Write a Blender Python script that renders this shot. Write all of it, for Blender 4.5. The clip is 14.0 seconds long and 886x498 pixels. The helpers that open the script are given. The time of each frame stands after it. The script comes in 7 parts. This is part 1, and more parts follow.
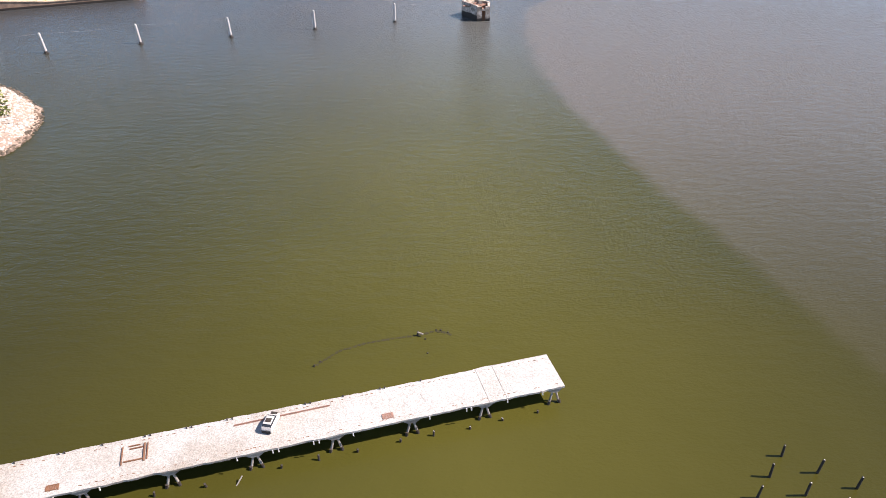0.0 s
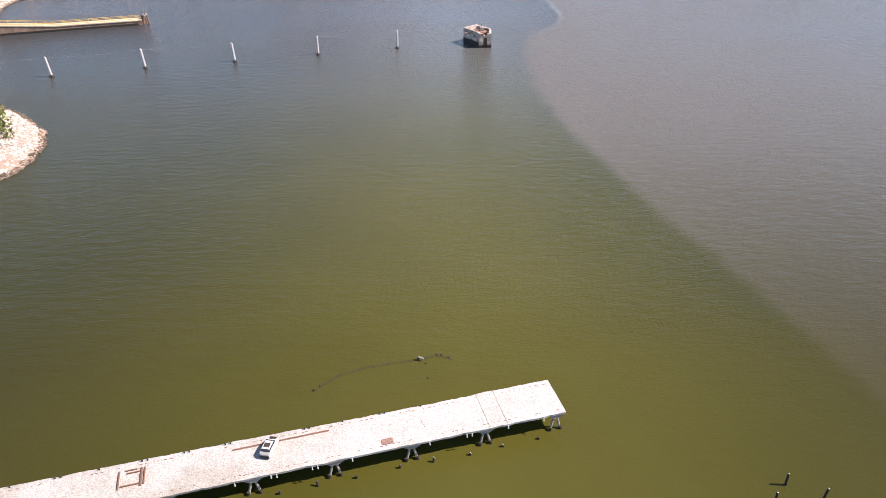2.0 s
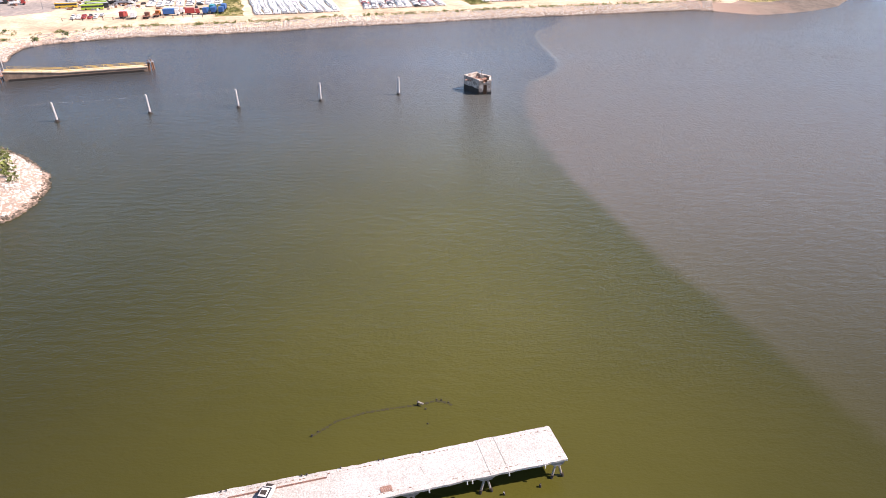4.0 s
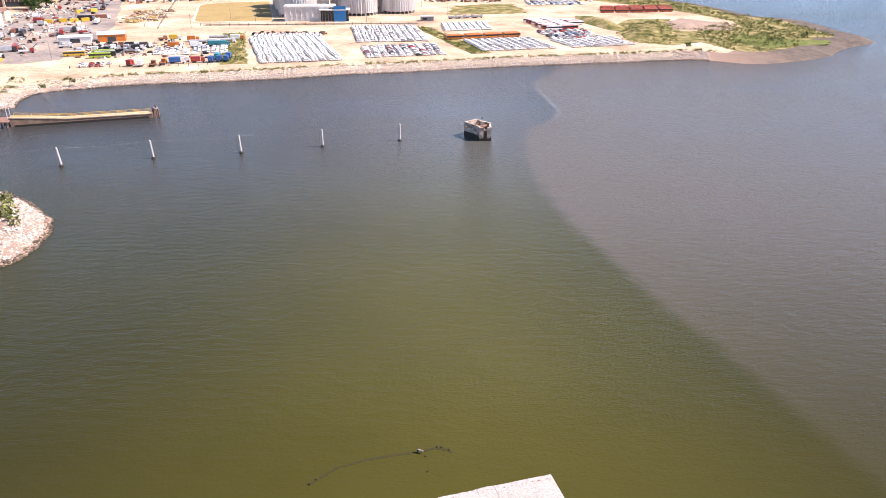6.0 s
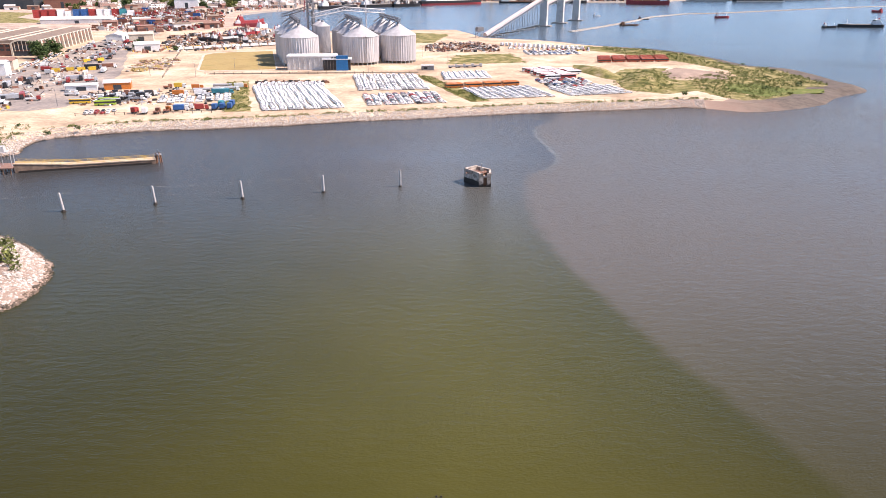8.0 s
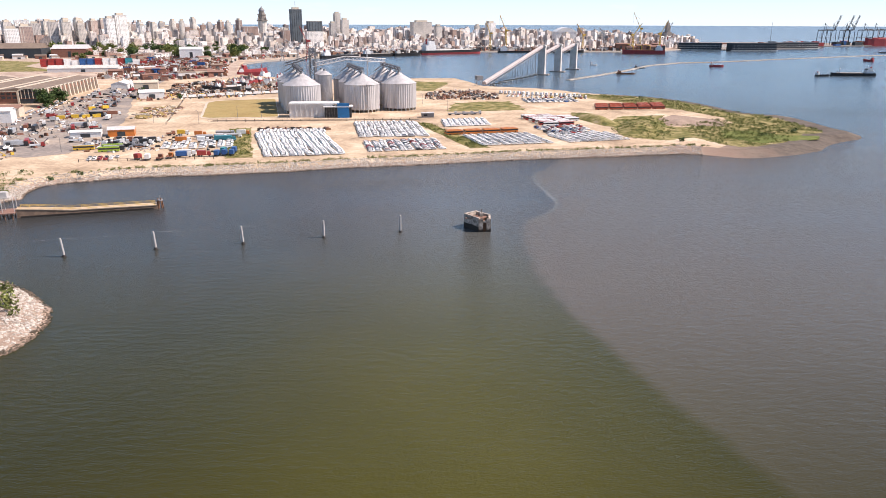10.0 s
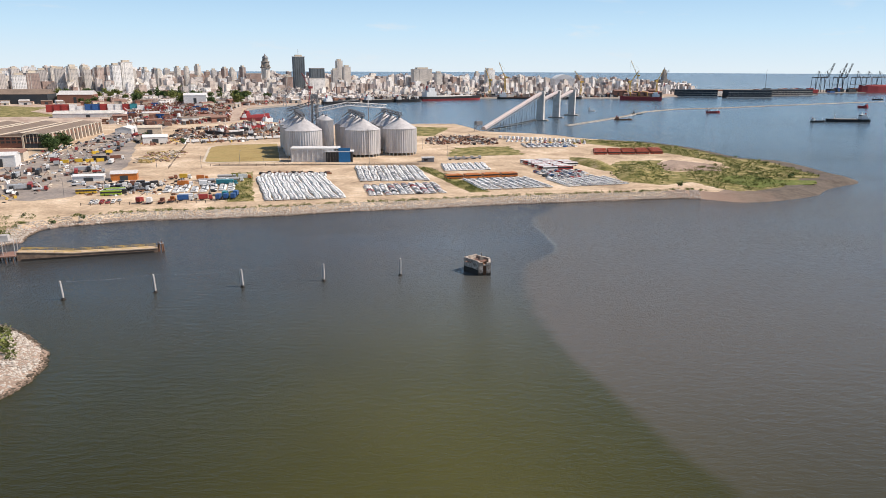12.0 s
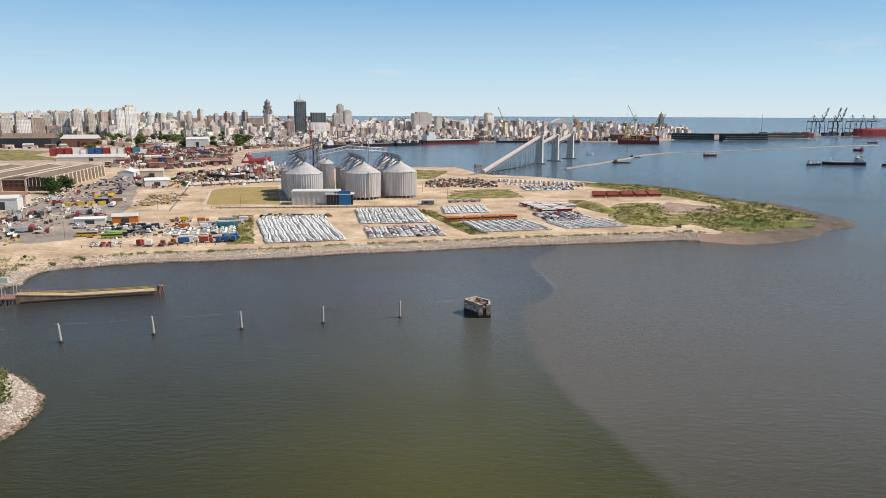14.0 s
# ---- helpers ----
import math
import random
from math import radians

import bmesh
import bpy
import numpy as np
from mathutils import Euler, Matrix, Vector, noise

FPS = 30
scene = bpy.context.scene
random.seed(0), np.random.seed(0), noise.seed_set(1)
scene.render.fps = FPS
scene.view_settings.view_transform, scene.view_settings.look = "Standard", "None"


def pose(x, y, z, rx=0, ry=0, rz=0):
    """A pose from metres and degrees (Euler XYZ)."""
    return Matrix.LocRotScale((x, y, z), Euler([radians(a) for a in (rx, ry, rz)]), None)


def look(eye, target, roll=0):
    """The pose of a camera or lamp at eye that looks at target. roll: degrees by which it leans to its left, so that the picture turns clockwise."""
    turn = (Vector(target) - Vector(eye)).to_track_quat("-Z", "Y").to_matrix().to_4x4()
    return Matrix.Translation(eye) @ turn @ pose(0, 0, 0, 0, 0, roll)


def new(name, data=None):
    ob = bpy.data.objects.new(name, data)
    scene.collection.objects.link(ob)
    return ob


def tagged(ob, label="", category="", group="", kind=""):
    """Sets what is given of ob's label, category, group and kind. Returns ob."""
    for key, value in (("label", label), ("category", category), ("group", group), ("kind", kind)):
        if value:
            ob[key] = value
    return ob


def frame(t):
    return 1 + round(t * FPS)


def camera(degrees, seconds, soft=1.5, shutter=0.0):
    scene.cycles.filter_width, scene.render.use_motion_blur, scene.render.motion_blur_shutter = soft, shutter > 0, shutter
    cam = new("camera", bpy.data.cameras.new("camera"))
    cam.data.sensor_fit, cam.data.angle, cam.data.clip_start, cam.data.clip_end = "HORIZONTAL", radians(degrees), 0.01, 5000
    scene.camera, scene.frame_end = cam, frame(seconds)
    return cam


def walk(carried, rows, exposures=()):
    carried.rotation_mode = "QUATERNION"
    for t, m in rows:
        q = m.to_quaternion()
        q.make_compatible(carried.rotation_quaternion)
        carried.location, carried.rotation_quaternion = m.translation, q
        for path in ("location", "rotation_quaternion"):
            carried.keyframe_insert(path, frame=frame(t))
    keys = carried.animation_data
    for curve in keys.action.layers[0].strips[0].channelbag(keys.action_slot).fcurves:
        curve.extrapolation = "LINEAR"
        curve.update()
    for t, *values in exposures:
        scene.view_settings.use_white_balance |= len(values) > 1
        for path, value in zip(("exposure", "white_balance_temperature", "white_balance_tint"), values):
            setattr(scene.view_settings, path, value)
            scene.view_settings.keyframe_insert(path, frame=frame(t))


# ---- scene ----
# ---------------- camera ----------------
EYE_ROWS = [
    (0.0, 0.00, 0.00, 80.00, -0.36, -34.02, 0.39), (0.5, -0.02, 0.01, 79.99, -0.29, -33.66, 0.29),
    (1.0, -0.04, 0.02, 79.98, -0.23, -33.23, 0.25), (1.5, -0.07, 0.02, 79.97, -0.19, -32.78, 0.23),
    (2.0, -0.09, 0.03, 79.95, -0.15, -32.07, 0.15), (2.5, -0.10, 0.03, 79.94, -0.12, -31.24, 0.13),
    (3.0, -0.12, 0.03, 79.93, -0.12, -30.36, 0.11), (5.5, -0.19, -0.00, 79.87, -0.00, -25.84, -0.10),
    (6.0, -0.21, -0.01, 79.86, -0.00, -24.95, -0.10), (6.5, -0.22, -0.03, 79.85, 0.00, -24.02, -0.13),
    (7.0, -0.22, -0.04, 79.84, 0.01, -23.11, -0.13), (7.5, -0.23, -0.06, 79.83, 0.01, -22.20, -0.15),
    (8.0, -0.24, -0.08, 79.82, 0.02, -21.31, -0.15), (10.5, -0.26, -0.20, 79.76, 0.00, -16.80, -0.15),
    (11.0, -0.26, -0.24, 79.75, 0.00, -15.92, -0.17), (11.5, -0.26, -0.27, 79.74, 0.01, -15.05, -0.16),
    (12.0, -0.26, -0.30, 79.73, 0.02, -14.20, -0.21), (12.5, -0.26, -0.34, 79.72, 0.01, -13.35, -0.18),
    (13.0, -0.25, -0.38, 79.70, 0.01, -12.50, -0.24), (13.5, -0.25, -0.42, 79.69, 0.00, -11.64, -0.20),
    (14.0, -0.24, -0.46, 79.68, 0.00, -10.81, -0.18)]
cam = camera(63.53, 14.0, soft=0.85)
walk(cam, [(t, pose(x, y, z, 90 + p, r, w)) for t, x, y, z, w, p, r in EYE_ROWS],
     exposures=[(0.0, 1.08, 6800, 19), (3.0, 1.06, 6800, 21), (5.5, 0.97, 6800, 24), (8.0, 0.82, 6800, 23), (11.0, 0.32, 6900, 16), (14.0, 0.04, 6900, 10)])

# ---------------- world and sun ----------------
SUN_EL, SUN_AZ = radians(48), radians(92)      # azimuth clockwise from +y
world = bpy.data.worlds.new("sky")
scene.world = world
world.use_nodes = True
wn, wl = world.node_tree.nodes, world.node_tree.links
sky = wn.new("ShaderNodeTexSky")
sky.sky_type = 'NISHITA'
sky.sun_disc = False
sky.sun_elevation, sky.sun_rotation = SUN_EL, SUN_AZ
sky.air_density, sky.dust_density, sky.ozone_density, sky.altitude = 1.0, 0.15, 2.5, 50
bg = wn["Background"]
bg.inputs["Strength"].default_value = 0.08
# thin low clouds
tcw = wn.new("ShaderNodeTexCoord")
mapw = wn.new("ShaderNodeMapping")
mapw.inputs["Scale"].default_value = (7, 7, 34)
nzw = wn.new("ShaderNodeTexNoise")
nzw.inputs["Scale"].default_value, nzw.inputs["Detail"].default_value, nzw.inputs["Roughness"].default_value = 1.0, 6, 0.6
rpw = wn.new("ShaderNodeValToRGB")
rpw.color_ramp.elements[0].position, rpw.color_ramp.elements[1].position = 0.60, 0.82
sepw = wn.new("ShaderNodeSeparateXYZ")
band = wn.new("ShaderNodeValToRGB")
for pos, val in ((0.0, 0), (0.012, 0.5), (0.05, 0.8), (0.10, 0.1)):
    e = band.color_ramp.elements.new(pos) if pos not in (0.0,) else band.color_ramp.elements[0]
    e.position, e.color = pos, (val, val, val, 1)
band.color_ramp.elements[-1].color = (0.0, 0.0, 0.0, 1)
mulw = wn.new("ShaderNodeMath")
mulw.operation = 'MULTIPLY'
mixw = wn.new("ShaderNodeMix")
mixw.data_type = 'RGBA'
mixw.inputs["B"].default_value = (9.0, 9.3, 9.6, 1)
wl.new(tcw.outputs["Generated"], mapw.inputs["Vector"])
wl.new(mapw.outputs["Vector"], nzw.inputs["Vector"])
wl.new(nzw.outputs["Fac"], rpw.inputs["Fac"])
wl.new(tcw.outputs["Generated"], sepw.inputs["Vector"])
wl.new(sepw.outputs["Z"], band.inputs["Fac"])
wl.new(rpw.outputs["Color"], mulw.inputs[0])
wl.new(band.outputs["Color"], mulw.inputs[1])
wl.new(mulw.outputs[0], mixw.inputs["Factor"])
haze = wn.new("ShaderNodeValToRGB")
for pos, c in ((0.0, (8.0, 9.9, 11.4)), (0.05, (6.0, 9.0, 11.6)), (0.16, (2.3, 5.5, 9.7)), (0.36, (2.7, 4.1, 6.1))):
    e = haze.color_ramp.elements[0] if pos == 0.0 else haze.color_ramp.elements.new(pos)
    e.position, e.color = pos, (*c, 1)
haze.color_ramp.elements[-1].color = (1.6, 2.8, 5.0, 1)
hfac = wn.new("ShaderNodeMapRange")
hfac.inputs["From Min"].default_value, hfac.inputs["From Max"].default_value = 0.3, 0.75
hfac.inputs["To Min"].default_value, hfac.inputs["To Max"].default_value = 0.92, 0.0
mixh = wn.new("ShaderNodeMix")
mixh.data_type = 'RGBA'
wl.new(sepw.outputs["Z"], haze.inputs["Fac"])
wl.new(sepw.outputs["Z"], hfac.inputs["Value"])
wl.new(hfac.outputs[0], mixh.inputs["Factor"])
wl.new(sky.outputs["Color"], mixh.inputs["A"])
wl.new(haze.outputs["Color"], mixh.inputs["B"])
wl.new(mixh.outputs["Result"], mixw.inputs["A"])
wl.new(mixw.outputs["Result"], bg.inputs["Color"])
sun = new("sun", bpy.data.lights.new("sun", 'SUN'))
sun.data.energy, sun.data.angle, sun.data.color = 5.0, radians(0.53), (1.0, 0.94, 0.86)
sun_dir = Vector((math.sin(SUN_AZ) * math.cos(SUN_EL), math.cos(SUN_AZ) * math.cos(SUN_EL), math.sin(SUN_EL)))
sun.matrix_world = look(sun_dir * 300, (0, 0, 0))


# ---------------- materials ----------------
def nodes(name, rough=0.7, metal=0.0, spec=0.4):
    m = bpy.data.materials.new(name)
    m.use_nodes = True
    n, l = m.node_tree.nodes, m.node_tree.links
    b = n["Principled BSDF"]
    b.inputs["Roughness"].default_value, b.inputs["Metallic"].default_value = rough, metal
    b.inputs["Specular IOR Level"].default_value = spec
    return m, n, l, b


def noise_node(n, l, scale, detail=4, rough=0.6, vec=None, stretch=None):
    t = n.new("ShaderNodeTexNoise")
    t.inputs["Scale"].default_value, t.inputs["Detail"].default_value, t.inputs["Roughness"].default_value = scale, detail, rough
    if vec is None:
        g = n.new("ShaderNodeNewGeometry")
        vec = g.outputs["Position"]
    if stretch:
        mp = n.new("ShaderNodeMapping")
        mp.inputs["Scale"].default_value = stretch
        l.new(vec, mp.inputs["Vector"])
        vec = mp.outputs["Vector"]
    l.new(vec, t.inputs["Vector"])
    return t.outputs["Fac"]


def ramp(n, l, fac, stops):
    r = n.new("ShaderNodeValToRGB")
    el = r.color_ramp.elements
    el[0].position, el[0].color = stops[0][0], (*stops[0][1], 1)
    el[1].position, el[1].color = stops[-1][0], (*stops[-1][1], 1)
    for p, c in stops[1:-1]:
        e = el.new(p)
        e.color = (*c, 1)
    l.new(fac, r.inputs["Fac"])
    return r.outputs["Color"]


def mix(n, l, fac, a, b, mode='MIX'):
    x = n.new("ShaderNodeMix")
    x.data_type, x.blend_type = 'RGBA', mode
    for sock, v in ((x.inputs["Factor"], fac), (x.inputs["A"], a), (x.inputs["B"], b)):
        if isinstance(v, (int, float)):
            sock.default_value = v
        elif isinstance(v, tuple):
            sock.default_value = (*v, 1)
        else:
            l.new(v, sock)
    return x.outputs["Result"]


def math_node(n, l, op, a, b=None):
    x = n.new("ShaderNodeMath")
    x.operation = op
    for sock, v in zip(x.inputs, (a, b)):
        if v is None:
            continue
        if isinstance(v, (int, float)):
            sock.default_value = v
        else:
            l.new(v, sock)
    return x.outputs[0]


def bump(n, l, b, height, dist, strength=1.0):
    x = n.new("ShaderNodeBump")
    x.inputs["Distance"].default_value, x.inputs["Strength"].default_value = dist, strength
    l.new(height, x.inputs["Height"])
    l.new(x.outputs["Normal"], b.inputs["Normal"])


def worn(name, c, dirt=(0.2, 0.17, 0.13), scale=0.6, fine=6.0, amount=0.5, rough=0.7, metal=0.0, bmp=0.02, vary=0.0):
    """A surface of one paint or mineral colour with large stains, fine grain and relief."""
    m, n, l, b = nodes(name, rough, metal)
    big = ramp(n, l, noise_node(n, l, scale, 5, 0.65), [(0.38, (0, 0, 0)), (0.72, (1, 1, 1))])
    small = noise_node(n, l, fine, 3, 0.6)
    base = mix(n, l, math_node(n, l, 'MULTIPLY', big, amount), c, dirt)
    lo, hi = tuple(v * 0.72 for v in (1, 1, 1)), tuple(v * 1.2 for v in (1, 1, 1))
    col = mix(n, l, 1.0, base, ramp(n, l, small, [(0.3, lo), (0.7, hi)]), 'MULTIPLY')
    if vary:
        oi = n.new("ShaderNodeObjectInfo")
        col = mix(n, l, 1.0, col, ramp(n, l, oi.outputs["Random"], [(0, (1 - vary,) * 3), (1, (1 + vary * 0.3,) * 3)]), 'MULTIPLY')
    l.new(col, b.inputs["Base Color"])
    if bmp:
        bump(n, l, b, small, bmp)
    return m


def water_material():
    m, n, l, b = nodes("murky_water", 0.16, 0, 0.33)
    geo = n.new("ShaderNodeNewGeometry")
    sep = n.new("ShaderNodeSeparateXYZ")
    l.new(geo.outputs["Position"], sep.inputs[0])
    # silt front: x of the front as a curve of y
    yy = math_node(n, l, 'DIVIDE', sep.outputs["Y"], 600.0)
    fc = n.new("ShaderNodeFloatCurve")
    cv = fc.mapping.curves[0]
    front = [(40, 84), (80, 69), (101, 63), (120, 57), (138, 50), (160, 44), (191, 36), (225, 31), (250, 30), (285, 34), (316, 52), (345, 50), (375, 49), (400, 58), (470, 90), (600, 150)]
    while len(cv.points) < len(front):
        cv.points.new(0.5, 0.5)
    for p, (y, x) in zip(cv.points, front):
        p.location = (y / 600.0, x / 200.0)
    fc.mapping.update()
    l.new(yy, fc.inputs["Value"])
    fx = math_node(n, l, 'MULTIPLY', fc.outputs[0], 200.0)
    wob = math_node(n, l, 'MULTIPLY', math_node(n, l, 'SUBTRACT', noise_node(n, l, 0.09, 4, 0.6), 0.5), 7.0)
    d = math_node(n, l, 'ADD', math_node(n, l, 'SUBTRACT', sep.outputs["X"], fx), wob)
    mr = n.new("ShaderNodeMapRange")
    mr.interpolation_type = 'SMOOTHSTEP'
    mr.inputs["From Min"].default_value, mr.inputs["From Max"].default_value = -2.5, 3.5
    l.new(d, mr.inputs["Value"])
    # silt stays in the bay, thins out with distance from the front and far from shore
    fade = n.new("ShaderNodeMapRange")
    fade.inputs["From Min"].default_value, fade.inputs["From Max"].default_value = 0.0, 260.0
    fade.inputs["To Min"].default_value, fade.inputs["To Max"].default_value = 1.0, 0.55
    l.new(d, fade.inputs["Value"])
    near = n.new("ShaderNodeMapRange")
    near.interpolation_type = 'SMOOTHSTEP'
    near.inputs["From Min"].default_value, near.inputs["From Max"].default_value = 70.0, 230.0
    near.inputs["To Min"].default_value = 0.12
    l.new(sep.outputs["Y"], near.inputs["Value"])
    far = n.new("ShaderNodeMapRange")
    far.interpolation_type = 'SMOOTHSTEP'
    far.inputs["From Min"].default_value, far.inputs["From Max"].default_value = 420.0, 640.0
    far.inputs["To Min"].default_value, far.inputs["To Max"].default_value = 1.0, 0.0
    l.new(sep.outputs["Y"], far.inputs["Value"])
    silt = math_node(n, l, 'MULTIPLY', math_node(n, l, 'MULTIPLY', mr.outputs[0], fade.outputs[0]), math_node(n, l, 'MULTIPLY', near.outputs[0], far.outputs[0]))
    olive = ramp(n, l, noise_node(n, l, 0.012, 4, 0.6), [(0.3, (0.044, 0.0415, 0.0075)), (0.7, (0.057, 0.052, 0.0110))])
    # water greys with distance, then a blue sky sheen is painted into the bay
    mid_grey = n.new("ShaderNodeMapRange")
    mid_grey.interpolation_type = 'SMOOTHSTEP'
    mid_grey.inputs["From Min"].default_value, mid_grey.inputs["From Max"].default_value = 130.0, 320.0
    l.new(sep.outputs["Y"], mid_grey.inputs["Value"])
    body = mix(n, l, mid_grey.outputs[0], olive, (0.070, 0.072, 0.075))
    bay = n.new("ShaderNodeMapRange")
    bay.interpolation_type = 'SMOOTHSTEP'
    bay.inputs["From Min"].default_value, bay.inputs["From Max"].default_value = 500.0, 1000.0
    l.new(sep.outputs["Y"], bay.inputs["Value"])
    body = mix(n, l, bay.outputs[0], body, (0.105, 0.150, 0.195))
    # lens vignette painted into the water colour: brighter near x = 4, darker sideways
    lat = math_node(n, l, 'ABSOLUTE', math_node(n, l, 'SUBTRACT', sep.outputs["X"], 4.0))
    side_falloff = n.new("ShaderNodeMapRange")
    side_falloff.interpolation_type = 'SMOOTHSTEP'
    side_falloff.inputs["From Min"].default_value, side_falloff.inputs["From Max"].default_value = 5.0, 95.0
    side_falloff.inputs["To Min"].default_value, side_falloff.inputs["To Max"].default_value = 1.22, 0.62
    l.new(math_node(n, l, 'ADD', lat, math_node(n, l, 'MULTIPLY', noise_node(n, l, 0.02, 3, 0.5), 20.0)), side_falloff.inputs["Value"])
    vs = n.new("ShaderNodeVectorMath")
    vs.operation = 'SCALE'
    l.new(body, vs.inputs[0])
    l.new(side_falloff.outputs[0], vs.inputs["Scale"])
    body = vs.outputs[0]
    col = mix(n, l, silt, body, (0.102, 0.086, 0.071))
    foam_d = math_node(n, l, 'SUBTRACT', 1.0, math_node(n, l, 'DIVIDE', math_node(n, l, 'ABSOLUTE', d), 1.6))
    fy = n.new("ShaderNodeMapRange")
    fy.inputs["From Min"].default_value, fy.inputs["From Max"].default_value = 270.0, 330.0
    l.new(sep.outputs["Y"], fy.inputs["Value"])
    fy2 = n.new("ShaderNodeMapRange")
    fy2.inputs["From Min"].default_value, fy2.inputs["From Max"].default_value = 410.0, 380.0
    l.new(sep.outputs["Y"], fy2.inputs["Value"])
    foam = math_node(n, l, 'MULTIPLY', math_node(n, l, 'MULTIPLY', math_node(n, l, 'MAXIMUM', foam_d, 0.0), fy.outputs[0]), math_node(n, l, 'MULTIPLY', fy2.outputs[0], 0.20))
    col = mix(n, l, foam, col, (0.34, 0.32, 0.28))
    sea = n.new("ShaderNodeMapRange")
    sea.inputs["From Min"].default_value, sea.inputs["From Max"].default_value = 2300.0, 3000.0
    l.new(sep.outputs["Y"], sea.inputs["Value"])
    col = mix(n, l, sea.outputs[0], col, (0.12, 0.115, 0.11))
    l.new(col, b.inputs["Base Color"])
    b.inputs["IOR"].default_value = 1.33
    # wind ripples, finer on a slow swell, and calmer lanes
    rip = noise_node(n, l, 2.3, 3, 0.6, geo.outputs["Position"], (0.6, 1.0, 1.0))
    swell = noise_node(n, l, 0.5, 2, 0.5, geo.outputs["Position"], (0.55, 1.0, 1.0))
    lanes = noise_node(n, l, 0.010, 3, 0.55, geo.outputs["Position"], (0.45, 1.3, 1.0))
    amp = ramp(n, l, lanes, [(0.36, (0.45,) * 3), (0.6, (1.0,) * 3)])
    h = math_node(n, l, 'ADD', math_node(n, l, 'MULTIPLY', rip, amp), math_node(n, l, 'MULTIPLY', swell, 1.1))
    lee = n.new("ShaderNodeMapRange")      # sheltered water inside the pier is calmer
    lee.interpolation_type = 'SMOOTHSTEP'
    lee.inputs["From Min"].default_value, lee.inputs["From Max"].default_value = 75.0, 150.0
    lee.inputs["To Min"].default_value, lee.inputs["To Max"].default_value = 0.30, 1.0
    l.new(sep.outputs["Y"], lee.inputs["Value"])
    bump(n, l, b, math_node(n, l, 'MULTIPLY', h, lee.outputs[0]), 0.32, 0.8)
    return m


def galvanised():
    m, n, l, b = nodes("corrugated_zinc", 0.5, 0.25)
    tc = n.new("ShaderNodeTexCoord")
    sp = n.new("ShaderNodeSeparateXYZ")
    l.new(tc.outputs["Object"], sp.inputs[0])
    stain = noise_node(n, l, 0.25, 5, 0.7, tc.outputs["Object"], (1, 1, 0.12))
    col = ramp(n, l, stain, [(0.3, (0.40, 0.38, 0.385)), (0.55, (0.55, 0.53, 0.53)), (0.75, (0.67, 0.645, 0.635))])
    ring = math_node(n, l, 'FRACT', math_node(n, l, 'DIVIDE', sp.outputs["Z"], 1.1))
    seam = ramp(n, l, ring, [(0.0, (0.80,) * 3), (0.10, (1,) * 3)])
    col = mix(n, l, 1.0, col, seam, 'MULTIPLY')
    l.new(col, b.inputs["Base Color"])
    return m


def windowed(name, tones, per_island):
    """Plastered walls with rows of small dark windows, one tone a building."""
    m, n, l, b = nodes(name, 0.8)
    geo = n.new("ShaderNodeNewGeometry")
    if per_island:
        rnd = geo.outputs["Random Per Island"]
    else:
        oi = n.new("ShaderNodeObjectInfo")
        rnd = oi.outputs["Random"]
    k = len(tones)
    wall = n.new("ShaderNodeValToRGB")
    wall.color_ramp.interpolation = 'CONSTANT'
    el = wall.color_ramp.elements
    el[0].color = (*tones[0], 1)
    el[1].position, el[1].color = 1.0 / k, (*tones[1], 1)
    for i in range(2, k):
        e = el.new(i / k)
        e.color = (*tones[i], 1)
    l.new(rnd, wall.inputs["Fac"])
    sp = n.new("ShaderNodeSeparateXYZ")
    l.new(geo.outputs["Position"], sp.inputs[0])
    u = math_node(n, l, 'ADD', math_node(n, l, 'MULTIPLY', sp.outputs["X"], 0.95), math_node(n, l, 'MULTIPLY', sp.outputs["Y"], 0.75))
    fu = math_node(n, l, 'FRACT', math_node(n, l, 'DIVIDE', u, 4.2))
    fz = math_node(n, l, 'FRACT', math_node(n, l, 'DIVIDE', sp.outputs["Z"], 3.3))
    wu = math_node(n, l, 'GREATER_THAN', math_node(n, l, 'ADD', fu, math_node(n, l, 'MULTIPLY', noise_node(n, l, 0.16, 2, 0.5), 0.6)), 0.86)
    wz = math_node(n, l, 'GREATER_THAN', math_node(n, l, 'ADD', fz, math_node(n, l, 'MULTIPLY', rnd, 0.35)), 0.62)
    sn = n.new("ShaderNodeSeparateXYZ")
    l.new(geo.outputs["Normal"], sn.inputs[0])
    side = math_node(n, l, 'LESS_THAN', sn.outputs["Z"], 0.5)
    win = math_node(n, l, 'MULTIPLY', math_node(n, l, 'MULTIPLY', wu, wz), side)
    stain = ramp(n, l, noise_node(n, l, 0.05, 4, 0.7), [(0.3, (0.70,) * 3), (0.7, (1.05,) * 3)])
    col = mix(n, l, 1.0, wall.outputs["Color"], stain, 'MULTIPLY')
    roofc = mix(n, l, 0.45, col, (0.50, 0.43, 0.38))
    col = mix(n, l, side, roofc, col)
    col = mix(n, l, math_node(n, l, 'MULTIPLY', win, 0.58), col, (0.05, 0.055, 0.065))
    l.new(col, b.inputs["Base Color"])
    return m


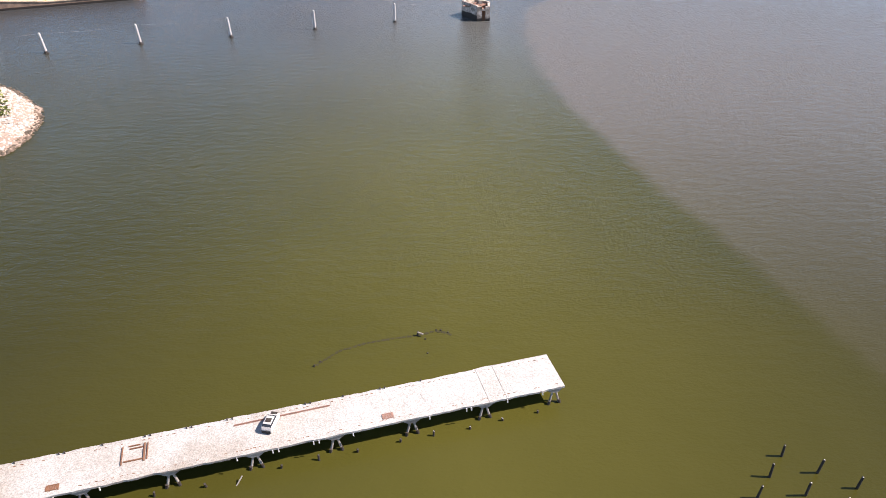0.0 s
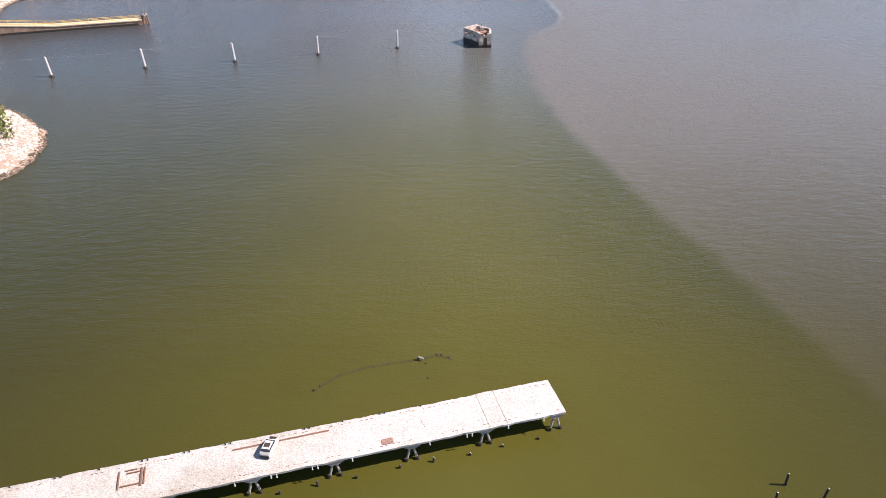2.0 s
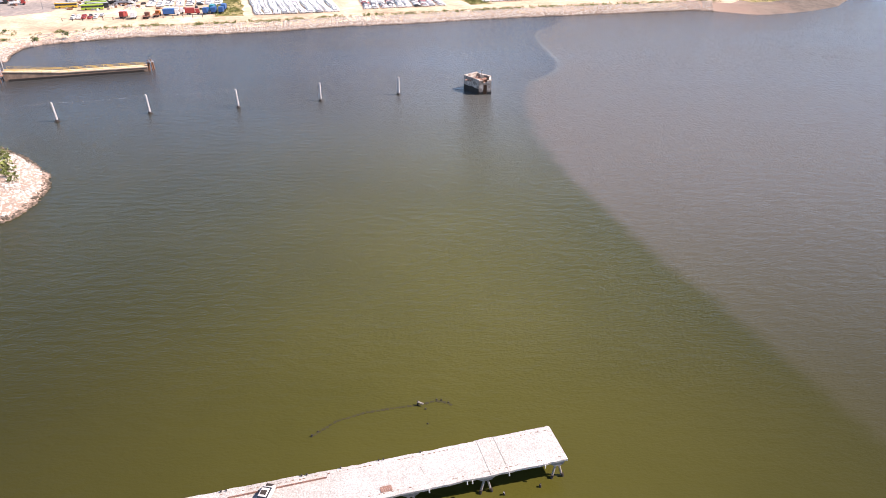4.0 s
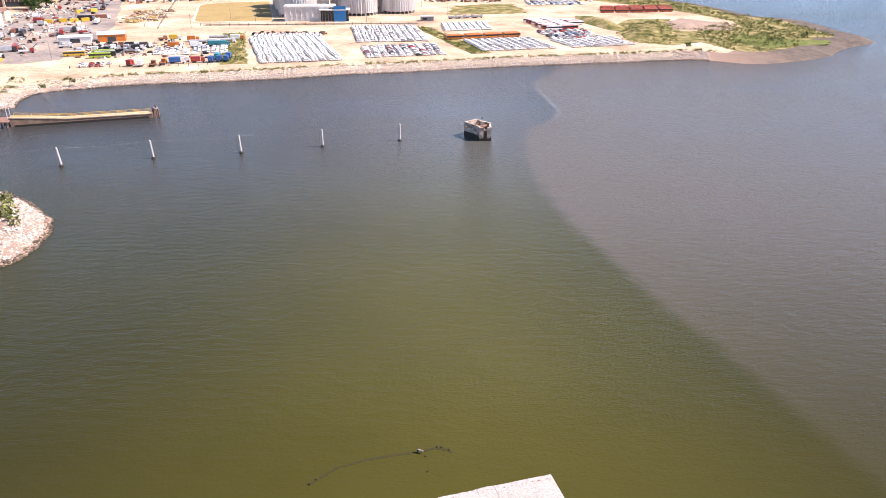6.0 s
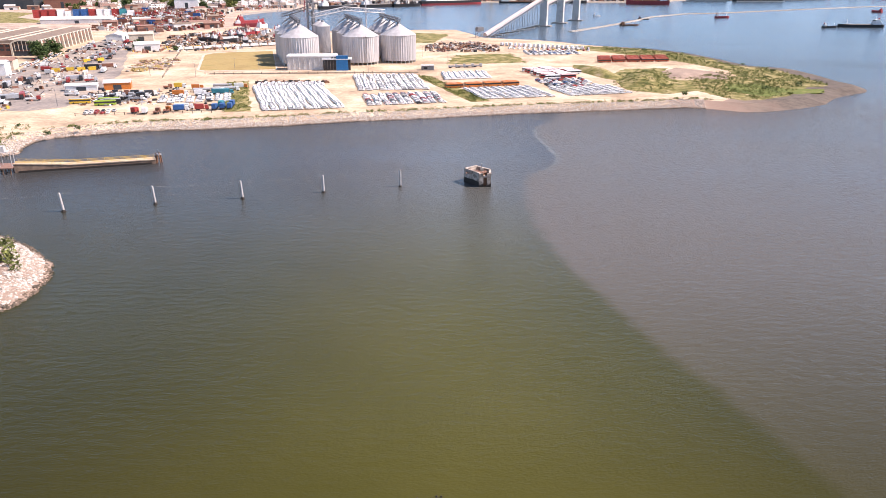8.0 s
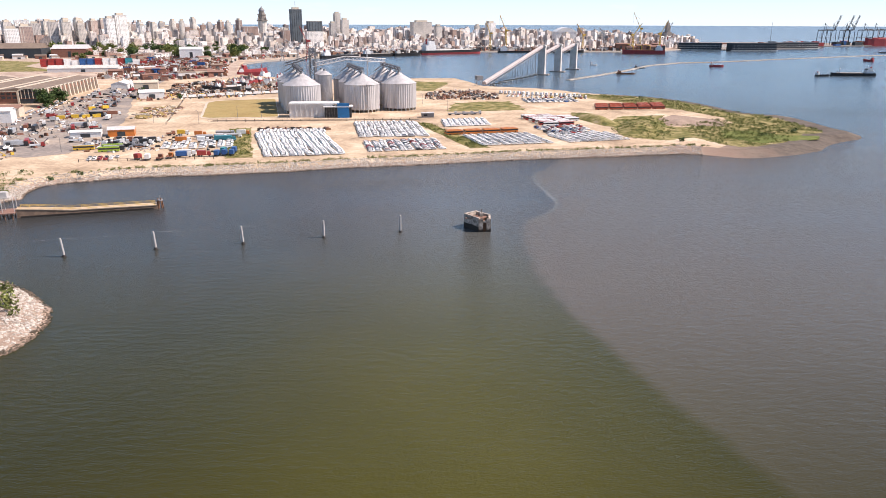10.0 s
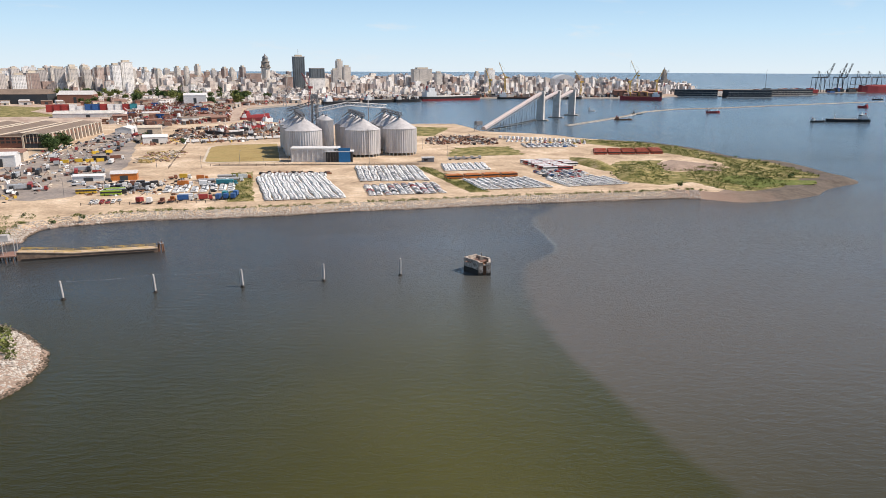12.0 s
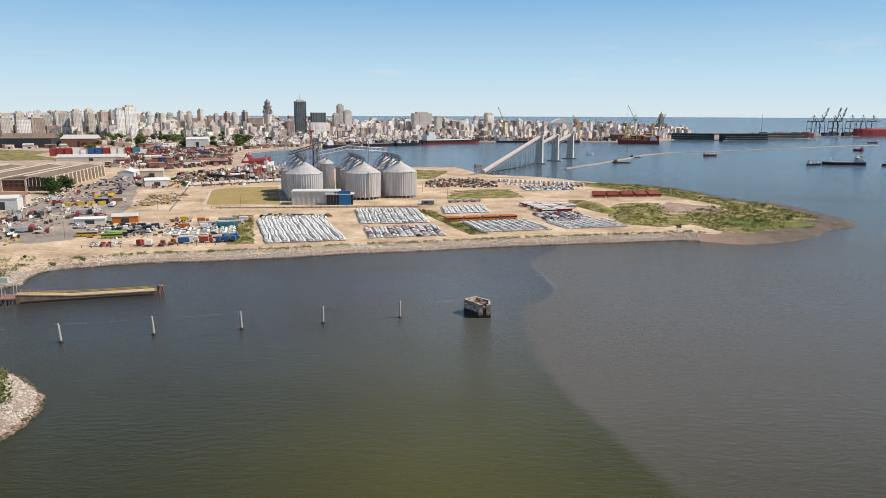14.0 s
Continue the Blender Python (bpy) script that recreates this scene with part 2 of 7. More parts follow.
def leafy(name, a, c, scale=0.5):
    m, n, l, b = nodes(name, 0.75, 0, 0.25)
    col = ramp(n, l, noise_node(n, l, scale, 4, 0.7), [(0.3, a), (0.7, c)])
    g = n.new("ShaderNodeNewGeometry")
    col = mix(n, l, 1.0, col, ramp(n, l, g.outputs["Random Per Island"], [(0, (0.6,) * 3), (1, (1.35,) * 3)]), 'MULTIPLY')
    l.new(col, b.inputs["Base Color"])
    return m


def earth(name, stops, s1=0.05, s2=0.6, rough=0.95):
    m, n, l, b = nodes(name, rough, 0, 0.2)
    big = noise_node(n, l, s1, 6, 0.65)
    fine = noise_node(n, l, s2, 4, 0.7)
    col = ramp(n, l, big, stops)
    col = mix(n, l, 1.0, col, ramp(n, l, fine, [(0.3, (0.7,) * 3), (0.7, (1.2,) * 3)]), 'MULTIPLY')
    l.new(col, b.inputs["Base Color"])
    bump(n, l, b, fine, 0.15)
    return m


def island_tones(name, tones, rough=0.85, metal=0.0):
    """Loose pieces in one mesh, each with one of a few tones."""
    m, n, l, b = nodes(name, rough, metal)
    g = n.new("ShaderNodeNewGeometry")
    r = n.new("ShaderNodeValToRGB")
    r.color_ramp.interpolation = 'CONSTANT'
    el = r.color_ramp.elements
    k = len(tones)
    el[0].color = (*tones[0], 1)
    el[1].position, el[1].color = 1.0 / k, (*tones[1], 1)
    for i in range(2, k):
        e = el.new(i / k)
        e.color = (*tones[i], 1)
    l.new(g.outputs["Random Per Island"], r.inputs["Fac"])
    col = mix(n, l, 1.0, r.outputs["Color"], ramp(n, l, noise_node(n, l, 1.2, 4, 0.7), [(0.3, (0.7,) * 3), (0.7, (1.2,) * 3)]), 'MULTIPLY')
    l.new(col, b.inputs["Base Color"])
    return m


def deck_material():
    m, n, l, b = nodes("weathered_deck_concrete", 0.9, 0, 0.2)
    big = noise_node(n, l, 0.12, 5, 0.6)
    mid = noise_node(n, l, 2.6, 8, 0.85)
    fine = noise_node(n, l, 5, 4, 0.75)
    col = ramp(n, l, big, [(0.38, (0.33, 0.29, 0.25)), (0.62, (0.43, 0.41, 0.385))])
    gp = n.new("ShaderNodeNewGeometry")
    sx = n.new("ShaderNodeSeparateXYZ")
    l.new(gp.outputs["Position"], sx.inputs[0])
    lime = n.new("ShaderNodeMapRange")
    lime.interpolation_type = 'SMOOTHSTEP'
    lime.inputs["From Min"].default_value, lime.inputs["From Max"].default_value = -34.0, 4.0
    lime.inputs["To Min"].default_value, lime.inputs["To Max"].default_value = 0.0, 0.5
    l.new(math_node(n, l, 'ADD', sx.outputs["X"], math_node(n, l, 'MULTIPLY', big, 14.0)), lime.inputs["Value"])
    col = mix(n, l, lime.outputs[0], col, (0.53, 0.52, 0.505))
    col = mix(n, l, ramp(n, l, mid, [(0.56, (0, 0, 0)), (0.78, (0.6,) * 3)]), col, (0.25, 0.225, 0.20))
    col = mix(n, l, ramp(n, l, mid, [(0.28, (0.8,) * 3), (0.42, (0, 0, 0))]), col, (0.45, 0.435, 0.42))
    col = mix(n, l, 1.0, col, ramp(n, l, fine, [(0.36, (0.62,) * 3), (0.60, (1.12,) * 3)]), 'MULTIPLY')
    l.new(col, b.inputs["Base Color"])
    bump(n, l, b, mid, 0.08)
    return m


WATER = water_material()
ZINC = galvanised()
DECK = deck_material()
CONC = worn("old_concrete", (0.31, 0.28, 0.25), (0.15, 0.12, 0.10), 0.5, 4, 0.8, 0.9)
CONC_PALE = worn("pale_concrete", (0.62, 0.60, 0.57), (0.32, 0.28, 0.24), 0.15, 2, 0.6, 0.85)
PILE = worn("wet_dark_timber", (0.040, 0.030, 0.024), (0.015, 0.013, 0.012), 1.5, 8, 0.7, 0.7)
GUANO = worn("bird_lime", (0.58, 0.56, 0.53), (0.45, 0.42, 0.38), 2, 8, 0.4, 0.9)
POST = worn("whitewashed_concrete", (0.46, 0.44, 0.43), (0.38, 0.33, 0.30), 0.5, 5, 0.5, 0.85)
RUST = worn("rusted_steel", (0.21, 0.10, 0.055), (0.10, 0.05, 0.035), 0.8, 6, 0.7, 0.85)
CONC_BROWN = worn("brown_stained_concrete", (0.30, 0.20, 0.14), (0.10, 0.065, 0.05), 0.5, 4, 0.8, 0.9)
RUSTRED = worn("rust_red_timber", (0.30, 0.17, 0.13), (0.16, 0.10, 0.08), 0.8, 6, 0.6, 0.85)
SAND = earth("sandy_gravel", [(0.32, (0.31, 0.225, 0.155)), (0.43, (0.46, 0.34, 0.237)), (0.55, (0.57, 0.432, 0.305)), (0.7, (0.72, 0.58, 0.445))], 0.03, 0.35)
BEACH = earth("pink_beach_sand", [(0.3, (0.25, 0.18, 0.14)), (0.7, (0.39, 0.295, 0.235))], 0.06, 0.6)
def shore_mix():
    """Pink beach sand that passes into brown mud towards the spit's tip."""
    m, n, l, b = nodes("spit_shore", 0.9, 0, 0.25)
    gp = n.new("ShaderNodeNewGeometry")
    sx = n.new("ShaderNodeSeparateXYZ")
    l.new(gp.outputs["Position"], sx.inputs[0])
    big = noise_node(n, l, 0.06, 6, 0.7)
    f = n.new("ShaderNodeMapRange")
    f.interpolation_type = 'SMOOTHSTEP'
    f.inputs["From Min"].default_value, f.inputs["From Max"].default_value = 150.0, 225.0
    l.new(math_node(n, l, 'ADD', sx.outputs["X"], math_node(n, l, 'MULTIPLY', math_node(n, l, 'SUBTRACT', big, 0.5), 90.0)), f.inputs["Value"])
    sand = ramp(n, l, big, [(0.3, (0.26, 0.175, 0.135)), (0.7, (0.40, 0.29, 0.225))])
    mud = ramp(n, l, noise_node(n, l, 0.11, 6, 0.75), [(0.32, (0.072, 0.058, 0.047)), (0.5, (0.120, 0.096, 0.079)), (0.7, (0.17, 0.138, 0.11))])
    col = mix(n, l, f.outputs[0], sand, mud)
    l.new(col, b.inputs["Base Color"])
    bump(n, l, b, noise_node(n, l, 0.5, 5, 0.7), 0.2)
    return m


SPITSHORE = shore_mix()
MUD = earth("tidal_mud", [(0.3, (0.12, 0.09, 0.065)), (0.7, (0.22, 0.165, 0.115))], 0.08, 0.5)
ASPHALT = earth("worn_asphalt", [(0.3, (0.21, 0.18, 0.165)), (0.5, (0.29, 0.25, 0.225)), (0.68, (0.46, 0.37, 0.29))], 0.03, 0.4)
CITYGROUND = earth("town_ground", [(0.3, (0.30, 0.20, 0.16)), (0.5, (0.46, 0.35, 0.28)), (0.7, (0.60, 0.49, 0.39))], 0.03, 0.2)
DRYGRASS = earth("dry_grass", [(0.3, (0.28, 0.20, 0.08)), (0.55, (0.38, 0.28, 0.12)), (0.75, (0.22, 0.20, 0.07))], 0.05, 0.7)
GRASS = earth("rough_grass", [(0.34, (0.085, 0.09, 0.028)), (0.46, (0.17, 0.155, 0.05)), (0.56, (0.29, 0.24, 0.10)), (0.68, (0.42, 0.33, 0.20))], 0.11, 0.4)
LUSH = earth("bright_grass", [(0.3, (0.075, 0.10, 0.024)), (0.5, (0.135, 0.16, 0.04)), (0.7, (0.21, 0.205, 0.07))], 0.1, 0.6)
LEAF = leafy("shrub_leaves", (0.085, 0.11, 0.026), (0.20, 0.21, 0.065))
LEAF_DARK = leafy("dark_leaves", (0.03, 0.06, 0.018), (0.08, 0.12, 0.035))
LEAF_DRY = leafy("reed_leaves", (0.13, 0.14, 0.04), (0.24, 0.22, 0.08))
ROCK = island_tones("riprap_stone", [(0.44, 0.39, 0.34), (0.52, 0.47, 0.42), (0.36, 0.31, 0.265), (0.56, 0.515, 0.465), (0.48, 0.425, 0.37)])
ROCK_WET = island_tones("wet_stone", [(0.12, 0.085, 0.06), (0.17, 0.12, 0.085), (0.09, 0.07, 0.05)], 0.6)
WHITE = worn("white_paint", (0.80, 0.80, 0.80), (0.45, 0.42, 0.38), 0.3, 3, 0.3, 0.5, vary=0.12)
GREYW = worn("pale_cladding", (0.60, 0.58, 0.57), (0.40, 0.36, 0.33), 0.2, 2, 0.4, 0.55)
BLUE = worn("blue_cladding", (0.012, 0.16, 0.40), (0.02, 0.10, 0.22), 0.3, 3, 0.3, 0.45)
GLASS = worn("dark_glass", (0.025, 0.03, 0.038), (0.05, 0.055, 0.06), 0.5, 2, 0.4, 0.12, bmp=0)
TYRE = worn("tyre_rubber", (0.02, 0.02, 0.021), (0.05, 0.045, 0.04), 2, 8, 0.4, 0.85)
YELLOW = worn("yellow_paint", (0.62, 0.40, 0.06), (0.35, 0.20, 0.06), 0.4, 4, 0.5, 0.55)
STEEL = worn("grey_steel", (0.25, 0.25, 0.26), (0.14, 0.12, 0.11), 0.4, 4, 0.5, 0.5, 0.4)
DARK = worn("dark_shed_metal", (0.035, 0.045, 0.055), (0.07, 0.065, 0.06), 0.05, 1, 0.5, 0.6)
ROOFB = worn("brown_fibre_cement_roof", (0.24, 0.18, 0.14), (0.13, 0.10, 0.08), 0.06, 0.8, 0.6, 0.9)
BRICK = worn("red_brown_brickwork", (0.26, 0.12, 0.085), (0.14, 0.075, 0.06), 0.2, 2, 0.5, 0.85)
CREAM = worn("cream_render", (0.60, 0.52, 0.42), (0.38, 0.30, 0.24), 0.15, 2, 0.5, 0.85)
HULLRED = worn("red_hull_paint", (0.36, 0.045, 0.05), (0.16, 0.04, 0.035), 0.1, 1, 0.5, 0.55)
HULLBLK = worn("black_hull_paint", (0.02, 0.022, 0.026), (0.07, 0.05, 0.04), 0.1, 1, 0.4, 0.55)
PINKCOVER = worn("faded_conveyor_cover", (0.50, 0.43, 0.42), (0.36, 0.29, 0.28), 0.1, 1, 0.5, 0.7)
PAINTS = {"white": WHITE}
for nm, c in (("blue", (0.02, 0.10, 0.30)), ("red", (0.34, 0.035, 0.03)), ("silver", (0.42, 0.43, 0.45)), ("black", (0.03, 0.03, 0.034)),
              ("vermilion", (0.42, 0.07, 0.025)), ("orange", (0.55, 0.17, 0.03)), ("green", (0.30, 0.42, 0.04)), ("yellow", (0.66, 0.42, 0.04)), ("teal", (0.03, 0.25, 0.30)), ("brown", (0.25, 0.10, 0.06))):
    PAINTS[nm] = worn(nm + "_paint", c, tuple(0.5 * v + 0.05 for v in c), 0.3, 3, 0.4, 0.42, vary=0.15)
TONES = [(0.86, 0.82, 0.78), (0.62, 0.53, 0.47), (0.90, 0.88, 0.86), (0.50, 0.40, 0.35), (0.78, 0.70, 0.65), (0.42, 0.30, 0.25), (0.86, 0.79, 0.71), (0.30, 0.26, 0.25), (0.88, 0.85, 0.83), (0.66, 0.60, 0.57)]
TOWN = windowed("town_walls", TONES, False)
TOWN_MASS = windowed("town_walls_far", TONES, True)
GLAZED = windowed("glazed_tower", [(0.16, 0.19, 0.21), (0.19, 0.22, 0.23)], False)
PALE_TOWER = windowed("pale_block", [(0.90, 0.87, 0.83), (0.72, 0.66, 0.60), (0.92, 0.90, 0.88), (0.80, 0.74, 0.67), (0.62, 0.57, 0.54)], False)
BRICK_TOWER = windowed("brick_block", [(0.44, 0.31, 0.26), (0.52, 0.40, 0.35), (0.36, 0.27, 0.24), (0.60, 0.50, 0.44)], False)


# ---------------- geometry helpers ----------------
class Geo:
    """Collects vertices and faces (with material slots) for one mesh."""

    def __init__(self):
        self.v, self.f, self.m = [], [], []

    def add(self, verts, faces, mat=0):
        o = len(self.v)
        self.v += [tuple(p) for p in verts]
        self.f += [tuple(i + o for i in f) for f in faces]
        self.m += [mat] * len(faces)
        return self

    def box(self, c, s, yaw=0.0, mat=0, top=1.0, bevel=0.0):
        """Box of size s with its base centre at c; top: scale of the upper face; bevel: chamfered upper edge."""
        ca, sa = math.cos(yaw), math.sin(yaw)
        levels = [(0, 1.0, 1.0), (s[2], top, top)]
        if bevel:
            levels = [(0, 1, 1), (s[2] - bevel, 1, 1), (s[2], 1 - 2 * bevel / s[0], 1 - 2 * bevel / s[1])]
        vs = []
        for z, kx, ky in levels:
            for ax, ay in ((-1, -1), (1, -1), (1, 1), (-1, 1)):
                x, y = ax * s[0] / 2 * kx, ay * s[1] / 2 * ky
                vs.append((c[0] + x * ca - y * sa, c[1] + x * sa + y * ca, c[2] + z))
        fs = [(3, 2, 1, 0)]
        n = len(levels)
        for k in range(n - 1):
            for i in range(4):
                j = (i + 1) % 4
                fs.append((4 * k + i, 4 * k + j, 4 * k + 4 + j, 4 * k + 4 + i))
        e = 4 * (n - 1)
        fs.append((e, e + 1, e + 2, e + 3))
        return self.add(vs, fs, mat)

    def cone(self, c, r0, r1, h, n=12, mat=0, lean=(0, 0), cap=True):
        vs = []
        for r, z, k in ((r0, 0, 0), (r1, h, 1)):
            for i in range(n):
                a = 2 * math.pi * i / n
                vs.append((c[0] + k * lean[0] + r * math.cos(a), c[1] + k * lean[1] + r * math.sin(a), c[2] + z))
        fs = [(i, (i + 1) % n, n + (i + 1) % n, n + i) for i in range(n)]
        if cap:
            fs += [tuple(range(n - 1, -1, -1)), tuple(range(n, 2 * n))]
        return self.add(vs, fs, mat)

    def bar(self, a, b, r, n=5, mat=0, r1=None):
        a, b = Vector(a), Vector(b)
        q = (b - a).to_track_quat('Z', 'Y')
        vs = []
        for p, rr in ((a, r), (b, r if r1 is None else r1)):
            for i in range(n):
                t = 2 * math.pi * i / n
                vs.append(p + q @ Vector((rr * math.cos(t), rr * math.sin(t), 0)))
        fs = [(i, (i + 1) % n, n + (i + 1) % n, n + i) for i in range(n)] + [tuple(range(n - 1, -1, -1)), tuple(range(n, 2 * n))]
        return self.add(vs, fs, mat)

    def prism(self, poly, z0, z1, mat=0):
        n = len(poly)
        vs = [(x, y, z0) for x, y in poly] + [(x, y, z1) for x, y in poly]
        fs = [(i, (i + 1) % n, n + (i + 1) % n, n + i) for i in range(n)] + [tuple(range(n - 1, -1, -1)), tuple(range(n, 2 * n))]
        return self.add(vs, fs, mat)

    def loft(self, rings, mat=0, cap=True):
        n = len(rings[0])
        vs = [p for r in rings for p in r]
        fs = []
        for k in range(len(rings) - 1):
            for i in range(n):
                j = (i + 1) % n
                fs.append((k * n + i, k * n + j, k * n + n + j, k * n + n + i))
        if cap:
            fs += [tuple(range(n - 1, -1, -1)), tuple(range((len(rings) - 1) * n, len(rings) * n))]
        return self.add(vs, fs, mat)

    def put(self, other, x, y, z, yaw=0.0, s=1.0):
        ca, sa = math.cos(yaw) * s, math.sin(yaw) * s
        o = len(self.v)
        self.v += [(x + p[0] * ca - p[1] * sa, y + p[0] * sa + p[1] * ca, z + p[2] * s) for p in other.v]
        self.f += [tuple(i + o for i in f) for f in other.f]
        self.m += other.m
        return self

    def mesh(self, name, *mats):
        me = bpy.data.meshes.new(name)
        me.from_pydata(self.v, [], self.f)
        for mt in mats:
            me.materials.append(mt)
        if len(mats) > 1:
            me.polygons.foreach_set("material_index", self.m)
        me.update()
        return me


def part(name, geo, mats, parent=None, label="", m=None):
    """One mesh object; under a thing when parent is given (in the parent's own space)."""
    me = geo if isinstance(geo, bpy.types.Mesh) else geo.mesh(name, *(mats if isinstance(mats, (list, tuple)) else [mats]))
    ob = new(name, me)
    if parent:
        ob.parent = parent
    if m:
        ob.matrix_basis = m
    return tagged(ob, label)


def thing(name, m, label, category, group="", kind=""):
    e = new(name)
    e.empty_display_size = 0.5
    e.matrix_basis = m
    return tagged(e, label, category, group, kind)


def solid(name, geo, mats, label, category, group="", kind="", m=None):
    ob = part(name, geo, mats, None, label, m)
    return tagged(ob, label, category, group, kind)


rng = random.Random(7)


def jag(poly, step, amp):
    """Closed outline with its edges cut up and roughened."""
    out = []
    n = len(poly)
    for i in range(n):
        a, b = Vector(poly[i]), Vector(poly[(i + 1) % n])
        k = max(1, int((b - a).length / step))
        for j in range(k):
            p = a.lerp(b, j / k)
            q = Vector((p.x * 0.05, p.y * 0.05, 3.1))
            out.append((p.x + amp * noise.noise(q * 3) + 0.4 * amp * rng.uniform(-1, 1), p.y + amp * noise.noise(q * 3 + Vector((9, 4, 2))) + 0.4 * amp * rng.uniform(-1, 1)))
    return out


def inside(x, y, poly):
    c = False
    j = len(poly) - 1
    for i in range(len(poly)):
        (xi, yi), (xj, yj) = poly[i], poly[j]
        if (yi > y) != (yj > y) and x < (xj - xi) * (y - yi) / (yj - yi) + xi:
            c = not c
        j = i
    return c


def scatter(poly, count, seed=1):
    r = random.Random(seed)
    xs, ys = [p[0] for p in poly], [p[1] for p in poly]
    out = []
    while len(out) < count:
        x, y = r.uniform(min(xs), max(xs)), r.uniform(min(ys), max(ys))
        if inside(x, y, poly):
            out.append((x, y))
    return out


def patch(name, poly, z, mat, label, step=8, amp=1.5, kind="structure", thick=0.3):
    """A thin laid sheet of ground with an uneven outline."""
    pts = jag(poly, step, amp)
    g = Geo()
    n = len(pts)
    g.add([(x, y, z) for x, y in pts] + [(x * 1.0, y * 1.0, z - thick) for x, y in pts],
          [tuple(range(n))] + [(i, n + i, n + (i + 1) % n, (i + 1) % n) for i in range(n)])
    return solid(name, g, mat, label, "ground", kind=kind)


def lump(seed, n=7, squash=0.7):
    """An angular stone about 1 m across."""
    r = random.Random(seed)
    bm = bmesh.new()
    bmesh.ops.create_icosphere(bm, subdivisions=1, radius=0.55)
    for v in bm.verts:
        v.co *= r.uniform(0.7, 1.15)
        v.co.z *= squash
    g = Geo()
    g.add([v.co[:] for v in bm.verts], [[v.index for v in f.verts] for f in bm.faces])
    bm.free()
    return g


STONES = [lump(i) for i in range(6)]


def leaf_clump(seed, count=90, flat=0.75):
    """A shrub about 2 m across: many small leaf blades in an uneven cloud with gaps."""
    r = random.Random(seed)
    cores = [(r.uniform(-0.6, 0.6), r.uniform(-0.6, 0.6), r.uniform(0.3, 0.9) * flat, r.uniform(0.3, 0.55)) for _ in range(6)]
    g = Geo()
    for _ in range(count):
        cx, cy, cz, cr = r.choice(cores)
        d = Vector((r.gauss(0, 1), r.gauss(0, 1), r.gauss(0, 1))).normalized() * cr * r.uniform(0.6, 1.05)
        p = Vector((cx, cy, cz)) + d
        p.z = max(0.02, p.z)
        a, b = Vector((r.gauss(0, 1), r.gauss(0, 1), r.gauss(0, 0.6))).normalized(), Vector((r.gauss(0, 1), r.gauss(0, 1), r.gauss(0, 1))).normalized()
        s = r.uniform(0.12, 0.26)
        g.add([p - a * s, p + b * s * 0.7, p + a * s, p - b * s * 0.6 + Vector((0, 0, 0.05))], [(0, 1, 2), (0, 2, 3)])
    return g


CLUMPS = [leaf_clump(i) for i in range(5)]
SMALL_CLUMPS = [leaf_clump(20 + i, 26) for i in range(5)]

# ---------------- water ----------------
wg = Geo()
radii = [0, 15, 40, 80, 140, 220, 330, 480, 700, 1000, 1400, 1900, 2500, 3000, 3300, 3600, 3900, 4200, 4500, 4750, 4930]
NSEG = 96
for r in radii[1:]:
    z = 0.0 if r <= 3000 else 54.0 * ((r - 3000) / 1930.0) ** 1.6
    wg.v += [(r * math.sin(2 * math.pi * i / NSEG), r * math.cos(2 * math.pi * i / NSEG), z) for i in range(NSEG)]
wg.v.append((0, 0, 0))
c0 = len(wg.v) - 1
for i in range(NSEG):
    wg.f.append((c0, (i + 1) % NSEG, i))
for k in range(len(radii) - 2):
    for i in range(NSEG):
        j = (i + 1) % NSEG
        wg.f.append((k * NSEG + i, k * NSEG + j, (k + 1) * NSEG + j, (k + 1) * NSEG + i))
wg.m = [0] * len(wg.f)
water = solid("water", wg, WATER, "murky olive bay water with wind ripples", "water", kind="structure")
for p in water.data.polygons:
    p.use_smooth = True

# ---------------- land ----------------
LANDZ = 3.0
SHORE = [(-260, 285), (-215, 298), (-196, 325), (-201, 335), (-202, 349), (-196, 358), (-180, 365), (-160, 374), (-129, 379), (-87, 389), (-54, 401), (-19, 408), (12, 417),
         (48, 427), (100, 437), (150, 448), (185, 435), (211, 441), (241, 458), (269, 490), (303, 517), (304, 548), (302, 604), (292, 630), (273, 642),
         (264, 694), (251, 740), (221, 785), (168, 821), (145, 848), (110, 880), (60, 905), (51, 914), (42, 956), (20, 1034), (-36, 1031), (-120, 1000), (-200, 1010), (-255, 1060),
         (-287, 1076), (-341, 1262), (-373, 1401), (-354, 1485), (-286, 1632), (-194, 1722), (-62, 1791), (102, 1975), (337, 1993), (592, 2013), (640, 2100), (900, 2420),
         (900, 2760), (300, 2850), (-700, 2950), (-2400, 2900), (-2400, 900), (-900, 500), (-420, 300)]


def inset(poly, dists):
    out = []
    n = len(poly)
    for i in range(n):
        a, b, c = Vector(poly[i - 1]), Vector(poly[i]), Vector(poly[(i + 1) % n])
        d1, d2 = (b - a).normalized(), (c - b).normalized()
        nrm = Vector((-(d1.y + d2.y), d1.x + d2.x))
        nrm = nrm.normalized() if nrm.length > 1e-6 else Vector((-d1.y, d1.x))
        out.append((b.x + nrm.x * dists[i], b.y + nrm.y * dists[i]))
    return out


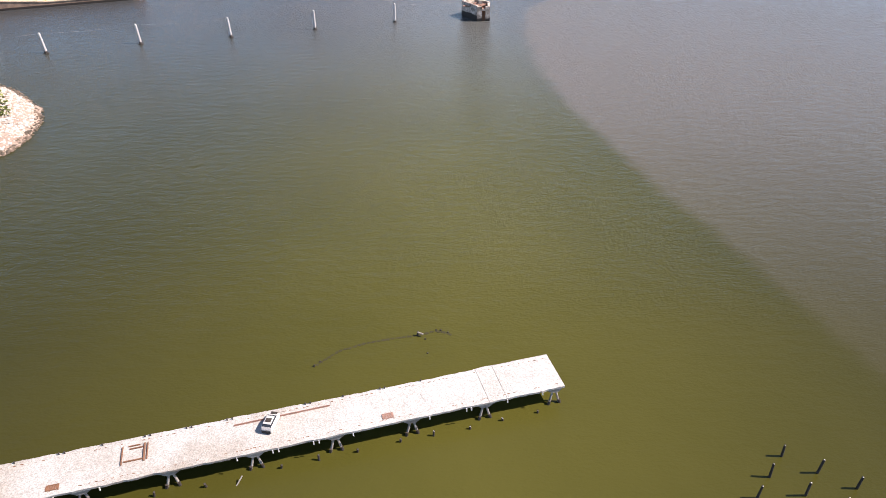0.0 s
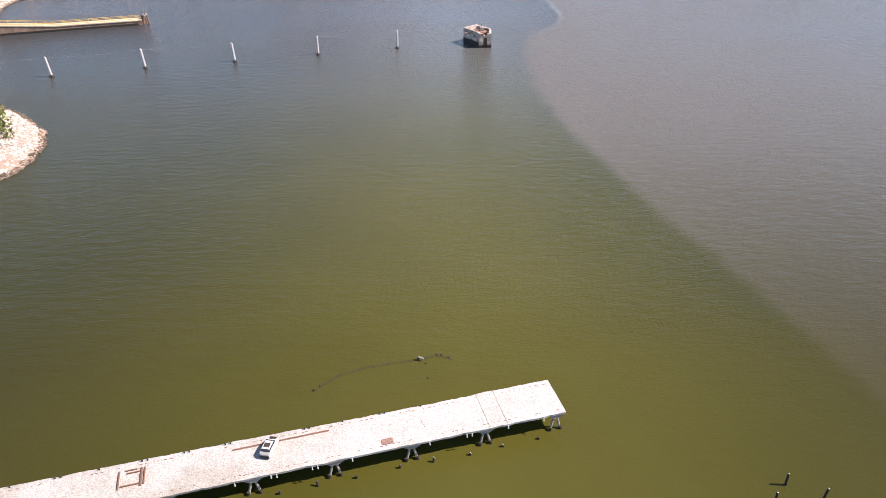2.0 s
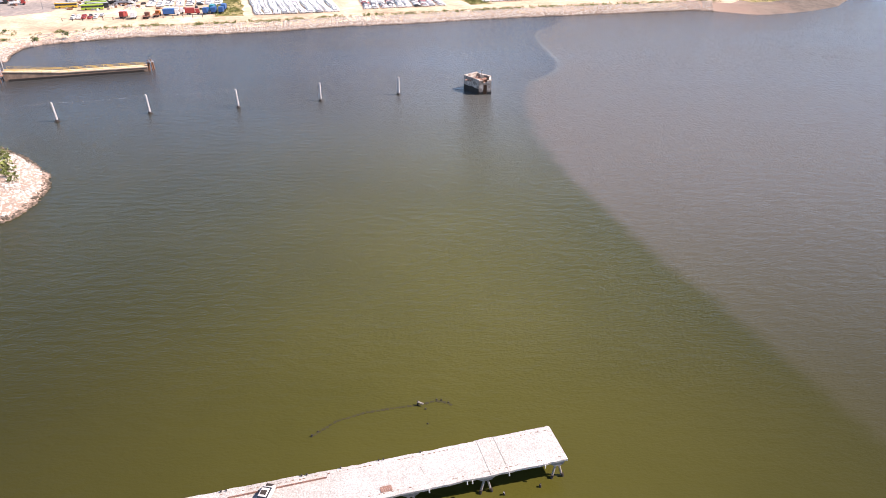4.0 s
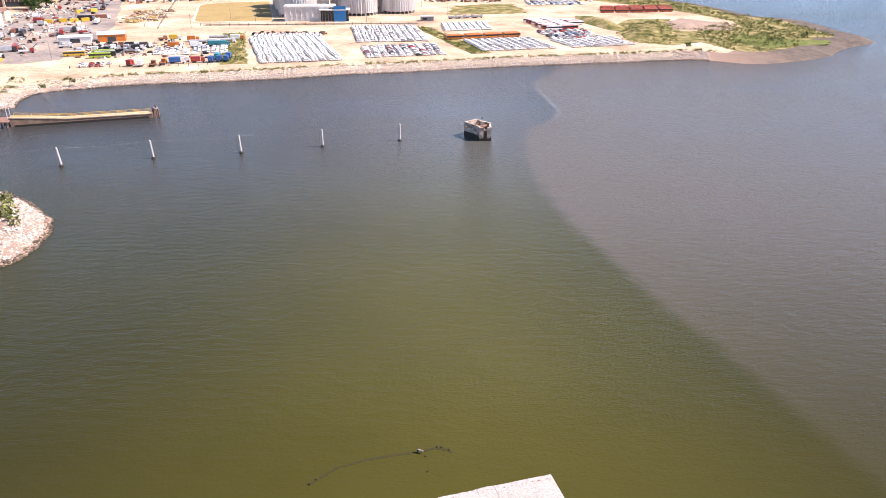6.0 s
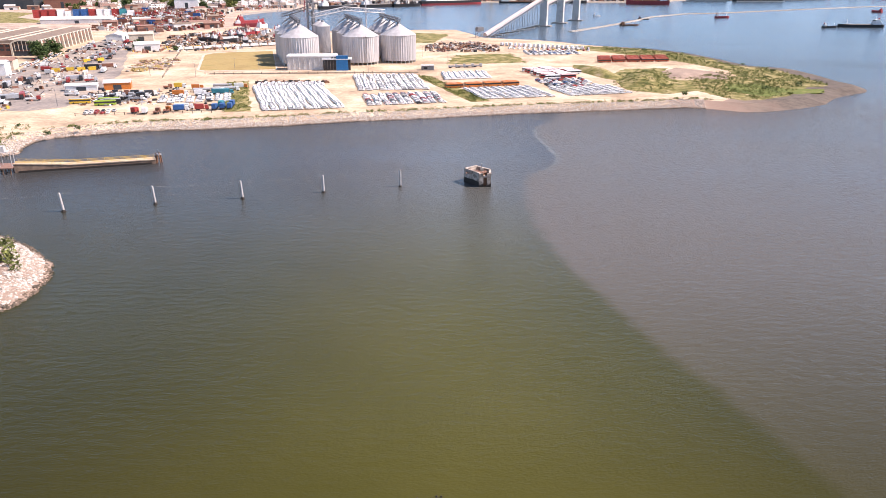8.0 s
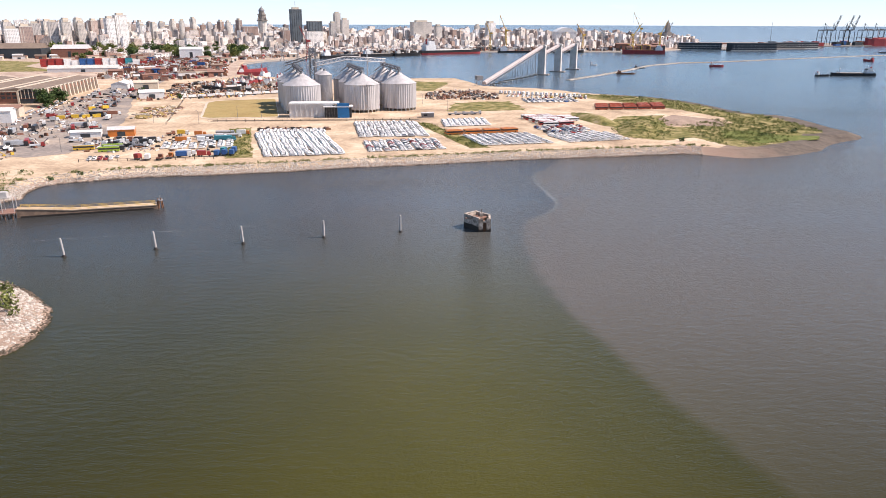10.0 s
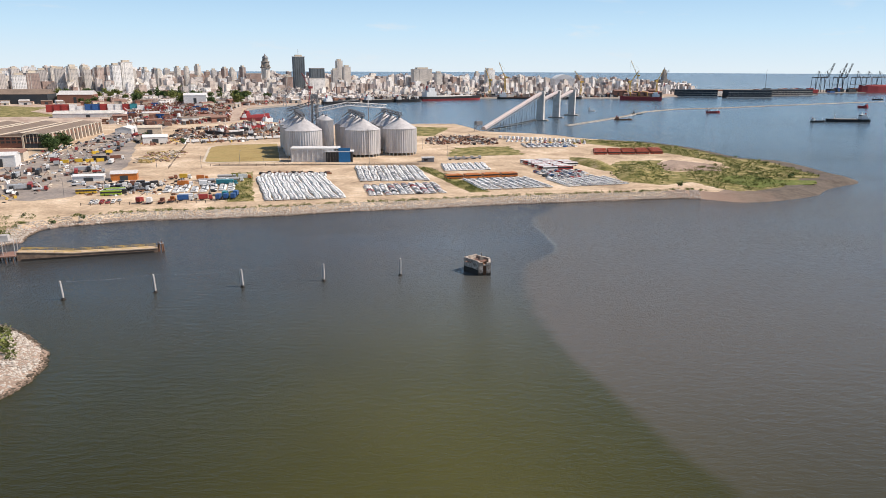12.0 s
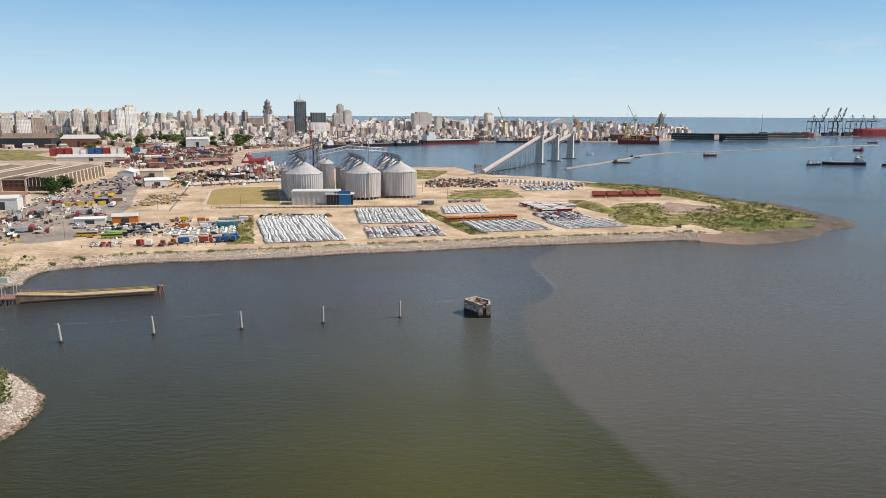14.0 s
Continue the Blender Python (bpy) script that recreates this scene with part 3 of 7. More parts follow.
def fine_shore():
    pts, tip = [], []
    for i in range(len(SHORE)):
        a, b = Vector(SHORE[i]), Vector(SHORE[(i + 1) % len(SHORE)])
        k = max(1, int((b - a).length / 6)) if a.y < 1100 and b.y < 1100 and a.x > -300 else max(1, int((b - a).length / 60))
        for j in range(k):
            p = a.lerp(b, j / k)
            if 120 < a.x and a.y < 900 and k > 1:      # the spit's edge is one smooth curve
                z0, z3, t = Vector(SHORE[i - 1]), Vector(SHORE[(i + 2) % len(SHORE)]), j / k
                p = 0.5 * (2 * a + (b - z0) * t + (2 * z0 - 5 * a + 4 * b - z3) * t * t + (3 * a - z0 - 3 * b + z3) * t ** 3)
            w = 1.2 if p.y < 1100 else 0.5
            pts.append((p.x + w * noise.noise(Vector((p.x * 0.07, p.y * 0.07, 0))), p.y + w * noise.noise(Vector((p.x * 0.07, p.y * 0.07, 5)))))
    return pts


line = fine_shore()
wide = []
for x, y in line:
    if x > 150 and y < 900:          # flat muddy spit
        wide.append(14 if y < 500 else 9)
    elif y < 470 and x > -205:
        wide.append(9.5)
    else:
        wide.append(5)
ring1 = inset(line, [w * 0.5 for w in wide])
ring2 = inset(line, wide)
out0 = inset(line, [-3.0] * len(line))
N = len(line)


def top_z(x, y):
    return LANDZ


lg = Geo()
lg.v += [(x, y, -1.2) for x, y in out0] + [(x, y, 0.0) for x, y in line] + [(x, y, 0.5 * top_z(x, y)) for x, y in ring1] + [(x, y, top_z(x, y)) for x, y in ring2]
for k in range(3):
    for i in range(N):
        j = (i + 1) % N
        lg.f.append((k * N + i, k * N + j, k * N + N + j, k * N + N + i))
        x, y = line[i]
        lg.m.append(3 if y > 1000 else 1 if (x > 140 and y < 900) else (2 if (k < 2 and y < 470) else 0))
lg.f.append(tuple(range(3 * N, 4 * N)))
lg.m.append(0)
land = solid("ground", lg, [SAND, SPITSHORE, BEACH, CONC], "sandy port ground with gravel tracks and a muddy shore", "ground", kind="structure")

# laid grounds
patch("ground_town", [(-560, 960), (-300, 1020), (-300, 1080), (-352, 1260), (-385, 1400), (-365, 1490), (-295, 1640), (-200, 1735), (-70, 1805), (95, 1985), (335, 2002), (585, 2022), (630, 2110), (890, 2425),
                      (890, 2750), (300, 2840), (-700, 2940), (-2390, 2890), (-2390, 950), (-900, 620)], 3.06, CITYGROUND, "dusty paved town and port yard ground", 60, 3)
patch("road", [(-300, 430), (-243, 412), (-226, 427), (-224, 470), (-262, 600), (-318, 745), (-366, 960), (-470, 1370), (-520, 1370), (-412, 960), (-378, 760), (-352, 660), (-345, 560), (-318, 480)], 3.10, ASPHALT,
      "worn grey asphalt yard road with dusty edges", 12, 2)
FIELD = [(-192, 594), (-138, 603), (-172, 745), (-213, 733), (-226, 722), (-229, 708), (-201, 603), (-198, 597)]
patch("ground_kerb", [(-172 + (x + 172) * 1.05, 668 + (y - 668) * 1.04) for x, y in FIELD], 3.09, CREAM, "pale concrete kerb strip round the field", 12, 0.2)
patch("ground_field", FIELD, 3.13, DRYGRASS, "dry brown grass field with a rounded corner", 6, 0.7)
patch("ground_verge", [(-127, 413), (-112, 416), (-143, 536), (-158, 531)], 3.10, GRASS, "green rough grass verge", 4, 2)
patch("ground_hedge", [(-22, 567), (-12, 569), (30, 453), (17, 450)], 3.10, GRASS, "green overgrown strip between parking lots", 6, 1)
patch("ground_meadow", [(2, 640), (75, 655), (67, 728), (10, 712)], 3.10, GRASS, "yellow-green meadow beside the yard", 5, 5)
patch("ground_meadow_far", [(-60, 830), (-10, 840), (10, 960), (-60, 980)], 3.10, GRASS, "rough grass by the basin", 6, 5)
spit = [p for p in ring2 if p[0] > 175 and p[1] < 800]
patch("ground_mudflat", spit + [(200, 700), (236, 620), (240, 560), (215, 500)], 3.02, SPITSHORE, "brown muddy flat round the spit", 6, 0.0)
GREEN = [(215 + (x - 215) * 0.80, 600 + (y - 600) * 0.935) for x, y in spit if y < 790]
patch("ground_spit", GREEN + [(150, 805), (120, 800), (180, 720), (215, 660), (235, 610), (230, 570), (180, 545), (172, 505)], 3.04, GRASS,
      "green scrub on the sandy spit", 6, 2.5)
patch("ground_lush", [(210, 474), (232, 482), (258, 491), (266, 506), (238, 507), (232, 530), (205, 528), (194, 497)], 3.06, LUSH, "bright green marsh grass", 4, 3)
patch("ground_scrub", [(126, 500), (148, 482), (178, 498), (184, 545), (170, 556), (180, 596), (190, 618), (152, 614), (130, 570)], 3.05, GRASS, "rough grass between the mound and the spit", 6, 2)
patch("ground_rubble", [(168, 556), (217, 553), (226, 590), (198, 622), (178, 596)], 3.12, BEACH, "bare pinkish earth clearing", 6, 2)
patch("ground_track", [(-205, 371), (-165, 386), (-88, 402), (-56, 416), (13, 441), (50, 452), (106, 464), (150, 478), (150, 484), (106, 470), (50, 458), (13, 447), (-56, 422), (-88, 408), (-165, 392), (-206, 378)], 3.07, SAND, "sandy shore track", 8, 0.6)
patch("ground_siding", [(-185, 572), (-20, 585), (-20, 592), (-185, 580)], 3.08, MUD, "dark earth strip with disused rails", 8, 0.8)
patch("ground_park", [(-694, 1126), (-600, 1150), (-724, 1275), (-760, 1400), (-900, 1460), (-1000, 1200)], 3.2, GRASS, "green playing field", 12, 2)

# grassy mounds
def mound(name, poly_c, rx, ry, h, yaw, mat, label):
    g = Geo()
    nr, na = 9, 40
    for k in range(nr + 1):
        t = k / nr
        for i in range(na):
            a = 2 * math.pi * i / na
            rr = t * (1 + 0.16 * noise.noise(Vector((math.cos(a) * 1.5, math.sin(a) * 1.5, h))))
            x, y = rx * rr * math.cos(a), ry * rr * math.sin(a)
            z = h * max(0.0, math.cos(t * math.pi / 2)) ** 1.2 * (1 + 0.25 * noise.noise(Vector((x * 0.12, y * 0.12, 1))))
            g.v.append((poly_c[0] + x * math.cos(yaw) - y * math.sin(yaw), poly_c[1] + x * math.sin(yaw) + y * math.cos(yaw), LANDZ + z - 0.1))
    for k in range(nr):
        for i in range(na):
            j = (i + 1) % na
            g.f.append((k * na + i, k * na + na + i, k * na + na + j, k * na + j))
    g.m = [0] * len(g.f)
    return solid(name, g, mat, label, "mound")


mound("grass_mound", (152, 545), 60, 19, 4.6, 1.27, GRASS, "grass-covered earth mound on the spit")
mound("grass_mound", (124, 590), 46, 12, 4.2, 1.78, GRASS, "low grassy earth bank beside the track")
mound("rubble_mound", (190, 572), 24, 12, 3.0, 0.6, BEACH, "bare earth and rubble heap")

# ---------------- riprap ----------------
rr = random.Random(3)
rg, rw = Geo(), Geo()
for i in range(N):
    x, y = line[i]
    if not (y < 480 and -206 < x < 158):
        continue
    a, c = Vector(line[i]), Vector(ring2[i])
    along = Vector(line[(i + 1) % N]) - a
    for _ in range(150):
        t = rr.uniform(-0.05, 1.12)
        p = a.lerp(c, t) + along * rr.random()
        s = rr.uniform(0.4, 1.0)
        (rw if t < 0.09 else rg).put(rr.choice(STONES), p.x, p.y, LANDZ * min(1, max(0, t)) + 0.1, rr.uniform(0, 6.28), s)
solid("riprap", rg, ROCK, "pale quarry stones heaped along the shore", "stones", kind="stuff")
solid("wet_stones", rw, ROCK_WET, "dark wet stones along the waterline", "stones", kind="stuff")

# shrubs along the top of the bank
sg = Geo()
for i in range(N):
    x, y = line[i]
    if not (y < 480 and -206 < x < 165):
        continue
    c = Vector(ring2[i])
    o = (c - Vector(line[i])).normalized()
    for _ in range(16):
        if noise.noise(Vector((c.x * 0.09, 3, 1))) + rr.uniform(-0.4, 0.4) > -0.2:
            p = c + o * rr.uniform(0.0, 3.0) + Vector((rr.uniform(-3, 3), rr.uniform(-1, 1)))
            sg.put(rr.choice(SMALL_CLUMPS), p.x, p.y, LANDZ, rr.uniform(0, 6.28), rr.uniform(0.6, 1.6))
solid("bank_shrubs", sg, LEAF, "low green shrubs along the top of the stone bank", "shrubs", kind="stuff")
sg = Geo()
for poly, cnt, lo, hi in ((GREEN + [(150, 805), (180, 720), (215, 660), (232, 600), (180, 548), (172, 505)], 2600, 0.5, 1.9),
                          ([(-127, 413), (-112, 416), (-143, 536), (-158, 531)], 420, 0.5, 1.2), ([(-22, 567), (-12, 569), (30, 453), (17, 450)], 420, 0.7, 1.5),
                          ([(165, 555), (225, 555), (225, 575), (190, 585)], 90, 0.6, 1.3), ([(-260, 305), (-214, 318), (-212, 372), (-238, 372), (-300, 335)], 380, 0.6, 1.6), ([(2, 640), (75, 655), (67, 728), (10, 712)], 120, 0.3, 0.8)):
    for x, y in scatter(poly, cnt, cnt):
        if noise.noise(Vector((x * 0.06, y * 0.06, 7))) > -0.25:
            sg.put(rr.choice(SMALL_CLUMPS), x, y, LANDZ, rr.uniform(0, 6.28), rr.uniform(lo, hi))
for x, y in scatter([(118, 490), (160, 488), (204, 608), (168, 618), (118, 560)], 1300, 5):
    dx, dy = x - 152, y - 545
    u, v = (dx * math.cos(1.27) + dy * math.sin(1.27)) / 60, (-dx * math.sin(1.27) + dy * math.cos(1.27)) / 19
    t = math.hypot(u, v)
    if t < 1.25 and rr.random() > (t - 0.55) and noise.noise(Vector((x * 0.08, y * 0.08, 2))) > -0.22:
        sg.put(rr.choice(SMALL_CLUMPS), x, y, LANDZ + 4.4 * max(0.0, math.cos(min(1.0, t) * math.pi / 2)) ** 1.2 - 0.3, rr.uniform(0, 6.28), rr.uniform(0.7, 1.4))
solid("scrub", sg, LEAF, "rough green scrub and reeds over the ground", "scrub", kind="stuff")
# single bushes on the spit
for i, (x, y, s) in enumerate(((160, 478, 3.0), (206, 758, 3.0), (225, 505, 2.6), (254, 519, 3.2), (236, 512, 1.8), (247, 560, 2.0), (262, 640, 2.0), (270, 600, 2.2), (-188, 365, 2.2), (-197, 352, 2.4), (-222, 372, 1.8))):
    solid("bush", CLUMPS[i % 5].mesh("bush", LEAF_DARK), LEAF_DARK, "rounded dark green bush on rough grass", "bush", "bushes on the shore", m=pose(x, y, LANDZ - 0.2, 0, 0, i * 50) @ Matrix.Scale(s, 4))

# ---------------- ruined pier ----------------
PIER_L, PIER_W, PIER_Z = 132.0, 7.2, 3.5
# local axes: x to the land, y towards the eye, z up
PIER = Matrix(((-0.9646, 0.2637, 0, 18.1), (-0.2637, -0.9646, 0, 76.7), (0, 0, 1, 0), (0, 0, 0, 1)))


def pv(u, v, w):
    """Pier place: u from the tip to the land, v from the near edge to the far edge."""
    return (u, -v, w)


pier = thing("pier", PIER, "ruined white concrete pier on splayed piles", "pier", kind="")


def edge_v(u, far):
    n1 = noise.noise(Vector((u * 0.35, 11 if far else 2, 0))) * 0.16 + noise.noise(Vector((u * 1.3, 5 if far else 8, 0))) * 0.10
    if far and 12 < u < 38:
        n1 -= 0.15 + 0.25 * max(0, noise.noise(Vector((u * 0.5, 1, 4))))
    return (PIER_W + n1) if far else -n1


def slab(u0, u1):
    g = Geo()
    nu, nv = max(2, int((u1 - u0) / 0.5)), 12
    for i in range(nu + 1):
        u = u0 + (u1 - u0) * i / nu
        a, b = edge_v(u, False), edge_v(u, True)
        for j in range(nv + 1):
            v = a + (b - a) * j / nv
            z = PIER_Z + 0.035 * noise.noise(Vector((u * 0.6, v * 0.6, 3))) - (0.05 if j in (0, nv) else 0) - (0.02 if i in (0, nu) else 0)
            g.v.append(pv(u, v, z))
    o = len(g.v)
    for i in range(nu + 1):
        u = u0 + (u1 - u0) * i / nu
        for v in (edge_v(u, False) + 0.06, edge_v(u, True) - 0.06):
            g.v.append(pv(u, v, PIER_Z - 0.45))
    for i in range(nu):
        for j in range(nv):
            q = i * (nv + 1) + j
            g.f.append((q, q + nv + 1, q + nv + 2, q + 1)[::-1])
        a, b = o + 2 * i, o + 2 * i + 2
        g.f.append((i * (nv + 1), a, b, (i + 1) * (nv + 1))[::-1])
        g.f.append((i * (nv + 1) + nv, (i + 1) * (nv + 1) + nv, b + 1, a + 1)[::-1])
        g.f.append((a, a + 1, b + 1, b)[::-1])
    for i in (0, nu):
        q = i * (nv + 1)
        loop = [q + j for j in range(nv + 1)] + [o + 2 * i + 1, o + 2 * i]
        g.f.append(tuple(loop if i == 0 else loop[::-1]))
    g.m = [0] * len(g.f)
    return g


joints = [0.0, 9.1, 11.8, 34.1, 45.1, 56.1, 67.1, 78.1, 89.1, 100.1, 111.1, 122.1, PIER_L]
for a, b in zip(joints, joints[1:]):
    part("slab", slab(a + (0.035 if a in (9.1, 11.8) else 0.008 if a else 0), b - (0.02 if b in (9.1, 11.8) else 0.008)), DECK, pier)
# bents: haunched cap beam on splayed piles
for k in range(12):
    u = 1.3 + 11.0 * k
    g = Geo()
    for v0, v1 in ((0.25, PIER_W - 0.25),):
        prof = [(u - 1.6, PIER_Z - 0.46), (u - 0.55, PIER_Z - 1.25), (u + 0.55, PIER_Z - 1.25), (u + 1.6, PIER_Z - 0.46)]
        if k == 0:
            prof[0] = (u - 1.1, PIER_Z - 0.46)
        g.loft([[pv(pu, v, pz) for pu, pz in prof] for v in (v0, v1)])
    part("cap_beam", g, CONC, pier, "grey haunched concrete cap beam")
    for v, outv in ((0.7, -0.3), (3.6, 0.0), (6.5, 0.3)):
        for s in (-1, 1):
            pg = Geo()
            pg.bar(pv(u + 1.05 * s + 0.1, v + outv - 0.2, -1.0), pv(u + 0.22 * s, v, PIER_Z - 1.2), 0.19, 8, 0, 0.17)
            pg.bar(pv(u + 1.0 * s + 0.1, v + outv - 0.19, -0.7), pv(u + 0.75 * s + 0.07, v + outv - 0.15, 0.6), 0.23, 8, 1)
            part("leg", pg, [CONC, PILE], pier)
# longitudinal girders
for v in (1.3, 3.6, 5.9):
    g = Geo()
    g.box((PIER_L / 2, -v, PIER_Z - 1.0), (PIER_L - 1.5, 0.5, 0.56))
    part("girder", g, CONC, pier, "stained concrete girder under the deck")
# fender sockets with bird lime in pairs on the near edge, bollard stubs on the far edge
k = 0
u = 3.6
while u < 95:
    for du in (0.0, 0.75):
        if rr.random() < 0.45:
            continue
        g = Geo()
        g.box((u + du, 0.18, PIER_Z - 0.5), (0.13, 0.2, 0.35), 0.1, 0, 0.8)
        g.cone((u + du, 0.2, PIER_Z - 0.68), 0.11, 0.09, 0.2, 7)
        part("fender_bracket", g, GUANO, pier, "whitened fender bracket")
    if k > 2:
        for du in (0.3, 1.0):
            if rr.random() < 0.25:
                continue
            g = Geo()
            v = PIER_W - 0.3
            g.cone(pv(u + du, v, PIER_Z - 0.02), 0.10, 0.08, 0.25, 7)
            g.cone(pv(u + du, v, PIER_Z + 0.22), 0.14, 0.10, 0.10, 7)
            part("bollard_stub", g, PILE, pier, "dark bollard stub")
    u += 5.5
    k += 1
# rows of bolt stumps and shallow rail grooves
bg_ = Geo()
for v in (0.75, 6.35):
    u = 1.0
    while u < 100:
        if rr.random() < 0.6:
            bg_.box(pv(u, v + rr.uniform(-0.05, 0.05), PIER_Z - 0.02), (rr.uniform(0.1, 0.5), 0.09, 0.07), rr.uniform(-0.2, 0.2))
        u += rr.uniform(0.5, 1.1)
tagged(part("rail_scrap", bg_, RUST, pier, "broken rusty rail bolts along the deck"), kind="stuff")
bg_ = Geo()
for _ in range(170):
    bg_.put(rr.choice(STONES), rr.uniform(1, 95), -rr.uniform(0.3, 6.9), PIER_Z, rr.uniform(0, 6.2), rr.uniform(0.08, 0.24))
tagged(part("rubble", bg_, CONC_PALE, pier, "loose concrete crumbs on the deck"), kind="stuff")
# deck cracks as narrow sunk strips, hatch openings with broken timber
for u, v0, v1 in ((26.0, 1.0, 2.3), (21.0, 2.5, 4.6)):
    g = Geo()
    v = v0
    pts = []
    while v < v1:
        pts.append((u + rr.uniform(-0.15, 0.15), v))
        v += 0.6
    for (a0, b0), (a1, b1) in zip(pts, pts[1:]):
        g.bar(pv(a0, b0, PIER_Z + 0.01), pv(a1, b1, PIER_Z + 0.01), 0.018, 4)
    part("crack", g, PILE, pier, "dark crack across the deck")
for u, v, w, h, mat in ((26.6, 1.4, 1.5, 0.9, RUSTRED), (70.6, 1.3, 1.5, 0.8, RUST)):
    g = Geo()
    for s in (-1, 1):
        g.box(pv(u, v + s * h / 2, PIER_Z), (w, 0.12, 0.10))
        g.box(pv(u + s * w / 2, v, PIER_Z), (0.12, h, 0.10))
    for j in range(5):
        g.box(pv(u - w / 2 + (j + 0.5) * w / 5, v, PIER_Z + 0.01), (w / 6, h * 0.9, 0.06), rr.uniform(-0.1, 0.1))
    part("hatch", g, mat, pier, "broken timber hatch in the deck")


def pw(u, v, w=PIER_Z):
    return PIER @ Vector(pv(u, v, w))


# rusty frame lying on the deck
fr = thing("rusty_grating", PIER @ pose(*pv(60.9, 4.15, PIER_Z + 0.02), 0, 0, 180), "rusty rectangular steel frame lying on the pier", "frame")
for nm, c, s in (("beam", (-1.5, 0), (0.22, 3.1)), ("beam", (1.35, 0), (0.30, 3.1)), ("beam", (1.75, 0.1), (0.16, 2.9)), ("crossbar", (0, -1.15), (3.0, 0.2)), ("crossbar", (0.3, 0.95), (2.2, 0.16)), ("crossbar", (0, 1.45), (1.9, 0.14))):
    g = Geo()
    g.box((c[0], c[1], 0), (s[0] * 0.8, s[1] * (0.8 if s[0] > 1 else 1), 0.2), 0, 0, 1, 0.03)
    part(nm, g, RUST, fr)
# long steel rail
g = Geo()
g.box((0, 0, 0), (13.5, 0.16, 0.06))
g.box((0, 0, 0.06), (13.5, 0.05, 0.12))
g.box((0, 0, 0.18), (13.5, 0.10, 0.05))
solid("steel_rail", g, RUSTRED, "long rusty steel rail lying on the pier deck", "rail", m=PIER @ pose(*pv(41.0, 5.55, PIER_Z + 0.03), 0, 0, 0.5))

# mounted stumps of old timber piles
def pile_post(x, y, h, lean, r, lime, label, group):
    g = Geo()
    seg = 4
    rings = []
    for i in range(seg + 1):
        t = i / seg
        a = [(2 * math.pi * q / 9) for q in range(9)]
        k = r * (1 - 0.18 * t)
        rings.append([(lean[0] * t + k * math.cos(q) * (1 + 0.15 * noise.noise(Vector((q, t * 3, x)))), lean[1] * t + k * math.sin(q) * (1 + 0.15 * noise.noise(Vector((q, t * 3, y)))), -1.0 + (h + 1.0) * t + (0.08 * math.sin(q * 2) if i == seg else 0)) for q in a])
    g.loft(rings)
    th = thing("timber_pile", pose(x, y, 0), label, "pile", group)
    part("post", g, PILE, th)
    if lime:
        c = Geo()
        c.put(STONES[int(abs(x * 7)) % 6], lean[0], lean[1], h + 0.0, x, r * 1.05)
        c.put(STONES[int(abs(y * 5)) % 6], lean[0] + 0.1, lean[1] - 0.05, h - 0.12, y, r * 0.7)
        part("bird_lime_cap", c, GUANO, th, "white bird-limed top")
    return th


for x, y, h in ((47.0, 66.1, 2.2), (44.0, 62.6, 2.6), (50.7, 63.3, 2.7), (47.6, 59.7, 2.7), (54.8, 60.7, 2.3), (41.0, 59.3, 2.5), (51.5, 57.2, 2.6), (58.0, 58.0, 2.3)):
    pile_post(x, y, h, (rr.uniform(-0.1, 0.25), rr.uniform(-0.1, 0.25)), 0.20, True, "dark rotten timber pile with a white top", "mooring pile cluster")
for x, y in ((14.1, 74.6), (8.9, 73.3), (3.9, 71.6), (-6.2, 69.4), (-12.1, 67.7), (-17.3, 66.1), (-22.5, 65.0), (-31.8, 62.1), (-1.5, 70.4), (-38.5, 60.4), (-47.5, 58.0)):
    pile_post(x, y, rr.uniform(0.45, 1.0), (rr.uniform(-0.3, 0.3), rr.uniform(-0.2, 0.3)), 0.19, rr.random() < 0.3, "broken dark pile stump beside the pier", "pile stumps along the pier")
g = Geo()
g.bar((-28.2, 61.8, -0.4), (-27.2, 63.0, 0.9), 0.10, 7)
solid("driftwood_post", g, CONC, "pale leaning driftwood post in the water", "post")

# sunken wreck
WEEDY = worn("weed_covered_timber", (0.030, 0.026, 0.010), (0.045, 0.038, 0.010), 0.8, 5, 0.6, 1.0)
wk = thing("sunken_wreck", pose(0, 0, 0), "sunken timber hull outline barely breaking the water", "wreck")
arc = [(-20.6, 85.2), (-17.2, 88.6), (-12.7, 90.6), (-8.0, 91.7), (-4.1, 92.4), (-1.3, 93.5), (0.6, 93.0), (1.6, 92.2)]
k = 0
for (ax, ay), (bx, by) in zip(arc, arc[1:]):
    L = math.hypot(bx - ax, by - ay)
    n = int(L / 0.8)
    for j in range(n):
        t0, t1 = (j + 0.02) / n, (j + rr.uniform(0.7, 0.99)) / n
        nx, ny = -(by - ay) / L, (bx - ax) / L
        g = Geo()
        pl, pr_ = [], []
        for q in range(5):
            t = t0 + (t1 - t0) * q / 4
            o, w = rr.uniform(-0.08, 0.08), rr.uniform(0.12, 0.30)
            pl.append((ax + (bx - ax) * t + nx * (o + w), ay + (by - ay) * t + ny * (o + w)))
            pr_.append((ax + (bx - ax) * t + nx * (o - w), ay + (by - ay) * t + ny * (o - w)))
        g.prism(pr_ + pl[::-1], -0.3, rr.uniform(0.01, 0.03))
        part("strake", g, WEEDY, wk)
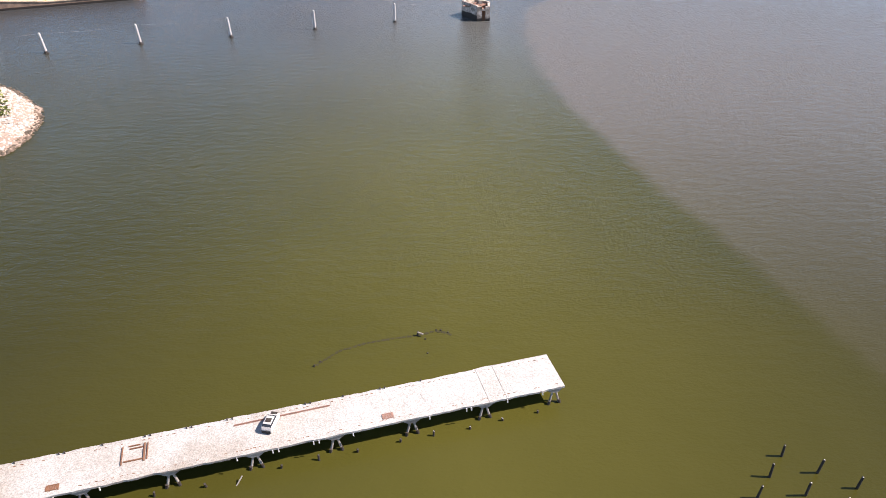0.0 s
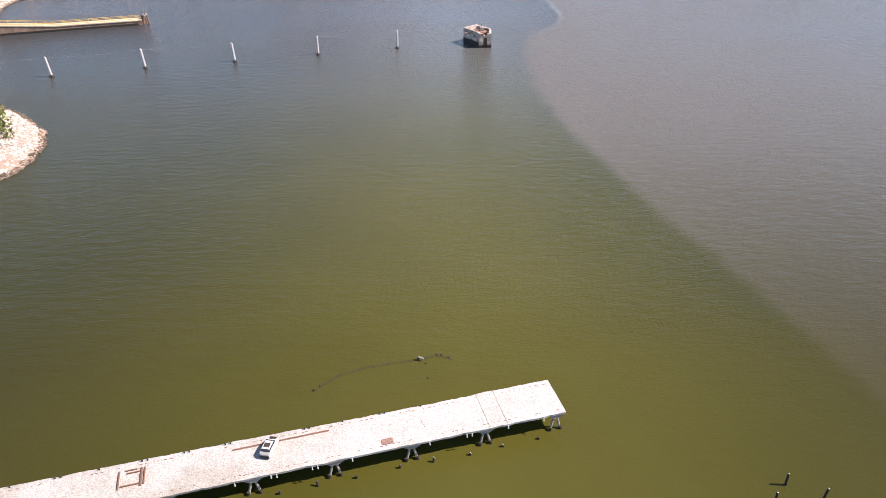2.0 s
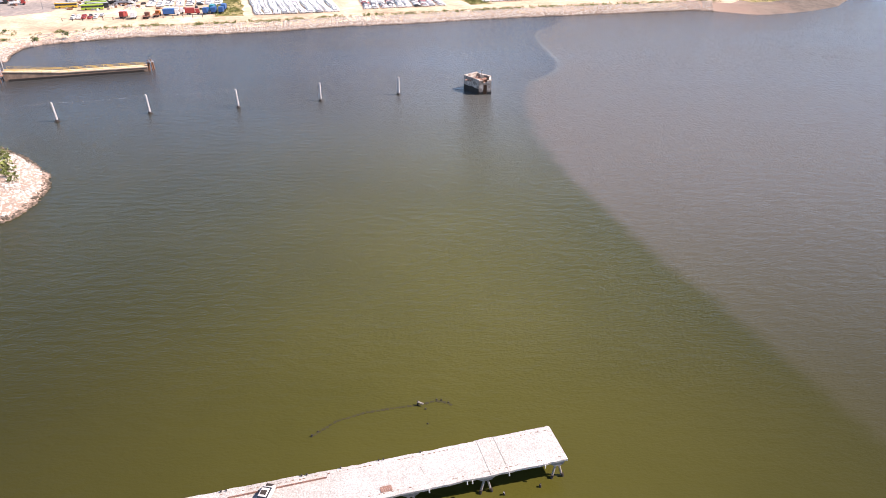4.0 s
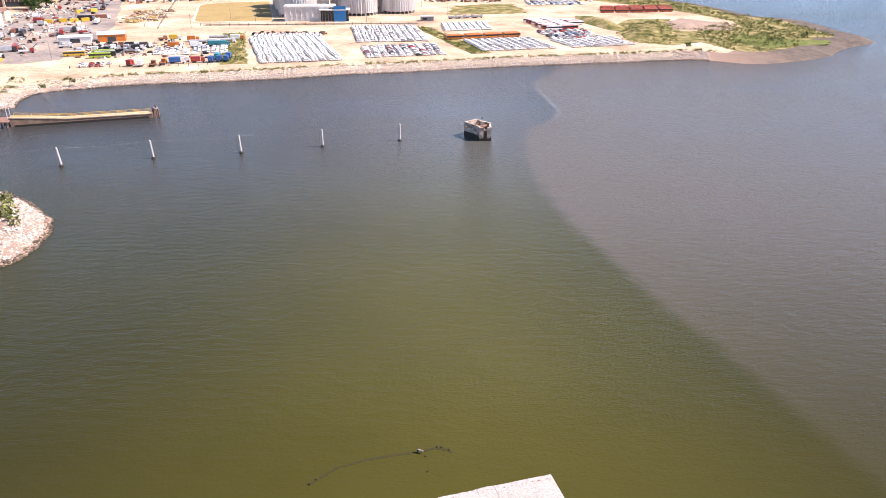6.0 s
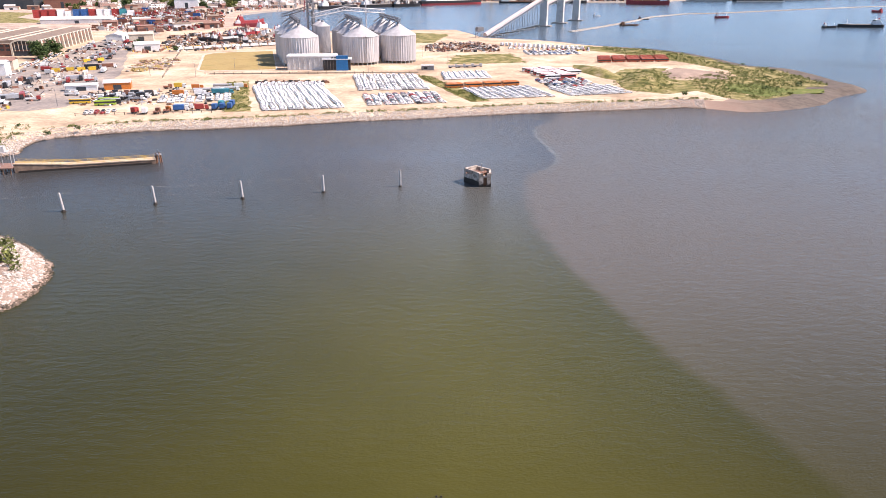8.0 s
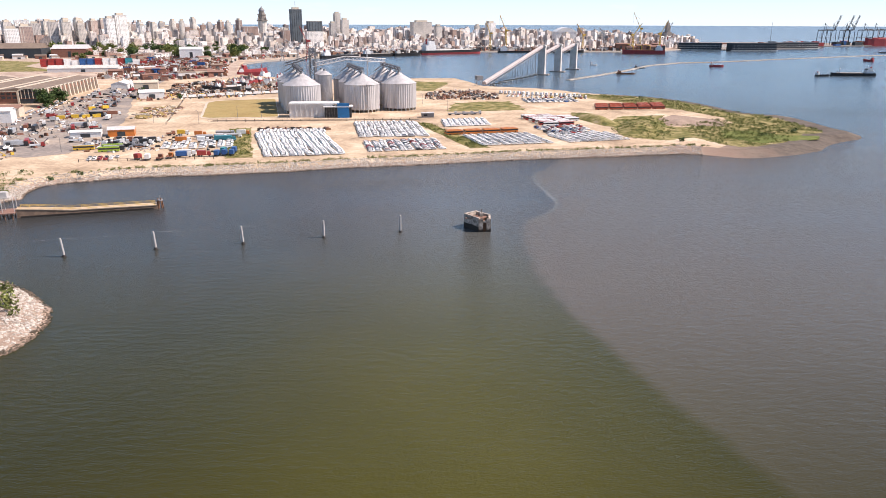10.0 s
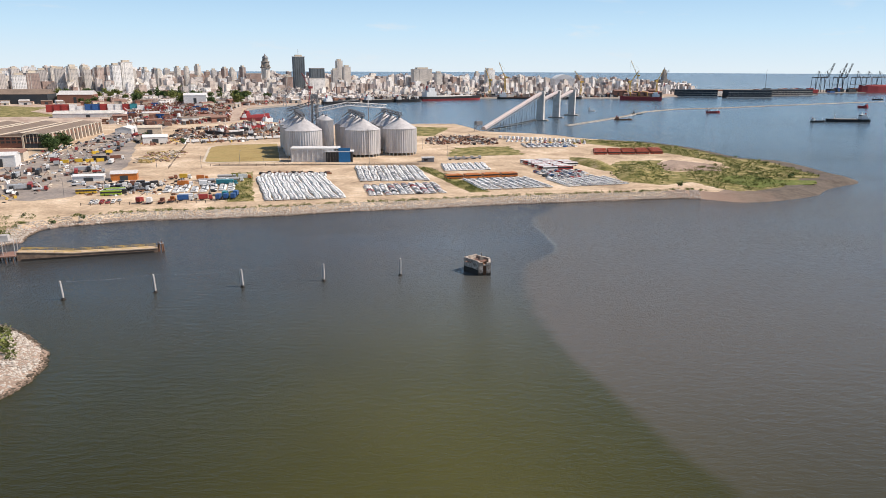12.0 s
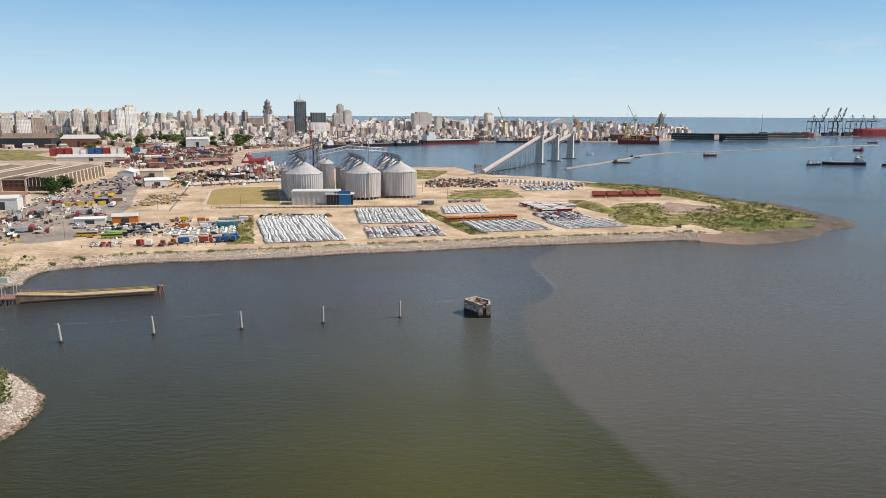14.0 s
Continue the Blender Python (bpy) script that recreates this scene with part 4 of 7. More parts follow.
for x, y, h in ((-4.3, 92.3, 0.9), (-20.8, 84.9, 0.35), (-1.2, 93.6, 0.2), (-0.4, 93.5, 0.22), (0.8, 92.9, 0.2), (-3.0, 91.3, 0.2), (-2.6, 87.8, 0.15), (-20.0, 86.0, 0.15)):
    g = Geo()
    g.bar((x, y, -0.5), (x + 0.1, y + 0.15, h), 0.17, 7, 0, 0.13)
    part("frame_head", g, PILE, wk)
g = Geo()
g.bar((-4.3, 92.4, 0.75), (-3.3, 92.1, 0.5), 0.14, 6)
part("plank", g, CONC, wk, "grey broken plank")

# ---------------- mooring posts, cable and concrete platform ----------------
posts = [(-192, 224, 0.3), (-163, 232, -0.2), (-134, 240, -0.5), (-105, 249, -0.35), (-75, 256, -0.3), (-46, 264, 0.05), (-17, 272, 0.1)]
for x, y, ln in posts:
    th = thing("mooring_post", pose(x, y, 0), "tall whitewashed concrete mooring post in the water", "post", "row of mooring posts")
    g = Geo()
    rings = []
    for z, r in ((0.4, 0.50), (1.2, 0.47), (6.4, 0.40), (6.75, 0.34), (6.9, 0.18)):
        rings.append([(ln * z / 6.9 + r * math.cos(q * math.pi / 4 + 0.39), r * math.sin(q * math.pi / 4 + 0.39), z) for q in range(8)])
    g.loft(rings)
    part("shaft", g, POST, th)
    g = Geo()
    g.cone((0, 0, -1), 1.05, 0.95, 1.15, 10)
    g.cone((0, 0, 0.15), 0.58, 0.52, 0.55, 10)
    part("footing", g, PILE, th, "dark weedy footing")
cg = Geo()
for (ax, ay, al), (bx, by, bl) in zip(posts, posts[1:] + [(12.5, 281, 0)]):
    for j in range(10):
        t0, t1 = j / 10, (j + 1) / 10
        zf = lambda t: 6.6 - (1.6 * t if bx == 12.5 else 0) - 0.5 * 4 * t * (1 - t)
        cg.bar((ax + al + (bx + bl - ax - al) * t0, ay + (by - ay) * t0, zf(t0)), (ax + al + (bx + bl - ax - al) * t1, ay + (by - ay) * t1, zf(t1)), 0.008, 4)
solid("cable", cg, POST, "thin pale cable strung between the mooring posts", "cable")

LIMED = worn("limewashed_stained_concrete", (0.56, 0.47, 0.40), (0.075, 0.055, 0.045), 0.45, 1.6, 1.0, 0.9)
pf = thing("platform", pose(0, 0, 0), "ruined hollow concrete mooring platform in the water", "platform")
out = [(8.4, 279.6), (14.0, 271.8), (18.8, 272.2), (19.0, 279.2), (13.7, 284.6)]
for i in range(5):
    a, b = Vector(out[i]), Vector(out[(i + 1) % 5])
    d = (b - a).normalized()
    nr = Vector((-d.y, d.x))
    hgt = (5.7, 5.3, 5.3, 5.4, 5.7)[i]
    g = Geo()
    if i == 1:     # notch with a dark doorway
        for t0, t1, z0, z1 in ((0, 0.36, -1, hgt), (0.36, 0.66, 3.9, hgt - 0.8), (0.66, 1, -1, hgt)):
            p0, p1 = a.lerp(b, t0), a.lerp(b, t1)
            g.prism([p0[:], p1[:], (p1 + nr * 0.9)[:], (p0 + nr * 0.9)[:]], z0, z1)
    else:
        g.prism([(a + d * 0.01)[:], (b - d * 0.01)[:], (b + nr * 0.8 - d * 0.4)[:], (a + nr * 0.8 + d * 0.4)[:]], -1, hgt)
    part("wall", g, LIMED, pf)
    g = Geo()
    m0 = nr * -0.04
    lo_, hi_ = (0.36, 0.66) if i == 1 else (1.0, 1.0)
    for t0, t1 in ((0.0, lo_), (hi_, 1.0)):
        if t1 > t0:
            for q in range(6):
                p0, p1 = a.lerp(b, t0 + (t1 - t0) * q / 6), a.lerp(b, t0 + (t1 - t0) * (q + 1) / 6)
                # weed band; the extra 1.2 on wall 0 paints that wall's shade
                g.prism([(p0 + m0)[:], (p1 + m0)[:], (p1 + nr * 0.3)[:], (p0 + nr * 0.3)[:]], -1, 0.9 + 0.9 * abs(noise.noise(Vector((q * 0.9, i * 3.1, 1)))) + (1.2 if i == 0 else 0.0))
    part("weed_skirt", g, PILE, pf, "black weed-covered foot of the wall, raised as painted shade on the left")
g = Geo()
g.prism([(9.4, 279.6), (14.3, 272.8), (18.0, 273.0), (18.2, 278.8), (13.7, 283.4)], -1, 3.6)
part("floor", g, RUST, pf, "rubble-strewn floor")
for k in range(6):
    g = Geo()
    x = 10.6 + 1.35 * k
    g.box((x, 278.3 + 0.2 * (k % 2), 4.3), (0.35, 8.0 - abs(k - 2.5) * 1.0, 0.4), -0.7)
    part("joist", g, RUSTRED, pf)
g = Geo()
g.box((15.4, 279.3, 3.6), (1.4, 1.0, 2.2), 0.3)
g.bar((15.4, 279.3, 5.8), (15.4, 279.3, 7.4), 0.12, 6)
g.box((15.4, 279.3, 7.3), (0.7, 0.4, 0.35))
part("beacon_post", g, CONC, pf, "small beacon post")

# ---------------- railed jetty ----------------
J0, J1 = Vector((-180.0, 292.8)), Vector((-127.2, 309.2))
jd = (J1 - J0).normalized()
jy = math.atan2(jd.y, jd.x)
jl = (J1 - J0).length
jt = thing("jetty", pose(J0.x, J0.y, 0, 0, 0, math.degrees(jy)), "low jetty with rusty sheet side and yellow handrails", "jetty")
JETTY_TOP = [(0.0, 3.7), (0.18, 2.9), (0.38, 1.85), (1.0, 1.65)]      # ramp down from the land, then nearly level


def jetty_z(x):
    t = x / jl
    for (a, za), (b, zb) in zip(JETTY_TOP, JETTY_TOP[1:]):
        if a <= t <= b:
            return za + (zb - za) * (t - a) / (b - a)
    return JETTY_TOP[-1][1]


def jetty_strip(y0, y1, z0, z1):
    g = Geo()
    rings = []
    for t, z in JETTY_TOP:
        rings.append([(t * jl, y0, z0), (t * jl, y1, z0), (t * jl, y1, z + z1), (t * jl, y0, z + z1)])
    g.loft(rings)
    return g


part("quay_body", jetty_strip(-2.1, 2.1, -1, 0.0), CONC_BROWN, jt, "stained brown jetty wall")
g = Geo()
for (ta, za), (tb, zb) in zip(JETTY_TOP, JETTY_TOP[1:]):
    g.loft([[(t * jl, -2.3, z + 0.01), (t * jl, 2.3, z + 0.01), (t * jl, 2.3, z + 0.3), (t * jl, -2.3, z + 0.3)] for t, z in ((ta, za), (tb, zb))])
part("deck", g, SAND, jt)
g = Geo()
g.box((jl / 2, -2.3, 0.1), (jl - 3, 0.3, 0.7))
part("fender_beam", g, PILE, jt, "dark tarred fender beam")
for s_ in (-1, 1):
    for z in (0.55, 1.05):
        g = Geo()
        knots = [1.0, 0.18 * jl, 0.38 * jl, jl - 1.0]
        for xa, xb in zip(knots, knots[1:]):
            g.bar((xa, 2.1 * s_, jetty_z(xa) + 0.3 + z), (xb, 2.1 * s_, jetty_z(xb) + 0.3 + z), 0.07, 5)
        part("handrail", g, YELLOW, jt)
    n = 16
    for i in range(n + 1):
        g = Geo()
        x = 1 + (jl - 2) * i / n
        g.bar((x, 2.1 * s_, jetty_z(x) + 0.25), (x, 2.1 * s_, jetty_z(x) + 1.4), 0.08, 5)
        part("rail_post", g, YELLOW, jt)
en = thing("jetty_dolphin", pose(J1.x + 1.2, J1.y + 0.3, 0, 0, 0, math.degrees(jy)), "dark timber dolphin with a small light at the jetty end", "dolphin")
for i in range(6):
    g = Geo()
    a = i * math.pi / 3
    g.bar((1.3 * math.cos(a), 1.5 * math.sin(a), -1), (0.9 * math.cos(a), 1.1 * math.sin(a), 3.9 + 0.4 * (i % 2)), 0.26, 7)
    part("post", g, RUST, en)
g = Geo()
g.cone((0, 0, 3.5), 1.5, 1.3, 0.4, 8)
g.bar((0, 0, 3.9), (0, 0, 5.6), 0.12, 6)
g.box((0, 0, 5.0), (0.4, 0.4, 0.5))
part("light_mast", g, STEEL, en)
ldg = thing("landing_stage", pose(-183.2, 291.6, 0, 0, 0, 16), "timber landing stage with steel gangway frame", "landing stage")
g = Geo()
g.box((-5, 0, 2.6), (17, 9, 0.4))
part("deck", g, RUSTRED, ldg)
for i in range(6):
    for j in range(3):
        g = Geo()
        g.bar((-12 + 2.9 * i, -4 + 4 * j, -1), (-12 + 2.9 * i, -4 + 4 * j, 2.6), 0.25, 7)
        part("pile", g, RUST, ldg)
for i in range(3):
    for j in (-1, 1):
        g = Geo()
        g.bar((-6 + 4.5 * i, 2.2 * j, 3), (-6 + 4.5 * i, 2.2 * j, 9), 0.16, 5)
        g.bar((-6 + 4.5 * i, 2.2 * j, 9), (-6 + 4.5 * i, -2.2 * j, 9), 0.12, 5)
        part("gantry_leg", g, POST, ldg)
g = Geo()
g.box((-3, 0, 8.8), (10, 4.4, 0.3))
g.box((-1, 0, 9.1), (4, 3.2, 2.2), 0, 0, 0.9)
part("gantry_cabin", g, POST, ldg, "pale gantry housing")

# ---------------- rocky point ----------------
isl = [(-165, 226), (-139, 213), (-127, 205), (-114, 192), (-109, 181), (-108, 172), (-109, 163), (-116, 155), (-140, 146), (-175, 150), (-190, 190)]
mound_g = Geo()
ctr = Vector((-145, 183))
ip = jag(isl, 4, 1.0)
M_ = len(ip)
prof = ((1.06, -0.8), (1.0, 0.0), (0.90, 1.3), (0.78, 2.4), (0.5, 2.9), (0.0, 3.0))
for t, z in prof:
    for x, y in ip:
        p = ctr + (Vector((x, y)) - ctr) * t
        mound_g.v.append((p.x, p.y, z + 0.3 * noise.noise(Vector((p.x * 0.3, p.y * 0.3, 2))) * (z > 0.5)))
for k in range(len(prof) - 1):
    for i in range(M_):
        j = (i + 1) % M_
        mound_g.f.append((k * M_ + i, k * M_ + M_ + i, k * M_ + M_ + j, k * M_ + j))
mound_g.m = [0] * len(mound_g.f)
solid("ground_point", mound_g, BEACH, "rocky point of made ground", "ground", kind="structure")
rg, rw = Geo(), Geo()
for x, y in scatter([(ctr.x + (px - ctr.x) * 1.02, ctr.y + (py - ctr.y) * 1.02) for px, py in isl], 15000, 9):
    # radial fraction from the centre to the outline
    best = 9.0
    d = Vector((x, y)) - ctr
    ang = math.atan2(d.y, d.x)
    for (ax, ay), (bx, by) in zip(isl, isl[1:] + isl[:1]):
        a, b = Vector((ax, ay)) - ctr, Vector((bx, by)) - ctr
        det = a.x * (b.y - a.y) - a.y * (b.x - a.x)
        den = math.cos(ang) * (b.y - a.y) - math.sin(ang) * (b.x - a.x)
        if abs(den) > 1e-6:
            tt = det / den
            ww = (math.cos(ang) * tt - a.x) / (b.x - a.x) if abs(b.x - a.x) > abs(b.y - a.y) else (math.sin(ang) * tt - a.y) / (b.y - a.y)
            if tt > 0 and -0.01 <= ww <= 1.01:
                best = tt
    t = d.length / best
    if t < 0.62:
        continue
    z = 0.0 if t > 1 else (1.3 * (1 - t) / 0.1 if t > 0.9 else 1.3 + 1.1 * (0.9 - t) / 0.12 if t > 0.78 else 2.5)
    (rw if t > 0.955 else rg).put(rr.choice(STONES), x, y, z, rr.uniform(0, 6.28), rr.uniform(0.25, 0.8) if rr.random() < 0.88 else rr.uniform(0.8, 1.5))
solid("point_stones", rg, ROCK, "pale broken stones covering the point", "stones", kind="stuff")
solid("point_wet_stones", rw, ROCK_WET, "dark wet stones at the waterline of the point", "stones", kind="stuff")
for i, (x, y, s) in enumerate(((-123, 188, 2.6), (-120, 184.5, 2.2), (-118, 181, 1.6), (-126, 193, 2.8), (-130, 199, 2.8), (-125, 186, 3.0), (-129, 178, 2.8), (-124, 171, 1.8), (-134, 188, 3.2), (-136, 178, 3.0), (-139, 196, 3.0), (-141, 186, 3.4), (-133, 172, 2.2))):
    solid("bush", CLUMPS[i % 5].mesh("bush", LEAF), LEAF, "bright green bush on the rocky point", "bush", "bushes on the rocky point", m=pose(x, y, 2.4, 0, 0, i * 70) @ Matrix.Scale(s, 4))

# ---------------- vehicles ----------------
def ring(x, hw, z, lo):
    return [(x, -hw, lo), (x, hw, lo), (x, hw, z - 0.12), (x, hw * 0.86, z), (x, -hw * 0.86, z), (x, -hw, z - 0.12)]


def car_body(L=4.3, W=1.75, van=False):
    g = Geo()
    h = W / 2
    g.loft([ring(-L / 2, h * 0.86, 0.78, 0.35), ring(-L * 0.44, h, 1.10, 0.28), ring(-L * 0.1, h, 1.13, 0.26), ring(L * 0.2, h, 1.10, 0.26), ring(L * 0.42, h * 0.97, 0.80, 0.28), ring(L / 2, h * 0.82, 0.62, 0.36)])
    # roof
    a, b = (-0.36, 0.08)
    g.loft([[(L * a, -h * 0.74, 1.40), (L * a, h * 0.74, 1.40), (L * a, h * 0.66, 1.46), (L * a, -h * 0.66, 1.46)], [(L * b, -h * 0.72, 1.38), (L * b, h * 0.72, 1.38), (L * b, h * 0.64, 1.44), (L * b, -h * 0.64, 1.44)]])
    return g


def car_glass(L=4.3, W=1.75):
    g = Geo()
    h = W / 2
    g.loft([[(-L * 0.43, -h * 0.86, 1.09), (-L * 0.43, h * 0.86, 1.09), (L * 0.22, h * 0.86, 1.09), (L * 0.22, -h * 0.86, 1.09)],
            [(-L * 0.35, -h * 0.73, 1.395), (-L * 0.35, h * 0.73, 1.395), (L * 0.07, h * 0.71, 1.38), (L * 0.07, -h * 0.71, 1.38)]], cap=False)
    return g


def wheel_geo(r=0.31, w=0.2):
    g = Geo()
    vs = []
    n = 10
    for y in (-w / 2, w / 2):
        vs += [(r * math.cos(2 * math.pi * i / n), y, r * math.sin(2 * math.pi * i / n)) for i in range(n)]
    g.add(vs, [(i, (i + 1) % n, n + (i + 1) % n, n + i) for i in range(n)] + [tuple(range(n - 1, -1, -1)), tuple(range(n, 2 * n))])
    return g


WHEEL = wheel_geo().mesh("wheel", TYRE)
CAR_GLASS = car_glass().mesh("windows", GLASS)
CAR_BODY = {c: car_body().mesh("body", PAINTS[c]) for c in PAINTS}


def car(m, colour, label, group, wheels=True):
    th = thing("car", m, label, "car", group)
    part("body", CAR_BODY[colour], None, th)
    part("window_glass", CAR_GLASS, None, th, "dark car glass")
    if wheels:
        for x in (-1.3, 1.35):
            for y in (-0.78, 0.78):
                part("wheel", WHEEL, None, th, m=pose(x, y, 0.31))
    return th


# one joined car for the packed far rows: slots follow the paints
CAR_ALL = Geo()
_b, _g = car_body(), car_glass()
CAR_ALL.add(_b.v, _b.f, 0)
CAR_ALL.add(_g.v, _g.f, 1)
CAR_ALL.box((0, 0, 0.02), (3.4, 1.6, 0.3), 0, 2)

far_cars = {c: Geo() for c in PAINTS}
near_count = 0


def lot(c0, c1, c3, pa, pb, yaw, colours, label, group, near_rows=0, keep=0.97, seed=1):
    global near_count
    r = random.Random(seed)
    a, b = Vector(c1) - Vector(c0), Vector(c3) - Vector(c0)
    na, nb = max(1, int(a.length / pa)), max(1, int(b.length / pb))
    for j in range(nb):
        for i in range(na):
            if r.random() > keep:
                continue
            p = Vector(c0) + a * ((i + 0.5) / na) + b * ((j + 0.5) / nb)
            wob = 1.1 * noise.noise(Vector((i * 0.7, j * 0.13, seed)))
            x, y = p.x + wob, p.y + r.uniform(-0.22, 0.22)
            w = yaw + r.uniform(-7, 7) + (180 if r.random() < 0.0 else 0)
            col = r.choice(colours)
            if j < near_rows and near_count < 300:
                near_count += 1
                car(pose(x, y, LANDZ + 0.12, 0, 0, w), col, (col + " " + label), group, j < 2)
            else:
                far_cars[col].put(CAR_ALL, x, y, LANDZ + 0.12, radians(w), 1.09)


W8 = ["white"] * 9 + ["silver"]
MIXC = ["white"] * 6 + ["silver", "silver", "black", "red"]
lot((-105, 416), (-58, 427), (-133, 505), 4.45, 2.15, 14, ["white"] * 14 + ["silver"], "saloon car parked in a packed sandy lot", "cars in the packed lot", 9, 0.99, 2)
lot((-131, 508), (-84, 512), (-134, 524), 4.6, 2.4, 8, W8, "car parked in the back row of the lot", "cars in the back row", 0, 0.9, 12)
lot((-58, 492), (-9, 498), (-70, 566), 4.6, 2.3, 8, MIXC[:8], "car parked in the second lot", "cars in the second lot", 0, 0.93, 3)
lot((-46, 434), (2, 446), (-53, 472), 4.6, 2.3, 12, MIXC, "small car parked by the shore track", "cars by the shore track", 6, 0.93, 4)
lot((1, 544), (37, 554), (-2, 581), 4.6, 2.6, 16, ["white"] * 8, "car parked in the far lot", "cars in the far lot", 0, 0.96, 5)
lot((25, 458), (73, 470), (13, 499), 4.6, 2.5, 15, ["white"] * 9 + ["silver"], "car parked beside the hedge", "cars beside the hedge", 6, 0.95, 6)
lot((83, 472), (128, 485), (73, 503), 4.8, 2.7, 14, ["white"] * 9 + ["silver"], "car parked in the lot below the buses", "cars below the buses", 4, 0.93, 7)
lot((74, 507), (112, 516), (68, 543), 4.9, 2.9, 20, ["white", "white", "white", "red", "blue", "black", "silver", "white", "white", "silver"], "car parked in the mixed lot", "cars in the mixed lot", 0, 0.85, 17)
lot((66, 772), (150, 750), (71, 798), 4.9, 2.9, 70, ["white"] * 8 + ["yellow", "red", "silver"], "car parked near the basin", "cars near the basin", 0, 0.85, 18)
lot((82, 715), (136, 722), (79, 748), 5.2, 3.0, 40, ["white"] * 8 + ["silver", "black", "blue"], "car parked on the sand near the basin", "cars on the sand", 0, 0.75, 19)
lot((-176, 440), (-132, 450), (-184, 470), 5.6, 3.0, 15, ["white"] * 7 + ["silver", "black", "silver"], "car packed into the sandy yard", "cars in the sandy yard", 0, 0.72, 20)
lot((-356, 604), (-338, 610), (-388, 716), 6.2, 3.1, 110, ["white", "silver", "black", "silver", "white", "red"], "car parked in front of the warehouse", "cars by the warehouse", 0, 0.5, 22)
lot((-322, 700), (-312, 704), (-372, 880), 5.6, 4.6, 105, ["white", "silver", "black", "red"], "car parked along the road", "cars along the road", 0, 0.5, 23)
lot((-203, 402), (-186, 406), (-207, 414), 2.8, 5.2, 100, ["white", "white", "silver", "red", "black"], "car parked near the shore fence", "cars near the shore fence", 3, 0.95, 8)
for col, g in far_cars.items():
    if g.v:
        solid("parked_cars", g, [PAINTS[col], GLASS, TYRE], col + " cars parked close together on sandy ground", "cars", kind="stuff")

CAB = Geo()
CAB.loft([[(-1.1, -1.2, 0.7), (-1.1, 1.2, 0.7), (-1.1, 1.2, 3.0), (-1.1, -1.2, 3.0)], [(0.7, -1.2, 0.7), (0.7, 1.2, 0.7), (0.7, 1.15, 3.05), (0.7, -1.15, 3.05)], [(1.15, -1.15, 0.75), (1.15, 1.15, 0.75), (1.0, 1.1, 1.9), (1.0, -1.1, 1.9)]])
SCREEN = Geo()
SCREEN.loft([[(0.80, -1.02, 2.85), (0.80, 1.02, 2.85), (1.06, 1.05, 1.95), (1.06, -1.05, 1.95)], [(0.72, -1.02, 2.85), (0.72, 1.02, 2.85), (0.98, 1.05, 1.95), (0.98, -1.05, 1.95)]])
TW = wheel_geo(0.5, 0.35).mesh("wheel", TYRE)
SCREEN_ME = SCREEN.mesh("windscreen", GLASS)
CAB_ME = {c: CAB.mesh("cab", PAINTS[c]) for c in PAINTS}


def truck(m, cab, load, L, label, group="trucks in the yard", tank=False, flat=False):
    """Lorry with cab, chassis and a box, tank or flat bed; origin at the ground under the middle."""
    th = thing("truck", m, label, "truck", group)
    x0 = L / 2 - 1.2
    cb = part("cab", CAB_ME[cab], None, th, m=pose(x0, 0, 0))
    part("windscreen", SCREEN_ME, None, cb)
    g = Geo()
    g.box((-0.3, 0, 0.75), (L - 0.8, 0.9, 0.3))
    part("chassis", g, TYRE, th)
    g = Geo()
    bl = L - 2.9
    bx = -L / 2 + bl / 2 + 0.1
    if tank:
        n = 12
        g.loft([[(bx + sx * bl / 2, 1.15 * k * math.cos(2 * math.pi * i / n), 2.1 + 1.0 * k * math.sin(2 * math.pi * i / n)) for i in range(n)] for sx, k in ((-1, 0.7), (-0.95, 1), (0.95, 1), (1, 0.7))])
    elif flat:
        g.box((bx, 0, 1.05), (bl, 2.4, 0.25))
        for s in (-1, 1):
            g.box((bx, 1.15 * s, 1.3), (bl, 0.08, 0.55))
    else:
        g.box((bx, 0, 1.05), (bl, 2.45, 2.6), 0, 0, 1, 0.06)
    part("load_body", g, PAINTS[load] if load in PAINTS else load, th)
    for x in (x0 + 0.1, -L / 2 + 1.2, -L / 2 + 2.4):
        for y in (-1.05, 1.05):
            part("wheel", TW, None, th, m=pose(x, y, 0.5))
    return th


BUS_GLASS = Geo()
BUS_GLASS.box((0, 0, 1.5), (11.9, 2.56, 0.95))
BUS_GLASS_ME = BUS_GLASS.mesh("window_band", GLASS)


def bus(m, colour, label, group, roof="white"):
    th = thing("bus", m, label, "bus", group)
    g = Geo()
    g.box((0, 0, 0.35), (12, 2.5, 1.15), 0, 0)
    g.box((0, 0, 2.45), (12, 2.5, 0.5), 0, 0, 1, 0.12)
    g.box((0, 0, 1.5), (11.6, 2.4, 0.95), 0, 0)
    part("body", g, PAINTS[colour], th)
    part("window_band", BUS_GLASS_ME, None, th, "dark window band")
    g = Geo()
    g.box((0, 0, 2.96), (11.4, 2.2, 0.12), 0, 0, 0.97)
    g.box((-2, 0, 3.05), (2.2, 1.5, 0.2), 0, 0, 0.9)
    rf = part("roof", g, PAINTS[roof], th)
    g = Geo()
    g.box((3, 0, 3.05), (1.6, 1.3, 0.18), 0, 0, 0.9)
    part("roof_hatch", g, PAINTS[roof], rf)
    for x in (-3.6, 3.8):
        for y in (-1.1, 1.1):
            part("wheel", TW, None, th, m=pose(x, y, 0.5))
    return th


CONT = {}


